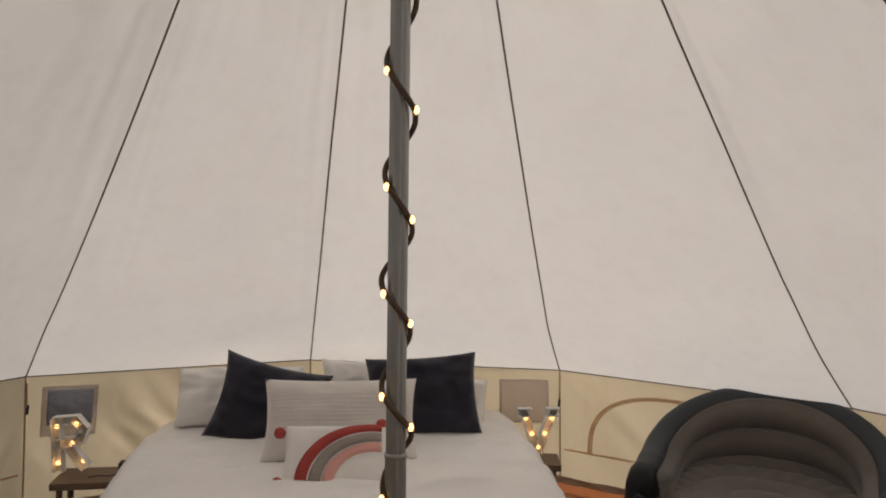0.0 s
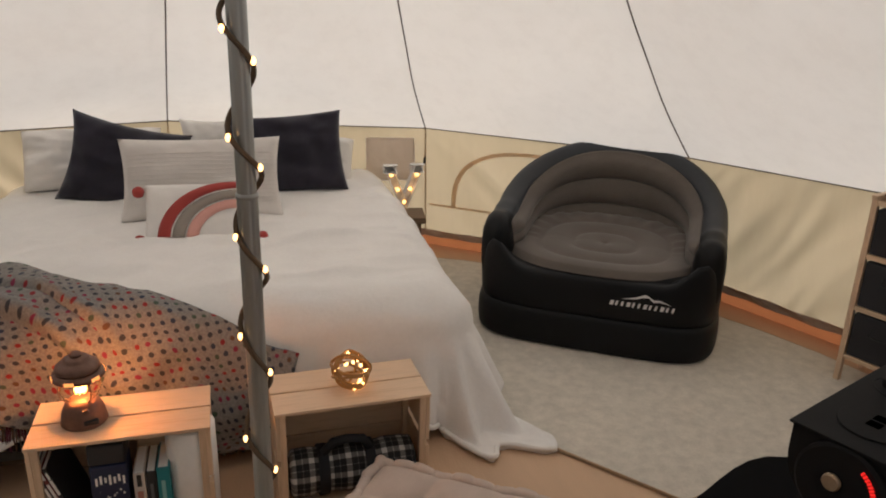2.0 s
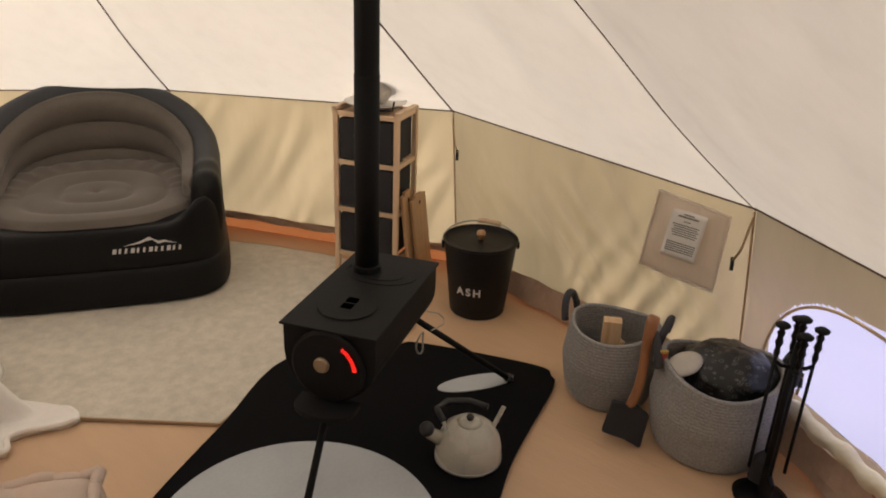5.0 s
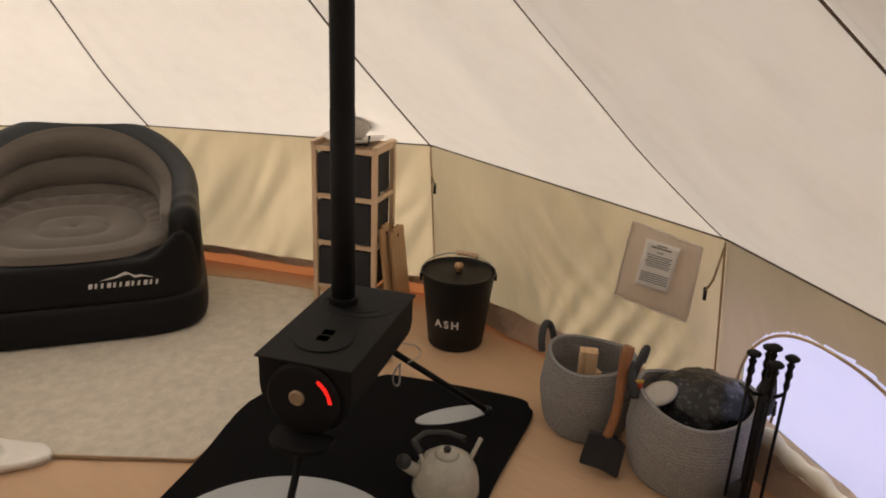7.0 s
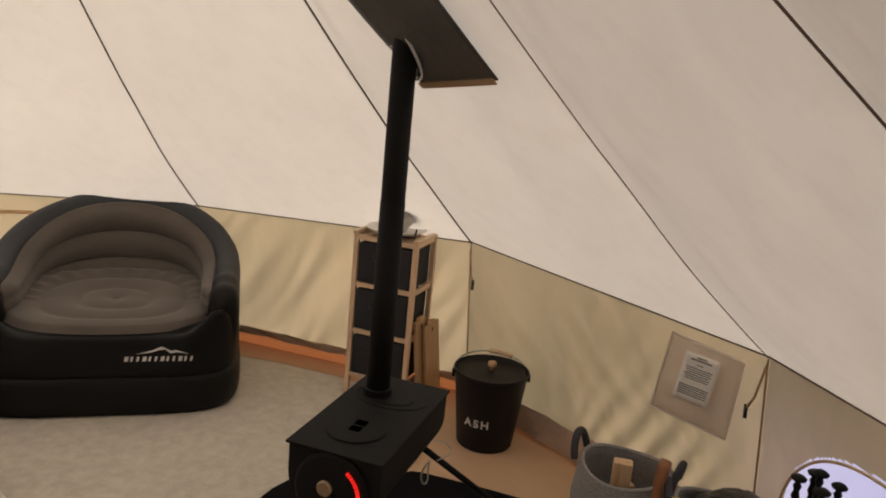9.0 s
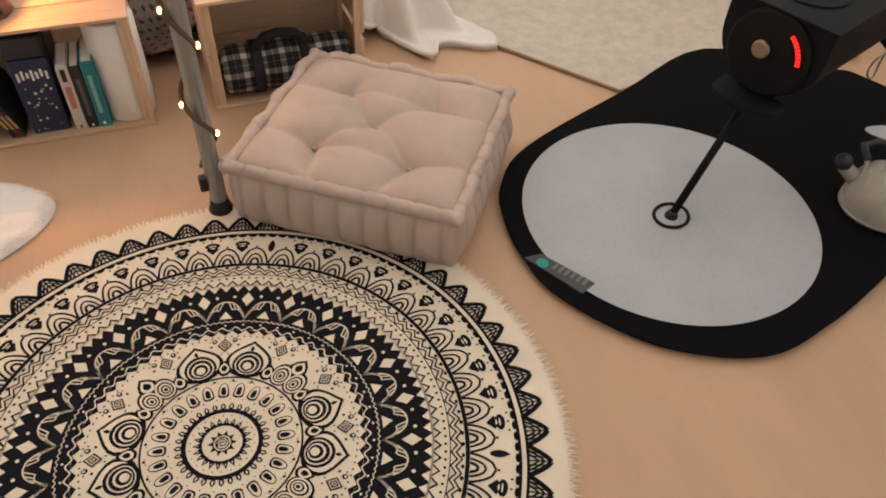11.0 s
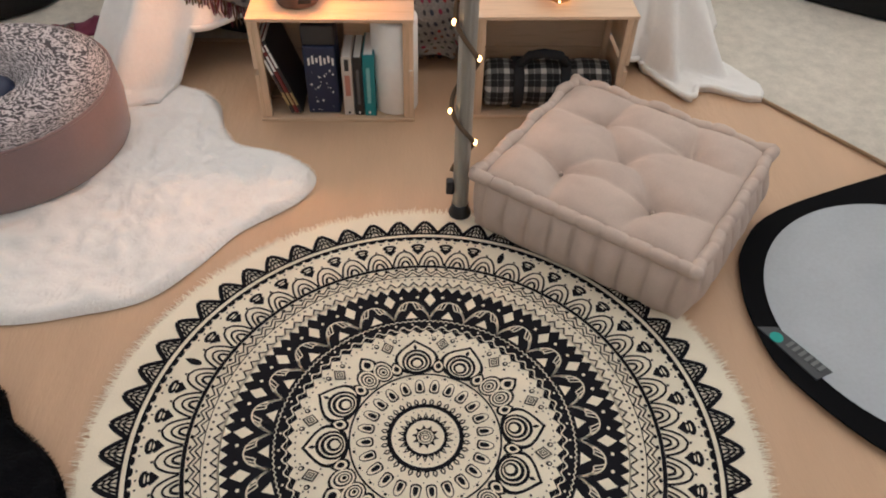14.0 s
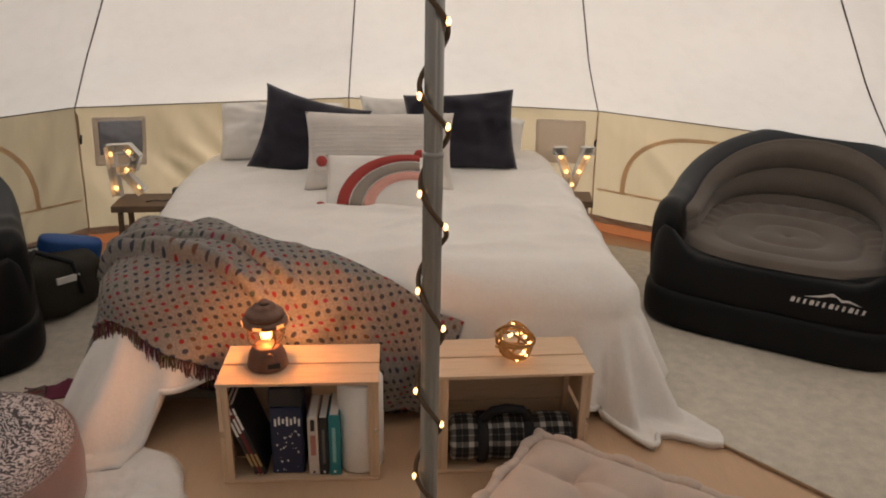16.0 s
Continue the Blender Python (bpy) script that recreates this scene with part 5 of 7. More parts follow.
# heart: spiral, star, rays
pr.outline(0, lambda t: (0.002 + 0.008 * t, t * TAU * 1.6), 0.0022, 30)
pr.ring(0, 0.011, 0.013, 40)
pr.teeth(0, 0.017, 0.028, 10)
pr.ring(0, 0.0135, 0.019, 60)
pr.ring(1, 0.014, 0.0165, 60)
pr.ring(0, 0.038, 0.0425, 80)
pr.teeth(0, 0.0425, 0.057, 22)
for i in range(22):
    pr.blob(1, 0.0475, TAU * i / 22, 0.006, 0.0022, 6)
    pr.blob(0, 0.061, TAU * (i + 0.5) / 22, 0.0028, 0.0028, 6)
pr.ring(0, 0.068, 0.077, 90)
for i in range(32):
    pr.blob(0, 0.083, TAU * i / 32, 0.016, 0.011, 10, 0.9)
    pr.blob(1, 0.083, TAU * i / 32, 0.009, 0.004, 8, 0.9)
for i in range(24):
    a = TAU * i / 24
    pr.blob(0, 0.121, a, 0.036, 0.021, 14, -0.9)
    pr.blob(1, 0.122, a, 0.030, 0.016, 14, -0.9)
    pr.blob(2, 0.119, a, 0.020, 0.010, 10, -0.8)
    pr.blob(0, 0.144, a + TAU / 48, 0.006, 0.007, 7)
    for k in (-1, 1):
        pr.blob(0, 0.142, a + TAU / 48 + k * 0.045, 0.0025, 0.0025, 6)
    pr.blob(0, 0.100, a + TAU / 48, 0.003, 0.003, 6)
pr.ring(0, 0.150, 0.154, 120)
# flower of eyes
for i in range(12):
    a = TAU * (i + 0.5) / 12
    if i % 3 == 1:
        for k in (-1, 1):
            b2 = a + k * 0.10
            for j, q in enumerate((1.0, 0.84, 0.68, 0.54, 0.40, 0.28, 0.16)):
                pr.blob(j, 0.184 - 0.006 * (1 - q), b2, 0.058 * q, 0.046 * q, 14)
        for j, q in enumerate((1.0, 0.7, 0.4)):
            pr.blob(j, 0.216, a, 0.050 * q, 0.040 * q, 12, 0.9)
    else:
        for j, q in enumerate((1.0, 0.84)):
            pr.blob(j, 0.200, a, 0.094 * q, 0.098 * q, 24, 0.92)
        for j, q in enumerate((1.06, 0.88, 0.78, 0.60, 0.48, 0.30)):
            pr.blob(2 + j, 0.187 - 0.010 * (1 - q), a, 0.060 * q, 0.062 * q, 18)
        for j in range(14):
            t = -1.25 + 2.5 * j / 13
            pr.blob(4, 0.186 + 0.0215 * math.cos(t), a + 0.0225 * math.sin(t) / 0.19, 0.0042, 0.0030, 5)
        pr.blob(6, 0.172, a, 0.012, 0.012, 10)
        pr.blob(7, 0.172, a, 0.005, 0.005, 8)
        pr.blob(2, 0.226, a, 0.014, 0.008, 8, 0.9)
    c = TAU * i / 12
    for j, q in enumerate((1.0, 0.7, 0.4)):
        pr.blob(j, 0.176, c, 0.040 * q, 0.030 * q, 12, 0.8)
    for j, q in enumerate((1.0, 0.74, 0.56, 0.34, 0.18)):
        pr.blob(2 + j, 0.236, c, 0.036 * q, 0.030 * q, 4)
    for k in (-1, 1):
        pr.blob(0, 0.249, c + k * 0.085, 0.013, 0.011, 8)
        pr.blob(1, 0.250, c + k * 0.085, 0.006, 0.005, 8)
        pr.blob(0, 0.236, c + k * 0.118, 0.006, 0.006, 6)
        pr.blob(0, 0.250, c + k * 0.125, 0.004, 0.004, 6)
        pr.blob(0, 0.214, c + k * 0.03, 0.004, 0.004, 6)
for i in range(120):
    pr.blob(0, 0.2585, TAU * i / 120, 0.0042, 0.0042, 6)
# first dark band
pr.teeth(0, 0.275, 0.263, 60)
pr.ring(0, 0.275, 0.404, 240)
pr.wave(1, 0.279, 0.005, 0.0032, 60, False)
for i in range(48):
    pr.blob(1, 0.290, TAU * i / 48, 0.0055, 0.0055, 7)
pr.wave(1, 0.300, 0.0022, 0.0022, 150)
for i in range(24):
    a = TAU * i / 24
    pr.face(1, [(0.309, a - 0.045), (0.309, a + 0.045), (0.330, a)])
    for k in (-1, 1):
        g = TAU / 48
        pr.outline(1, lambda t, a=a, k=k, g=g: (0.306 + 0.052 * (1 - t) ** 0.8 + 0.012 * math.sin(math.pi * t), a + k * g * t), 0.0034, 10)
        pr.outline(1, lambda t, a=a, k=k, g=g: (0.306 + 0.028 * (1 - t) + 0.012 * math.sin(math.pi * t), a + k * g * (0.30 + 0.70 * t)), 0.0030, 8)
        for s in (0.12, 0.32, 0.5, 0.7):
            pr.outline(1, lambda t, a=a, k=k, g=g, s=s: (0.306 + (0.052 * (1 - s) ** 0.8 + 0.012 * math.sin(math.pi * s)) * (1 - 0.42 * t), a + k * g * (s + 0.18 * t)), 0.0026, 2)
    pr.blob(1, 0.364, a + TAU / 48, 0.040, 0.027, 4)
    for k in (-1, 1):
        pr.blob(1, 0.372, a + k * 0.052, 0.008, 0.008, 8)
pr.teeth(1, 0.406, 0.388, 96)
pr.ring(1, 0.4035, 0.4065, 240)
pr.wave(0, 0.412, 0.008, 0.0055, 96)
for i in range(160):
    pr.blob(0, 0.4295, TAU * i / 160, 0.0062, 0.0062, 6)
pr.ring(0, 0.4375, 0.4395, 240)
pr.wave(0, 0.446, 0.006, 0.0042, 96)
pr.wave(0, 0.456, 0.006, 0.0042, 96)
for i in range(120):
    pr.blob(0, 0.4635, TAU * i / 120, 0.0075, 0.010, 6)
pr.ring(0, 0.468, 0.4765, 240)
# arches and fans
for i in range(48):
    a = TAU * i / 48
    h = TAU / 96
    for sc, w in ((1.0, 0.0048), (0.62, 0.0046), (0.32, 0.006)):
        for k in (-1, 1):
            pr.outline(0, lambda t, a=a, k=k, sc=sc, h=h: (0.477 + 0.050 * sc * t ** 1.25, a + k * h * 0.95 * sc * math.sqrt(max(0, 1 - t ** 1.6))), w, 10)
    pr.blob(0, 0.532, a, 0.006, 0.006, 7)
    f = a + h
    if i % 12 == 10:
        pr.blob(0, 0.535, f, 0.042, 0.016, 12, 0.95)
    else:
        pr.blob(0, 0.530, f, 0.034, 0.030, 4)
        pr.blob(0, 0.542, f, 0.020, 0.036, 10)
        pr.blob(1, 0.541, f, 0.004, 0.020, 6)
        pr.blob(1, 0.534, f, 0.004, 0.014, 6)
        for k in (-0.036, 0.0, 0.036):
            pr.blob(0, 0.558, f + k, 0.0052, 0.0052, 6)
pr.ring(0, 0.571, 0.577, 240)
for i in range(150):
    pr.blob(0, 0.569, TAU * i / 150, 0.010, 0.020, 8)
pr.ring(0, 0.586, 0.592, 240)
# lace border
for i in range(58):
    a, h = TAU * i / 58, TAU / 116
    for sc, w in ((1.0, 0.0100), (0.66, 0.0042), (0.40, 0.0042)):
        for k in (-1, 1):
            pr.outline(0, lambda t, a=a, k=k, sc=sc, h=h: (0.591 + 0.043 * sc * t, a + k * h * 0.96 * sc * (1 - t) ** 0.75), w, 8)
    for k in (-0.6, -0.3, 0.0, 0.3, 0.6):
        pr.outline(0, lambda t, a=a, k=k, h=h: (0.592 + (0.040 - 0.028 * abs(k)) * t, a + k * h * (1 - 0.2 * t)), 0.003, 2)
for b2, mt in zip(pr.bms, (INK, RUG) * 4):
    bmesh.ops.recalc_face_normals(b2, faces=b2.faces)
    for f in b2.faces:
        if f.normal.z < 0:
            f.normal_flip()
    ob = part("mandala_print", b2, mt, mandala, "dark printed mandala")
    tagged(ob, kind="stuff")
bm = bmesh.new()
rnd = random.Random(2)
for i in range(2400):
    a = TAU * i / 2400 + rnd.uniform(-0.002, 0.002)
    l = rnd.uniform(0.012, 0.032)
    b2 = a + rnd.uniform(-0.018, 0.018)
    w = 0.0016 / RR
    bm.faces.new([bm.verts.new(q) for q in ((RR * math.cos(a - w), RR * math.sin(a - w), 0.004), ((RR + l) * math.cos(b2), (RR + l) * math.sin(b2), 0.0015 + rnd.uniform(0, 0.003)), (RR * math.cos(a + w), RR * math.sin(a + w), 0.004))])
tagged(part("fringe", bm, RUG, mandala, "short cream cotton fringe"), kind="stuff")

# ---- tufted floor cushion ----
LINEN = surface("beige_linen", (0.57, 0.465, 0.395), 0.95, coarse=7, fine=220, vary=0.07, bump=0.35)
STITCH = tint("brown_thread", (0.16, 0.11, 0.09), 0.95)
floor_cushion = thing("floor_cushion", pose(0.418, 0.020, 0.006, 0, 0, 55.5), "square beige tufted floor cushion with rolled edges", "floor cushion")
CA, CB, CH = 0.262, 0.280, 0.156
bm = bmesh.new()
TUFTS = [(sx * 0.46, sy * 0.44) for sx in (-1, 1) for sy in (-1, 1)] + [(0.0, 0.05)]


CREASES = [(TUFTS[i], TUFTS[4]) for i in range(4)] + [(TUFTS[0], TUFTS[1]), (TUFTS[2], TUFTS[3])]
CREASES += [((tx, ty), (tx * 2.0, ty * 0.75)) for tx, ty in TUFTS[:4]] + [((tx, ty), (tx * 0.8, ty * 2.1)) for tx, ty in TUFTS[:4]]


def to_segment(x, y, p, q):
    dx, dy = q[0] - p[0], q[1] - p[1]
    t = max(0.0, min(1.0, ((x - p[0]) * dx + (y - p[1]) * dy) / (dx * dx + dy * dy)))
    return math.hypot(x - p[0] - t * dx, y - p[1] - t * dy), t


def top_at(u, v, side):
    x, y = u * 2 - 1, v * 2 - 1
    puff = (max(0, (1 - x ** 8) * (1 - y ** 8))) ** 0.6
    groove = 1.0
    for i, (p, q) in enumerate(CREASES):
        d, t = to_segment(x + 0.04 * fbm(x * 2, y * 2, i), y, p, q)
        deep = 0.80 - 0.45 * math.sin(math.pi * t) if i < 6 else 0.90 * (1 - 0.6 * t)
        groove = min(groove, 1 - deep * math.exp(-(d / 0.10) ** 1.05))
    dip = max(math.exp(-(math.hypot(x - tx, y - ty) / 0.13) ** 1.2) for tx, ty in TUFTS)
    z = CH - 0.012 + puff * (0.050 * groove - 0.020 * dip) + 0.006 * fbm(x * 2.5, y * 2.5, 2) * puff
    return Vector((x * CA, y * CB, z))


sheet_grid(bm, lambda u, v: top_at(u, v, 1), 90, 90)
part("top_panel", bm, LINEN, floor_cushion, smooth=True)
for k in range(4):
    horiz = k % 2 == 0
    sgn = 1 if k < 2 else -1
    bm = bmesh.new()

    def side_at(u, v, horiz=horiz, sgn=sgn):
        s = u * 2 - 1
        bulge = 0.020 * math.sin(math.pi * v) ** 0.6 + 0.016 * abs(math.sin(s * 4.5 * math.pi)) ** 0.5 * math.sin(math.pi * v) ** 0.7 + 0.004 * fbm(s * 3 + sgn, v * 2, k)
        z = -0.004 + v * (CH + 0.008)
        bulge *= 1 - abs(s) ** 14
        return Vector((s * CA, sgn * (CB + bulge), z)) if horiz else Vector((sgn * (CA + bulge), s * CB, z))
    sheet_grid(bm, side_at, 90, 14)
    part("side_panel", bm, LINEN, floor_cushion, smooth=True)
for zz in (CH + 0.004,):
    for k in range(4):
        horiz = k % 2 == 0
        sgn = 1 if k < 2 else -1
        pts, rad = [], []
        for i in range(113):
            s = -1 + i / 56
            wob = 0.003 * math.sin(s * 11 + k) + 0.003 * fbm(s * 5, k)
            p = (s * (CA + 0.006), sgn * (CB + 0.004 + wob), zz + wob) if horiz else (sgn * (CA + 0.004 + wob), s * (CB + 0.006), zz + wob)
            pts.append(p)
            rad.append(0.0170 - 0.0040 * max(0, math.cos(s * 9.5 * math.pi)) ** 6)
        edge_roll = part("rolled_edge", tubed(pts, rad, 10), LINEN, floor_cushion, smooth=True)
        for i in range(6, 112, 12):
            c, d = Vector(pts[i]), (Vector(pts[i + 1]) - Vector(pts[i - 1])).normalized()
            o = d.cross(Vector((0, 0, 1)))
            part("stitch", tubed([c + 0.0142 * (o * math.cos(q) + Vector((0, 0, math.sin(q)))) for q in (2 * math.pi * j / 12 for j in range(12))], 0.0013, 4, True), STITCH, edge_roll)
for sx, sy in ((-1, -1), (-1, 1), (1, -1), (1, 1)):
    bm = bmesh.new()
    bmesh.ops.create_uvsphere(bm, u_segments=14, v_segments=10, radius=0.0175, matrix=Matrix.Translation((sx * (CA + 0.005), sy * (CB + 0.005), CH + 0.003)))
    part("corner_knot", bm, LINEN, floor_cushion, smooth=True)
for tx, ty in TUFTS:
    bm = bmesh.new()
    bmesh.ops.create_uvsphere(bm, u_segments=10, v_segments=6, radius=0.006, matrix=Matrix.Translation((tx * CA, ty * CB, CH - 0.012)))
    part("tuft", bm, LINEN, floor_cushion, smooth=True)

# ---- fur rugs ----
FUR = surface("white_faux_fur", (0.97, 0.94, 0.90), 1.0, coarse=7, fine=110, vary=0.03, bump=0.5, bump_dist=0.005)
DARKFUR = surface("black_faux_fur", (0.005, 0.005, 0.007), 1.0, coarse=7, fine=120, vary=0.4, bump=1.0, bump_dist=0.012, spec=0.15)


def fur_rug(name, outline, height, mat, label, seed, hairs):
    pts = closed_curve([(x, y, 0) for x, y in outline], 10)
    cx, cy = sum(p.x for p in pts) / len(pts), sum(p.y for p in pts) / len(pts)
    n = len(pts)
    bm = bmesh.new()

    def at(u, v):
        p = pts[int(round(u * n)) % n]
        q = Vector((cx + (p.x - cx) * v, cy + (p.y - cy) * v, 0))
        edge = 1 - v
        z = height * min(1, (edge / 0.05)) ** 0.5 if v > 0.95 else height
        q.z = 0.003 + z + (0.014 * fbm(q.x * 7 + seed, q.y * 7) + 0.010 * fbm(q.x * 20, q.y * 20, seed)) * min(1, edge * 14)
        return q
    sheet_grid(bm, at, n, 60, True)
    bmesh.ops.remove_doubles(bm, verts=bm.verts, dist=0.0003)
    bmesh.ops.recalc_face_normals(bm, faces=bm.faces)
    rg = thing(name, pose(0, 0, 0), label, "rug")
    part("hide", bm, mat, rg, smooth=True)
    bm = bmesh.new()
    r2 = random.Random(seed)
    for i in range(hairs):
        k = r2.random() * n
        p = pts[int(k) % n]
        v = math.sqrt(r2.random()) * 1.0 if i % 3 else r2.uniform(0.95, 1.0)
        x, y = cx + (p.x - cx) * v, cy + (p.y - cy) * v
        h = height * (1 if v < 0.95 else max(0.15, ((1 - v) / 0.05)) ** 0.5)
        a = fbm(x * 4, y * 4, seed) * 5 + r2.uniform(-0.6, 0.6)
        l = r2.uniform(0.005, 0.011)
        w = 0.0011
        b0 = Vector((x, y, 0.002 + h + 0.010 * fbm(x * 7 + seed, y * 7) * min(1, (1 - v) * 14)))
        d = Vector((math.cos(a), math.sin(a), 0.45)) * l
        s = Vector((-math.sin(a), math.cos(a), 0)) * w
        bm.faces.new([bm.verts.new(q) for q in (b0 - s, b0 + s, b0 + d)])
    tagged(part("fur", bm, mat, rg), kind="stuff")
    return rg


sheep = [(-0.82, 0.54), (-0.735, 0.46), (-0.69, 0.33), (-0.62, 0.245), (-0.47, 0.195), (-0.395, 0.115), (-0.43, 0.015), (-0.56, -0.105), (-0.64, -0.23), (-0.73, -0.335), (-0.86, -0.385), (-1.06, -0.42), (-1.30, -0.36), (-1.52, -0.22), (-1.62, 0.05), (-1.45, 0.30), (-1.12, 0.50), (-0.95, 0.57)]
fur_rug("sheepskin_rug", [(x, y + 0.015) for x, y in sheep], 0.018, FUR, "white faux sheepskin rug lying on the groundsheet", 4, 9000)
dark = [(-1.04, -0.56), (-0.955, -0.585), (-0.895, -0.665), (-0.80, -0.735), (-0.735, -0.83), (-0.715, -0.93), (-0.735, -1.0), (-0.82, -1.09), (-1.0, -1.15), (-1.2, -1.1), (-1.32, -0.9), (-1.25, -0.68), (-1.12, -0.57)]
fur_rug("fur_rug", dark, 0.035, DARKFUR, "black shaggy faux fur rug on the groundsheet", 9, 9000)

# ---- round ottoman ----
MAUVE = surface("mauve_velvet", (0.24, 0.165, 0.16), 0.9, coarse=6, fine=160, vary=0.08, bump=0.2, sheen=0.3)
m, t, b = nodes_of("foliage_print")
nz = noise_node(t, 17, 2.0, 0.5)
wv = t.nodes.new("ShaderNodeTexWave")
wv.wave_type, wv.bands_direction = "BANDS", "DIAGONAL"
wv.inputs["Scale"].default_value, wv.inputs["Distortion"].default_value, wv.inputs["Detail"].default_value, wv.inputs["Detail Scale"].default_value = 15, 11, 3, 2.2
cr = ramp_node(t, wv.outputs["Fac"], [(0.35, (0.055, 0.045, 0.05)), (0.5, (0.20, 0.16, 0.17)), (0.62, (0.66, 0.60, 0.60))])
t.links.new(cr.outputs["Color"], b.inputs["Base Color"])
b.inputs["Roughness"].default_value = 0.6
bp = t.nodes.new("ShaderNodeBump")
bp.inputs["Strength"].default_value, bp.inputs["Distance"].default_value = 0.6, 0.004
t.links.new(wv.outputs["Fac"], bp.inputs["Height"])
t.links.new(bp.outputs["Normal"], b.inputs["Normal"])
FOLIAGE = m
ott = thing("ottoman", pose(-1.285, 0.245, 0.022), "round mauve ottoman with a grey and white foliage top", "ottoman")
part("side_band", lathed([(0, 0), (0.325, 0), (0.338, 0.01), (0.345, 0.10), (0.338, 0.175), (0.330, 0.182)], 72), MAUVE, ott, smooth=True)
part("top_panel", lathed([(0.331, 0.181), (0.322, 0.196), (0.28, 0.216), (0.20, 0.222), (0.14, 0.214), (0.10, 0.190), (0.075, 0.160), (0, 0.150)], 72), FOLIAGE, ott, "grey and white foliage print", smooth=True)
part("piping", tubed([(0.333 * math.cos(a), 0.333 * math.sin(a), 0.181) for a in (TAU * i / 64 for i in range(64))], 0.005, 6, True), MAUVE, ott, smooth=True)
part("button", lathed([(0.0, 0.150), (0.074, 0.154), (0.080, 0.168), (0.06, 0.186), (0, 0.192)], 28), BOOKM["navy"], ott, "dark navy centre button", smooth=True)

# ---- drawer tower with dishes ----
FELT = surface("charcoal_fabric", (0.028, 0.028, 0.032), 0.95, coarse=8, fine=200, vary=0.15, bump=0.3)
tw = thing("drawer_tower", pose(2.283, 0.792, 0.0, 0, 0, -70.0), "narrow pale wood tower with three charcoal fabric drawers", "drawer unit")
WX, WY, WH = 0.303, 0.225, 0.772
for x in (0, WX - 0.022):
    for y in (0, WY - 0.022):
        part("post", boxed(x, x + 0.022, y, y + 0.022, 0.001, WH, 0.002), PINE_V, tw)
levels = (0.110, 0.322, 0.538, 0.749)
for z in levels:
    for y in (0.002, WY - 0.020):
        part("rail", boxed(0.022, WX - 0.022, y, y + 0.016, z, z + 0.020, 0.0015), PINE, tw)
    for x in (0.002, WX - 0.020):
        part("side_rail", boxed(x, x + 0.016, 0.022, WY - 0.022, z, z + 0.020, 0.0015), PINE, tw)
for i in range(5):
    part("top_slat", boxed(0.022 + i * 0.053, 0.022 + i * 0.053 + 0.042, 0.02, WY - 0.02, WH - 0.016, WH - 0.008, 0.001), PINE, tw)
for x in (-0.004, WX - 0.018):
    part("top_edge", boxed(x, x + 0.022, -0.004, WY + 0.004, WH, WH + 0.016, 0.002), PINE, tw)
for i in range(3):
    dz = levels[i] + 0.022
    dr = part("drawer", boxed(0.026, WX - 0.026, 0.004, WY - 0.01, dz, levels[i + 1] - 0.010, 0.006), FELT, tw, "charcoal fabric drawer")
    zc2 = dz + 0.115
    part("pull", tubed([(0.105, 0.004, zc2 + 0.02), (0.108, -0.022, zc2), (0.150, -0.026, zc2), (0.200, -0.022, zc2), (0.203, 0.004, zc2 + 0.02)], 0.003, 6), BLACK_PLASTIC, dr, "thin black pull")
tm = tw.matrix_basis
CERAMIC = surface("grey_ceramic", (0.60, 0.57, 0.53), 0.4, coarse=20, fine=70, vary=0.12, bump=0.08)
PATTERN = surface("patterned_ceramic", (0.60, 0.56, 0.50), 0.45, coarse=60, fine=45, vary=0.15, bump=0.1)
centre = tm @ Vector((WX / 2, WY / 2 - 0.005, WH + 0.0165))
pl = thing("dinner_plate", Matrix.Translation(centre), "grey stoneware plate on the drawer tower", "plate")
part("dish", lathed([(0, 0.0), (0.075, 0.0), (0.085, 0.004), (0.132, 0.014), (0.134, 0.018), (0.130, 0.018), (0.085, 0.009), (0, 0.006)], 44), CERAMIC, pl, smooth=True)
for i in range(3):
    bw = thing("bowl", Matrix.Translation(centre + Vector((0.0, -0.01, 0.009 + i * 0.020))), "pale patterned stoneware bowl stacked on a plate", "bowl", "stacked bowls")
    part("dish", lathed([(0, 0.0), (0.035, 0.0), (0.038, 0.004), (0.060, 0.035), (0.072, 0.075), (0.070, 0.078), (0.067, 0.075), (0.055, 0.037), (0.033, 0.010), (0, 0.008)], 40), PATTERN, bw, smooth=True)
    part("rim", lathed([(0.0725, 0.074), (0.0732, 0.080), (0.066, 0.080), (0.067, 0.075)], 40, True), CERAMIC, bw, smooth=True)
# cutting boards leaning against the tower
ACACIA = wood("acacia", (0.48, 0.30, 0.16), (0.22, 0.11, 0.05), 0.5, 4.0, (9, 9, 1))
for i, (x, w, h, lab) in enumerate(((0.350, 0.12, 0.43, "tall striped hardwood chopping board leaning on the drawers"), (0.372, 0.16, 0.40, "striped hardwood chopping board with a hanging hole"))):
    bd = thing("chopping_board", tm @ pose(x, 0.03 + i * 0.05, 0.001, 0, -7, 0), lab, "chopping board")
    for j in range(4):
        part("stave", boxed(0, 0.016, j * w / 4, (j + 1) * w / 4 - 0.0008, 0, h - 0.012 * (j in (0, 3)), 0.003), ACACIA, bd)
    part("hole", lathed([(0, 0), (0.009, 0), (0.009, 0.0008), (0, 0.0008)], 16, m=pose(0.0163, w / 2, h - 0.04, 0, 90)), AIRBED, bd)

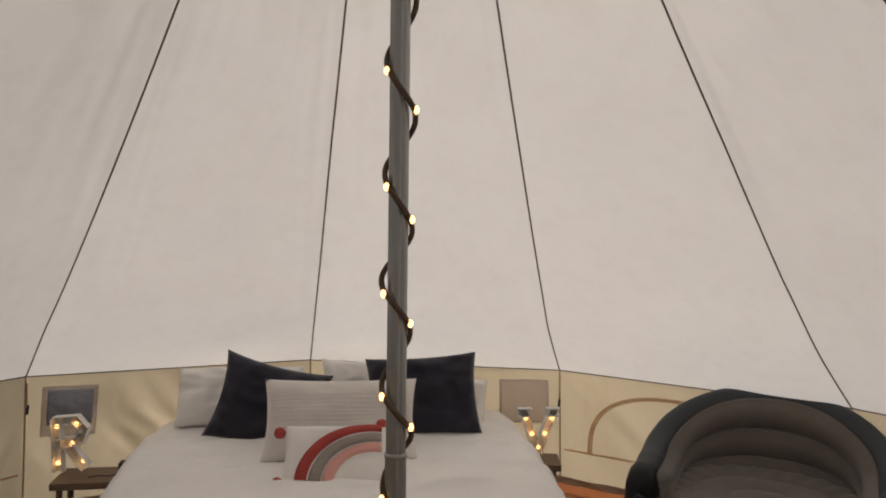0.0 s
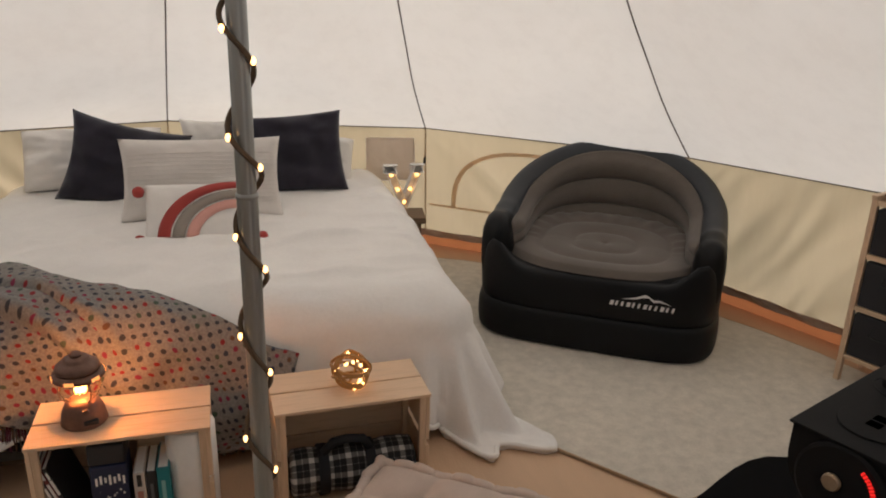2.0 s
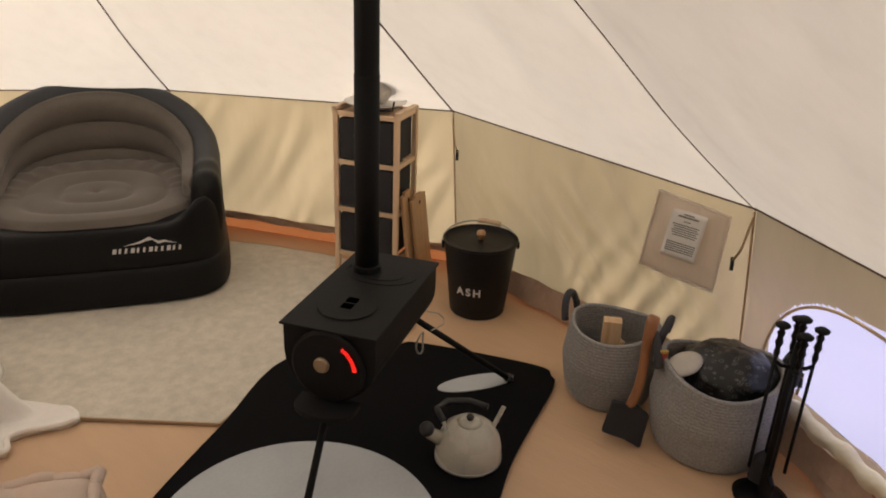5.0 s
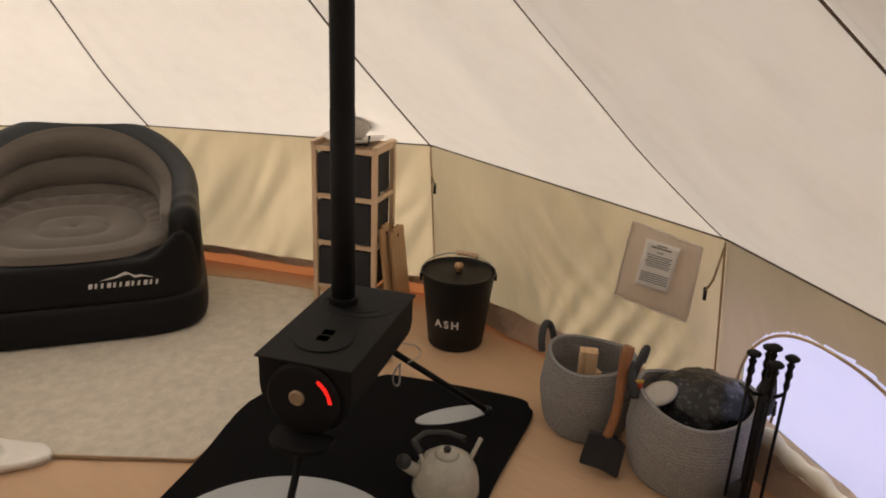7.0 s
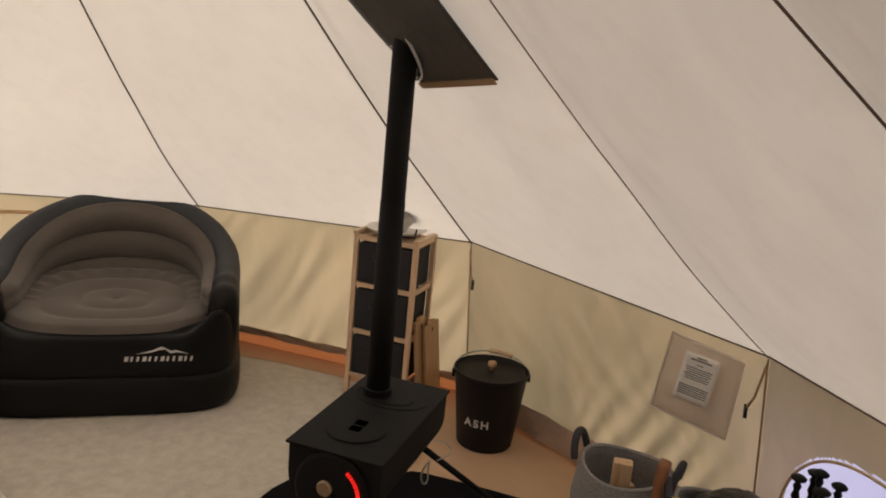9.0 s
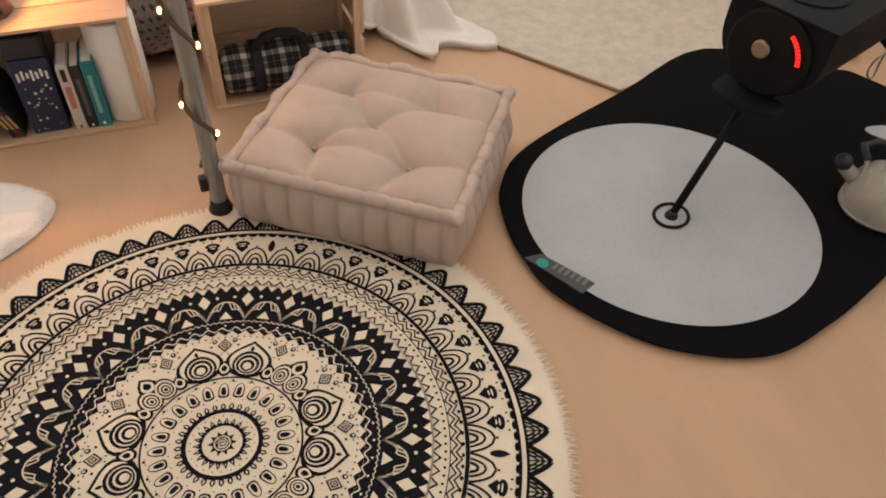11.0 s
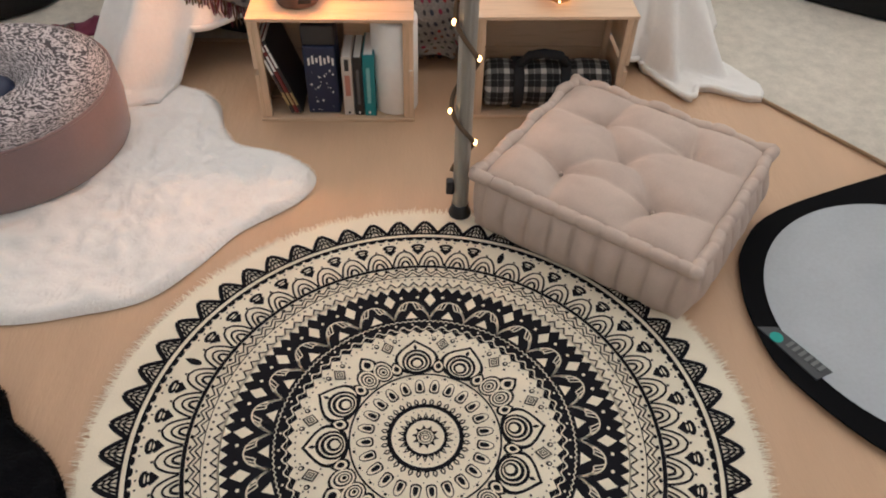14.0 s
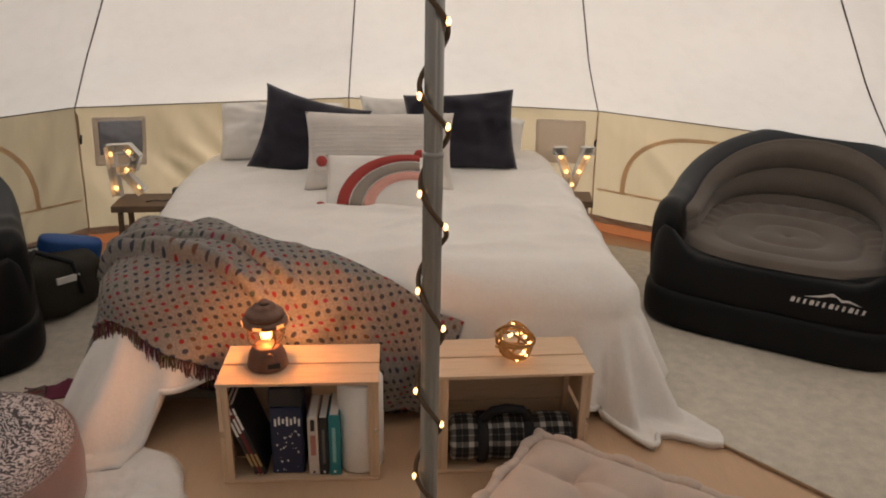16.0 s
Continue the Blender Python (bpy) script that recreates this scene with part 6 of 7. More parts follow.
# ---- ash bucket ----
BUCKET = surface("black_bucket_paint", (0.006, 0.006, 0.007), 0.5, 0.0, coarse=6, fine=90, vary=0.25, bump=0.1, spec=0.3)
bk = thing("ash_bucket", pose(2.475, 0.118, 0.001), "black metal ash bucket with lid, wooden knob and white word", "bucket")
part("pail", lathed([(0, 0), (0.112, 0), (0.116, 0.006), (0.150, 0.315), (0.155, 0.318), (0.155, 0.326), (0.149, 0.327), (0.145, 0.315), (0.110, 0.02), (0, 0.016)], 56), BUCKET, bk, smooth=False)
lid = part("lid", lathed([(0.143, 0.322), (0.140, 0.316), (0.110, 0.312), (0.060, 0.316), (0, 0.318)], 56), BUCKET, bk, "recessed black lid", smooth=True)
part("knob", lathed([(0, 0.317), (0.010, 0.317), (0.011, 0.332), (0.018, 0.338), (0.019, 0.350), (0.014, 0.356), (0, 0.357)], 24), ACACIA, lid, "turned wooden knob", smooth=True)
ear = radians(42)
ea, eb = Vector((math.cos(ear + math.pi / 2), math.sin(ear + math.pi / 2), 0)), Vector((math.cos(ear), math.sin(ear), 0))
bail = [ea * 0.156 * math.cos(math.pi * i / 20) + eb * (0.145 * math.sin(math.pi * i / 20)) + Vector((0, 0, 0.312 + 0.035 * math.sin(math.pi * i / 20))) for i in range(21)]
hd = part("bail", tubed(bail, 0.003, 6), STEEL, bk, "thin wire bail", smooth=True)
part("grip", tubed([p + Vector((0, 0, 0.001)) for p in bail[10:15]], 0.011, 12), PINE, hd, "pale wooden grip", smooth=True)
for s in (1, -1):
    part("ear", boxed(-0.012, 0.012, -0.006, 0.006, -0.018, 0.012, 0.003, m=Matrix.Translation(ea * 0.155 * s + Vector((0, 0, 0.300))) @ pose(0, 0, 0, 0, 0, math.degrees(ear))), BUCKET, bk)
face = math.atan2(-1.57 - 0.118, 0.14 - 2.475)
for i, ch in enumerate("ASH"):
    a = face - 0.58 + 0.275 * i
    z = 0.130
    r = 0.1165 + (z - 0.006) / 0.309 * 0.034 + 0.0012
    writing(ch, 0.047, 0.0006, Matrix.Translation((r * math.cos(a), r * math.sin(a), z)) @ pose(0, 0, 0, 90 + 6, 0, math.degrees(a) + 90), LOGO, bk, bold=0.0012)

# ---- rope baskets ----
JUTE = surface("grey_cotton_rope", (0.33, 0.325, 0.32), 0.95, coarse=150, fine=190, vary=0.22, bump=0.9, bump_dist=0.004)
DARKROPE = surface("dark_grey_rope", (0.055, 0.055, 0.06), 0.95, fine=190, bump=0.9, bump_dist=0.004)


def basket(x, y, r0, r1, h, label, ears, dip):
    bs = thing("rope_basket", pose(x, y, 0.001), label, "basket", "rope baskets")
    n = int(h / 0.0115)
    for i in range(n):
        k = i / (n - 1)
        r = r0 + (r1 - r0) * min(1.0, k * 1.9) ** 0.5 - 0.016 * max(0, k - 0.55) / 0.45
        part("coil", tubed([(r * math.cos(a) * (1 + 0.03 * math.cos(2 * a + 1) * k), r * math.sin(a), 0.006 + i * 0.0115 + dip * k ** 3 * math.cos(2 * (a - ears))) for a in (TAU * j / 56 for j in range(56))], 0.0082, 6, True), JUTE, bs, smooth=True)
    part("bottom", lathed([(0, 0.0), (r0, 0.0), (r0, 0.008), (0, 0.008)], 40), JUTE, bs)
    for s in (0, math.pi):
        a0 = ears + s
        p = Vector((r1 * math.cos(a0), r1 * math.sin(a0), h + dip))
        tan = Vector((-math.sin(a0), math.cos(a0), 0))
        out = Vector((math.cos(a0), math.sin(a0), 0))
        part("loop_grip", tubed([p + tan * 0.058 * math.cos(b2) + Vector((0, 0, -0.03 + 0.075 * math.sin(b2))) + out * 0.016 * math.sin(b2) for b2 in (math.pi * j / 14 for j in range(15))], 0.0125, 10), DARKROPE, bs, "dark wrapped rope loop", smooth=True)
    return bs


basket(2.285, -0.605, 0.125, 0.160, 0.285, "grey coiled rope basket holding firewood", radians(100), 0.012)
basket(2.250, -0.985, 0.155, 0.192, 0.290, "large grey coiled rope basket holding dark bundles", radians(118), 0.022)
SPLIT = wood("split_firewood", (0.72, 0.50, 0.30), (0.50, 0.30, 0.15), 0.8, 4.0, (10, 10, 1))
rnd = random.Random(6)
for i in range(7):
    dx, dy = rnd.uniform(-0.07, 0.07), rnd.uniform(-0.07, 0.07)
    lg = new("firewood_log", mesh_of("firewood_log", boxed(-0.022, 0.022, -0.028, 0.028, 0, rnd.uniform(0.12, 0.19), 0.004), SPLIT))
    lg.matrix_basis = pose(2.285 + dx, -0.605 + dy, 0.012, dy * 90, -dx * 90, rnd.uniform(0, 180))
    tagged(lg, "split pale firewood log standing in the basket", "firewood", "firewood logs")
lg = new("firewood_log", mesh_of("firewood_log", boxed(-0.02, 0.02, -0.03, 0.03, 0, 0.305, 0.003), SPLIT))
lg.matrix_basis = pose(2.245, -0.610, 0.012, 0, -3, 30)
tagged(lg, "split pale firewood log standing in the basket", "firewood", "firewood logs")
m, t, b = nodes_of("printed_black_bag")
vo = t.nodes.new("ShaderNodeTexVoronoi")
vo.inputs["Scale"].default_value = 15
r1 = ramp_node(t, vo.outputs["Distance"], [(0.10, (0.008, 0.008, 0.009)), (0.24, (0.009, 0.009, 0.01)), (0.30, (0.16, 0.16, 0.15)), (0.36, (0.009, 0.009, 0.010))])
t.links.new(r1.outputs["Color"], b.inputs["Base Color"])
b.inputs["Roughness"].default_value = 0.4
BAG = m
bm = bmesh.new()
bmesh.ops.create_uvsphere(bm, u_segments=40, v_segments=24, radius=1.0)
for v in bm.verts:
    q = v.co.copy()
    v.co = Vector((q.x * 0.145, q.y * 0.145, q.z * 0.085)) * (1 + 0.13 * fbm(q.x * 2.5, q.y * 2.5, q.z * 2.5))
tagged(part("kindling_bag", bm, BAG, smooth=True, m=pose(2.280, -1.000, 0.255)), "black printed plastic bag bulging from the basket", "bag")
bm = bmesh.new()
bmesh.ops.create_uvsphere(bm, u_segments=24, v_segments=12, radius=1.0, matrix=Matrix.Diagonal((0.058, 0.040, 0.012, 1)))
tagged(part("metal_scoop", bm, surface("pale_tin", (0.50, 0.47, 0.42), 0.4, 0.4), smooth=True, m=pose(2.145, -0.905, 0.305, 25, -22, -40)), "pale metal scoop lying on the bag", "scoop")
bm = bmesh.new()
box(bm, -0.014, 0.014, -0.004, 0.004, -0.03, 0.03, 0.002)
mb = thing("match_box", pose(2.130, -0.838, 0.300, 20, 0, -50), "small red and yellow match box in the basket", "match box")
part("sleeve", bm, tint("match_red", (0.50, 0.06, 0.03)), mb)
part("tray", boxed(-0.0125, 0.0125, -0.003, 0.003, 0.03, 0.042, 0.001), tint("match_yellow", (0.6, 0.42, 0.10)), mb)

# ---- axe ----
HICK = wood("hickory", (0.30, 0.13, 0.055), (0.16, 0.06, 0.025), 0.45, 5.0, (10, 10, 1))
axe = thing("axe", pose(0, 0, 0), "hand axe with reddish wooden handle and covered head, leaning on baskets", "axe")
A, B = Vector((2.060, -0.775, 0.085)), Vector((2.150, -0.800, 0.425))
side = Vector((0.45, -0.9, 0))
pts = [A.lerp(B, i / 16) + side * (0.012 * math.sin(i / 16 * math.pi * 1.6)) for i in range(17)]
bm = bmesh.new()
rings = tube(bm, pts, [0.017, 0.017, 0.0165, 0.016, 0.0155, 0.015, 0.015, 0.015, 0.015, 0.015, 0.015, 0.0155, 0.016, 0.017, 0.019, 0.021, 0.017], 12)
part("handle", bm, HICK, axe, smooth=True)
bm = bmesh.new()
w = Vector((0.40, -0.917, 0))
d = (B - A).normalized()
prof = [(-0.050, 0.055), (0.030, 0.052), (0.072, 0.030), (0.078, -0.085), (0.020, -0.060), (-0.052, -0.050)]
nrm = w.cross(d).normalized()
f1 = [bm.verts.new(A + w * a + d * c + nrm * (0.019 - 0.010 * (a > 0.05))) for a, c in prof]
f2 = [bm.verts.new(A + w * a + d * c - nrm * (0.019 - 0.010 * (a > 0.05))) for a, c in prof]
bm.faces.new(f1)
bm.faces.new(f2[::-1])
for i in range(6):
    bm.faces.new((f1[i], f2[i], f2[(i + 1) % 6], f1[(i + 1) % 6]))
bmesh.ops.recalc_face_normals(bm, faces=bm.faces)
bmesh.ops.bevel(bm, geom=list(bm.edges), offset=0.004, segments=2, affect="EDGES")
part("head_cover", bm, FELT, axe, "black leather head cover")

# ---- fireside tools ----
CAST = surface("cast_iron", (0.006, 0.006, 0.007), 0.5, 0.2, fine=90, vary=0.3, bump=0.2, spec=0.25)
fs = thing("fireside_tools", pose(2.100, -1.205, 0.001, 0, 0, 25), "black wrought iron fireside tool set on a stand", "fire tools")
part("stand_base", lathed([(0, 0), (0.075, 0), (0.078, 0.008), (0.05, 0.018), (0.018, 0.024), (0, 0.024)], 32), CAST, fs, smooth=True)
part("post", tubed([(0, 0, 0.02), (0, 0, 0.50)], 0.010, 10), CAST, fs, smooth=True)
part("arm", tubed([(-0.053, 0, 0.455), (-0.03, 0, 0.442), (0.03, 0, 0.442), (0.053, 0, 0.455)], 0.006, 8), CAST, fs, smooth=True)
part("arm", tubed([(0, -0.05, 0.455), (0, -0.03, 0.442), (0, 0.03, 0.442), (0, 0.05, 0.455)], 0.006, 8), CAST, fs, smooth=True)
GRIP = [(0, 0), (0.006, 0), (0.009, 0.015), (0.006, 0.03), (0.011, 0.045), (0.007, 0.062), (0.011, 0.075), (0.006, 0.085), (0.018, 0.092), (0.020, 0.098), (0.012, 0.104), (0, 0.106)]
part("finial", lathed(GRIP, 18, m=Matrix.Translation((0, 0, 0.49))), CAST, fs, smooth=True)
for nm, x, y in (("shovel", -0.050, 0.0), ("brush", 0.050, 0.0), ("poker", 0.0, -0.048), ("tongs", 0.0, 0.048)):
    tl = part(nm, tubed([(x, y, 0.10), (x, y, 0.47)], 0.005, 8), CAST, fs, smooth=True)
    part("grip", lathed(GRIP, 16, m=Matrix.Translation((x, y, 0.465))), CAST, tl, smooth=True)
    if nm == "shovel":
        part("blade", boxed(x - 0.045, x + 0.045, y - 0.008, y + 0.008, 0.02, 0.12, 0.007), CAST, tl)
    elif nm == "brush":
        part("bristles", lathed([(0, 0.03), (0.034, 0.03), (0.028, 0.10), (0.010, 0.125), (0, 0.125)], 20, m=Matrix.Translation((x, y, 0))), FELT, tl)

# ---- bedside stools and lit letters ----


def stool(x, y, z, w, d, rz, label):
    s = thing("bedside_stool", pose(x, y, 0.0125, 0, 0, rz), label, "stool", "bedside stools")
    part("seat", boxed(-w / 2, w / 2, -d / 2, d / 2, z - 0.045, z - 0.0125, 0.004), OLDWOOD, s)
    for a in (-1, 1):
        for c in (-1, 1):
            part("leg", tubed([(a * (w / 2 - 0.035), c * (d / 2 - 0.03), z - 0.045), (a * (w / 2 - 0.02), c * (d / 2 - 0.02), 0.0)], 0.014, 8), OLDWOOD, s)
    return s


stool(-1.29, 2.09, 0.372, 0.34, 0.22, 4, "dark wooden stool beside the bed, under a lit letter")
stool(0.845, 2.36, 0.325, 0.15, 0.20, -8, "dark wooden stool beside the bed, under a lit letter")


def letter(m, strokes, bulbs, label):
    """A lit letter: a box outline along strokes of (x, z), with bulbs."""
    lt = thing("light_letter", m, label, "letter light", "lit letters")
    for pts in strokes:
        for a, b2 in zip(pts, pts[1:]):
            a, b2 = Vector((a[0], 0, a[1])), Vector((b2[0], 0, b2[1]))
            d = (b2 - a).normalized()
            n = Vector((-d.z, 0, d.x)) * 0.020
            bm = bmesh.new()
            vs = [bm.verts.new(q + Vector((0, yy, 0))) for yy in (0.018, 0.022) for q in (a + n - d * 0.01, b2 + n + d * 0.01, b2 - n + d * 0.01, a - n - d * 0.01)]
            bm.faces.new(vs[:4])
            bm.faces.new(vs[4:][::-1])
            for i in range(4):
                bm.faces.new((vs[i], vs[(i + 1) % 4], vs[4 + (i + 1) % 4], vs[4 + i]))
            bmesh.ops.recalc_face_normals(bm, faces=bm.faces)
            part("back_plate", bm, WHITE_PAINT, lt)
            for s in (1, -1):
                bm = bmesh.new()
                p, q = a + n * s - d * 0.008, b2 + n * s + d * 0.008
                vs = [bm.verts.new(v) for v in (p + Vector((0, -0.022, 0)), q + Vector((0, -0.022, 0)), q + Vector((0, 0.022, 0)), p + Vector((0, 0.022, 0)))]
                bm.faces.new(vs)
                thicken(part("side_wall", bm, WHITE_PAINT, lt), 0.003)
    for x, z in bulbs:
        bm = bmesh.new()
        bmesh.ops.create_uvsphere(bm, u_segments=14, v_segments=10, radius=0.0105, matrix=Matrix.Translation((x, -0.006, z)))
        part("bulb", bm, LETTERBULB, lt, smooth=True)
    return lt


letter(pose(-1.405, 2.07, 0.400, 0, 0, -2), [[(-0.045, 0.0), (-0.055, 0.225)], [(-0.055, 0.225), (0.035, 0.232), (0.070, 0.190), (0.050, 0.135), (-0.045, 0.118)], [(0.0, 0.118), (0.075, 0.02)]], [(-0.045, 0.035), (-0.05, 0.20), (0.035, 0.212), (0.015, 0.125), (0.068, 0.045)], "white letter light with five lit bulbs on a stool")
letter(pose(0.805, 2.35, 0.352, 0, 0, 2), [[(-0.075, 0.22), (0.0, 0.02)], [(0.075, 0.22), (0.0, 0.02)], [(-0.10, 0.222), (-0.045, 0.222)], [(0.045, 0.222), (0.10, 0.222)]], [(-0.068, 0.19), (-0.034, 0.11), (0.0, 0.04), (0.034, 0.11), (0.068, 0.19)], "white letter light with five lit bulbs on a stool")
spk = thing("bedside_box", pose(-1.165, 2.10, 0.373, 0, 0, 5), "small black box on the bedside stool", "box")
part("case", boxed(-0.03, 0.03, -0.025, 0.025, 0, 0.055, 0.006), BLACK_PLASTIC, spk)
part("cable", tubed([(-0.03, -0.02, 0.004), (-0.07, -0.045, 0.004), (-0.11, -0.03, 0.004), (-0.15, -0.05, 0.004)], 0.003, 5), BLACK_PLASTIC, spk)

# ---- wall pockets, tapes and window ----
POCKET = canvas("pocket_net", (0.86, 0.80, 0.75), (0.98, 0.92, 0.87), 0.52, 0.35, 14, (1, 1, 1))
BLUEGREY = surface("blue_grey_cloth", (0.27, 0.275, 0.31), 0.9, bump=0.3)


def pocket(k, corners, label, filled=False):
    pk = thing("wall_pocket", pose(0, 0, 0), label, "wall pocket", "wall pockets")

    def at(u, v, out):
        (u0, z0), (u1, z1), (u2, z2), (u3, z3) = corners
        uu = (u0 + (u1 - u0) * u) * (1 - v) + (u3 + (u2 - u3) * u) * v
        zz = (z0 + (z1 - z0) * u) * (1 - v) + (z3 + (z2 - z3) * u) * v
        return wall_at(k, uu, zz, out)
    bm = bmesh.new()
    sheet_grid(bm, lambda u, v: at(u, v, -0.030 - 0.016 * math.sin(math.pi * u) * math.sin(math.pi * v) + 0.006 * fbm(u * 3, v * 3, k)), 18, 18)
    thicken(part("net", bm, POCKET, pk, smooth=True), 0.002)
    line = [at(i / 8, 0, -0.034) for i in range(9)] + [at(1, i / 8, -0.034) for i in range(1, 9)] + [at(1 - i / 8, 1, -0.034) for i in range(1, 9)] + [at(0, 1 - i / 8, -0.034) for i in range(1, 8)]
    part("binding", tubed(line, 0.004, 6, True), POCKET, pk)
    if filled:
        bm = bmesh.new()
        sheet_grid(bm, lambda u, v: at(0.08 + 0.84 * u, 0.05 + 0.7 * v, -0.052 - 0.025 * math.sin(math.pi * u) * math.sin(math.pi * v) + 0.008 * fbm(u * 4, v * 4, 3)), 18, 18)
        thicken(part("stuffed_cloth", bm, BLUEGREY, pk, "blue grey cloth bulging from the pocket", smooth=True), 0.004)
    return pk, at


pocket(0, [(0.05, 0.70), (0.225, 0.695), (0.215, 0.45), (0.045, 0.46)], "net wall pocket stuffed with blue grey cloth", True)
pocket(1, [(0.765, 0.685), (0.955, 0.69), (0.96, 0.435), (0.765, 0.425)], "empty net pocket sewn on the tent wall")
pk, at = pocket(4, [(0.762, 0.715), (0.955, 0.70), (0.925, 0.385), (0.715, 0.39)], "net wall pocket holding a printed paper sheet")
sheet = thing("notice_sheet", pose(0, 0, 0), "white printed notice sheet in the wall pocket", "paper")


def notice(u, v, out=-0.060):
    a = (0.818 + 0.095 * u) * (1 - v) + (0.788 + 0.095 * u) * v
    z = (0.675 + 0.005 * u) * (1 - v) + (0.475 + 0.006 * u) * v
    return wall_at(4, a, z, out)


bm = bmesh.new()
sheet_grid(bm, notice, 8, 10)
thicken(part("paper", bm, PAPER, sheet, smooth=True), 0.001)
GREYINK = tint("grey_ink", (0.22, 0.22, 0.22))
for v0, v1, u0, u1 in [(0.05, 0.08, 0.35, 0.65), (0.10, 0.135, 0.2, 0.8), (0.20, 0.22, 0.4, 0.6)] + [(0.28 + 0.045 * i, 0.30 + 0.045 * i, 0.12 + 0.03 * (i % 3), 0.88 - 0.04 * (i % 2)) for i in range(6)] + [(0.66 + 0.045 * i, 0.682 + 0.045 * i, 0.08, 0.92) for i in range(5)]:
    bm = bmesh.new()
    sheet_grid(bm, lambda u, v: notice(u0 + (u1 - u0) * u, v0 + (v1 - v0) * v, -0.0625), 3, 1)
    part("print_bar", bm, GREYINK, sheet)

# arched window tapes on closed panels
TAPE = canvas("pale_tape", (0.70, 0.55, 0.42), (0.98, 0.84, 0.66), 0.62, 0.2, 20, (1, 1, 1))
for k, uc, hw, zb, zt in ((2, 0.46, 0.345, 0.285, 0.67), (11, 0.53, 0.31, 0.285, 0.69)):
    tp = thing("window_tape", pose(0, 0, 0), "brown arched tape round a closed tent window", "window tape", "closed window tapes")
    bm = bmesh.new()

    def band(u, v):
        a = math.pi * u
        s = 1 - 0.055 * v
        return wall_at(k, uc - hw * s * math.copysign(abs(math.cos(a)) ** 0.8, math.cos(a)), zb + (zt - zb) * s * math.sin(a) ** 0.75, -0.028)
    sheet_grid(bm, band, 48, 1)
    thicken(part("arch", bm, TAPE, tp), 0.002)
    bm = bmesh.new()
    sheet_grid(bm, lambda u, v: wall_at(k, 0.02 + 0.96 * u, zb - 0.012 + 0.012 * v, -0.027), 30, 1)
    thicken(part("sill_tape", bm, TAPE, tp), 0.002)

win = thing("window_1", pose(0, 0, 0), "arched net tent window with its flap rolled down", "window", kind="structure")
bm = bmesh.new()
sheet_grid(bm, lambda u, v: wall_at(WINDOW_PANEL, WIN_U - WIN_W * 1.03 + 2.06 * WIN_W * u, WIN_Z - 0.01 + (arch_top(WIN_U - WIN_W + 2 * WIN_W * u) - WIN_Z + 0.02) * v, 0.012 + 0.008 * fbm(u * 4, v * 3, 2)), 60, 20)
part("pane", bm, NET, win, "pale lilac window net", smooth=True)
bm = bmesh.new()
tube(bm, [wall_at(WINDOW_PANEL, WIN_U - WIN_W * math.cos(math.pi * i / 60), arch_top(WIN_U - WIN_W * math.cos(math.pi * i / 60)), -0.004) for i in range(61)], 0.005, 8)
part("window_frame", bm, WALL, win, "sand canvas hem", smooth=True)
pts = [wall_at(WINDOW_PANEL, WIN_U - WIN_W * 1.02 + 2.04 * WIN_W * i / 40, WIN_Z - 0.02 + 0.006 * math.sin(i * 0.7), -0.035) for i in range(41)]
part("rolled_flap", tubed(pts, [0.026 + 0.004 * math.sin(i * 1.3) for i in range(41)], 12), ROLLED, win, "rolled cream canvas flap", smooth=True)

# glowing sheet added close outside the net, in place of overexposed daylight
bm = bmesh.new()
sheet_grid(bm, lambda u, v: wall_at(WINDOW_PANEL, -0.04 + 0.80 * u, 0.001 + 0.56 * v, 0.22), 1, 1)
tagged(part("backdrop", bm, BACKDROP_GLOW), "glowing lilac sheet standing in for bright daylight outside the net window", "backdrop", kind="structure")

# toggles with cords beside the seams
for k, u, z in ((0, -0.0, 0.60), (2, 0.0, 0.56), (4, 0.035, 0.58), (5, -0.03, 0.52), (5, 0.22, 0.30)):
    tg = thing("toggle", pose(0, 0, 0), "small black toggle on a canvas cord", "toggle", "wall toggles")
    q = wall_at(k, u, z, -0.05)
    part("barrel", tubed([q + Vector((0, 0, -0.022)), q + Vector((0.004, 0.004, 0.022))], 0.0065, 10), BLACK_PLASTIC, tg, smooth=True)
    top = wall_at(k, 0.003, EAVE_Z - 0.03, -0.02) if z > 0.4 else wall_at(k, u - 0.02, z - 0.06, -0.03)
    part("cord", tubed([q + Vector((0, 0, 0.015)), q.lerp(top, 0.5) + Vector((0, 0, -0.03)), top], 0.004, 6), TRIM, tg, smooth=True)

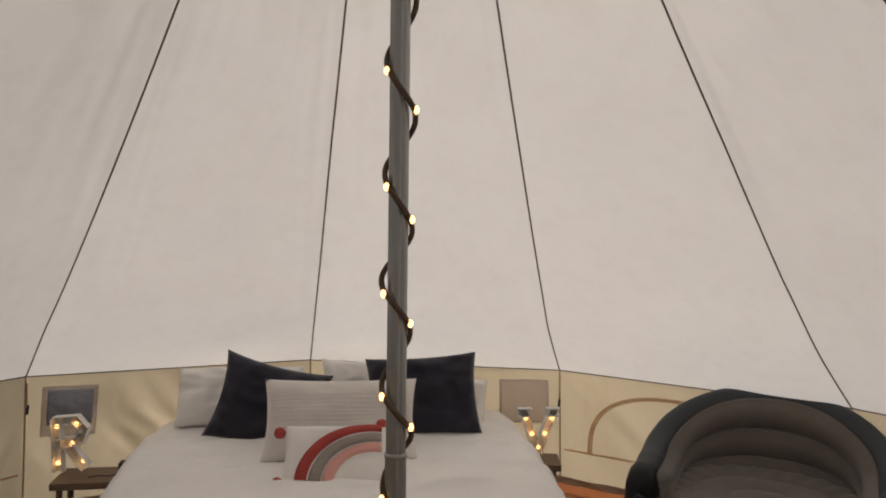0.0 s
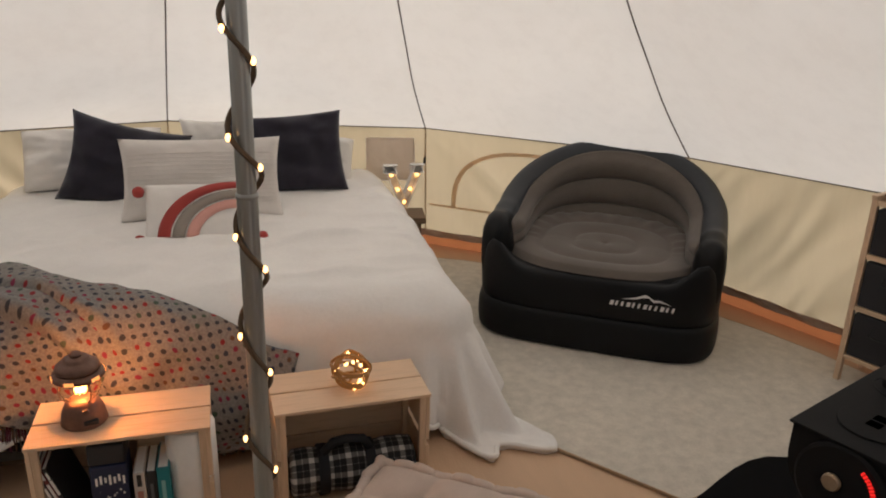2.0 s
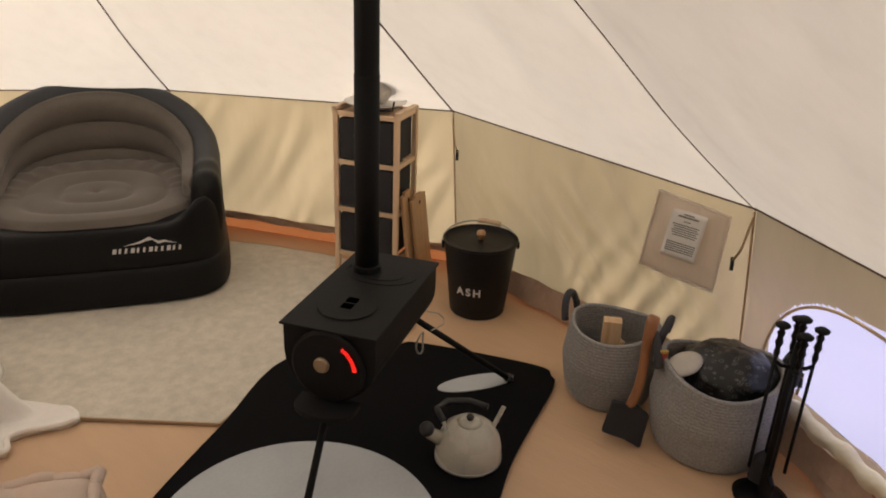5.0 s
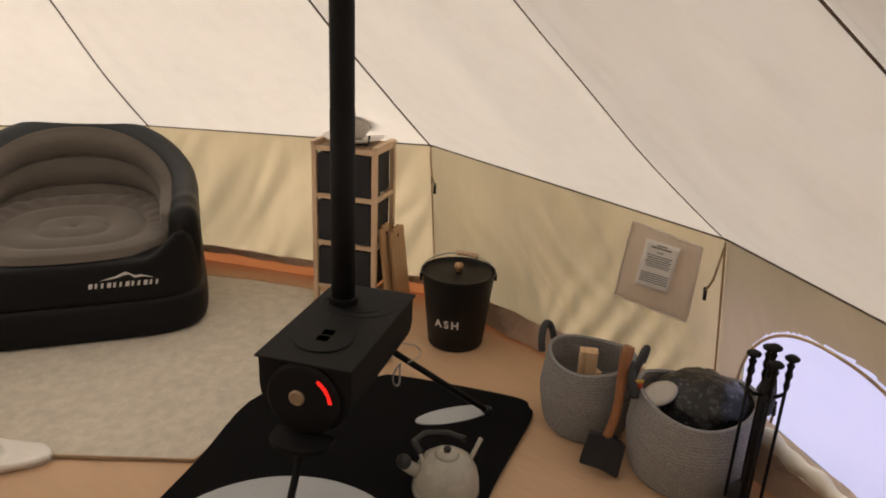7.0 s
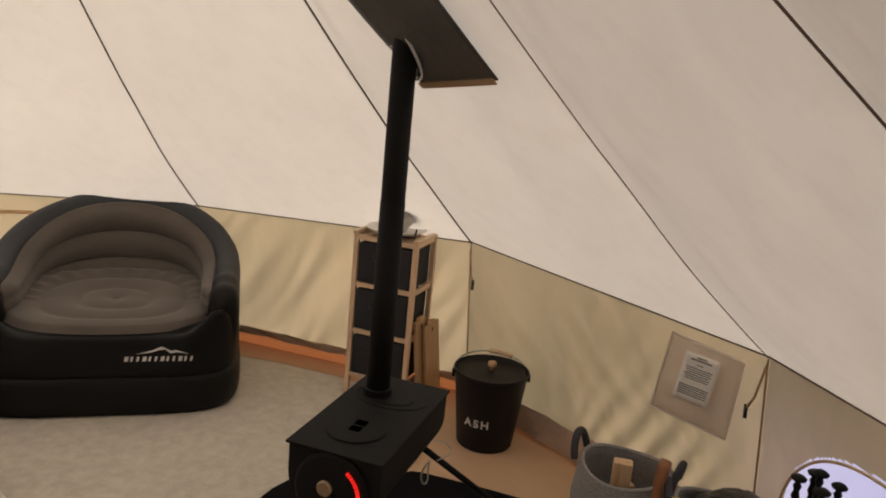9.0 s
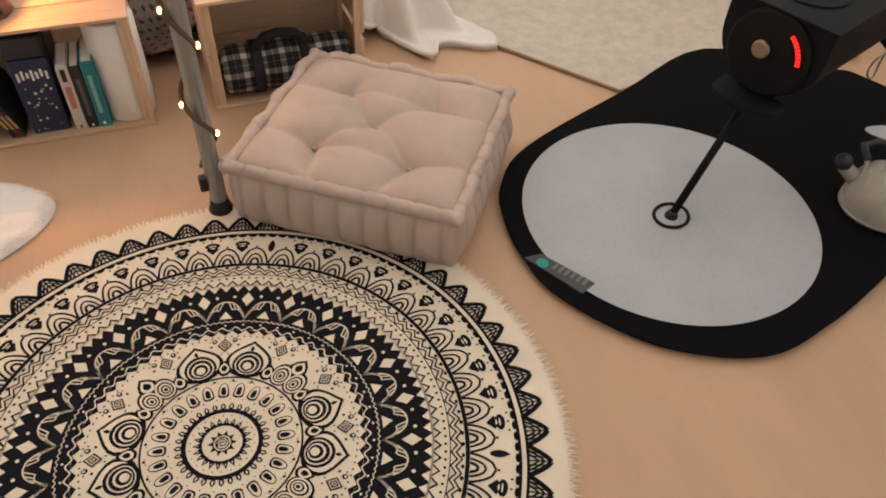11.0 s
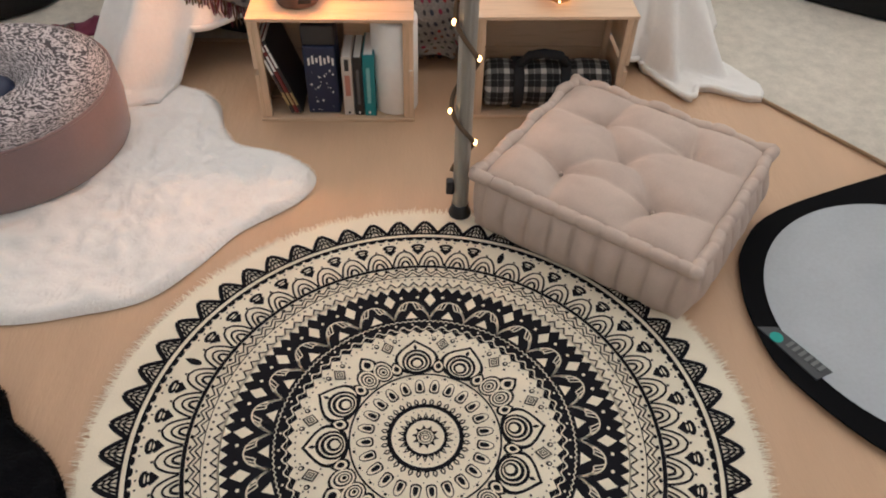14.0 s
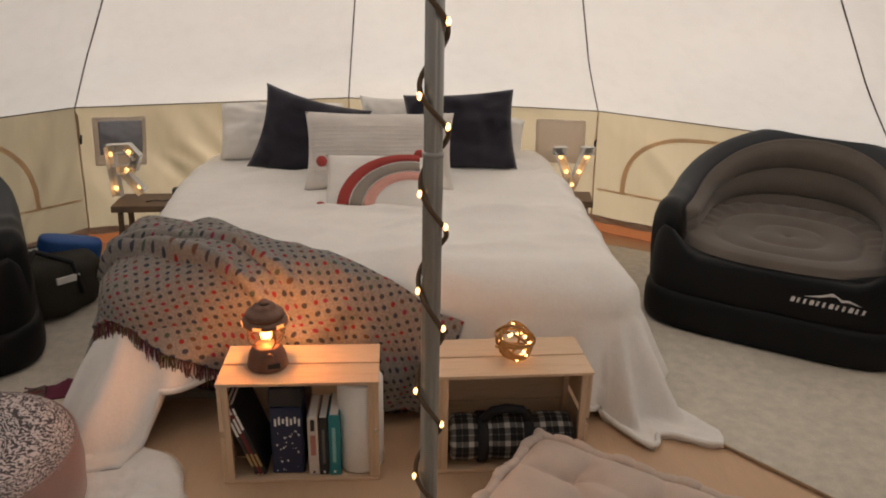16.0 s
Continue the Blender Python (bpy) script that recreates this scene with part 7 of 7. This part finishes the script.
# ---- holdall and scarf beyond the bed ----
OLIVE = surface("olive_canvas", (0.028, 0.024, 0.016), 0.85, coarse=8, fine=120, vary=0.3, bump=0.4)
BLUE = surface("blue_nylon", (0.02, 0.09, 0.32), 0.5, coarse=8, fine=80, vary=0.2, bump=0.3)
hb = thing("holdall", pose(-1.66, 1.59, 0.0125, 0, 0, 48), "dark olive holdall standing open on the carpet", "bag")
bm = bmesh.new()
slab(bm, -0.27, 0.27, -0.18, 0.18, 0.0, 0.26, 2.5, 64, 0.15, 16)
for v in bm.verts:
    v.co += Vector((0.02 * fbm(v.co.y * 6, v.co.z * 8, 1), 0.02 * fbm(v.co.x * 6, v.co.z * 8, 2), -0.06 * max(0, v.co.z - 0.15) * (1 + fbm(v.co.x * 5, v.co.y * 5, 3))))
part("body", bm, OLIVE, hb, smooth=True)
part("strap", tubed([(-0.12, -0.18, 0.10), (-0.10, -0.16, 0.24), (0.0, -0.05, 0.285), (0.10, -0.16, 0.24), (0.12, -0.18, 0.10)], 0.012, 8), AIRBED, hb, smooth=True)
part("zip", tubed([(-0.22, 0.02, 0.262), (0, 0.03, 0.268), (0.22, 0.02, 0.262)], 0.006, 6), STEEL, hb)
part("badge", boxed(0.02, 0.12, -0.178, -0.168, 0.16, 0.19, 0.003), LOGO, hb, "white badge")
bm = bmesh.new()
slab(bm, -0.13, 0.13, -0.05, 0.05, 0, 0.12, 3, 40, 0.03, 10)
tagged(part("blue_pouch", bm, BLUE, smooth=True, m=pose(-1.57, 1.72, 0.190, 8, 14, 30)), "bright blue nylon pouch on top of the holdall", "pouch")
sc = thing("tasselled_scarf", pose(-1.21, 0.93, 0.0125, 0, 0, 20), "plum and brown wool scarf end lying on the carpet", "scarf")
bm = bmesh.new()
sheet_grid(bm, lambda u, v: Vector((-0.12 + 0.22 * u, -0.05 + 0.10 * v, 0.006 + 0.03 * math.sin(math.pi * u) * math.sin(math.pi * v) * (1 + fbm(u * 4, v * 4, 6)))), 20, 12)
thicken(part("cloth", bm, FRINGES[0], sc, smooth=True), 0.006)
for i in range(16):
    y = -0.05 + 0.10 * i / 15
    part("tassel", tubed([(-0.12, y, 0.008), (-0.16, y + rnd.uniform(-0.015, 0.015), 0.006), (-0.19, y + rnd.uniform(-0.02, 0.02), 0.004)], 0.0035, 5), FRINGES[i % 3], sc)
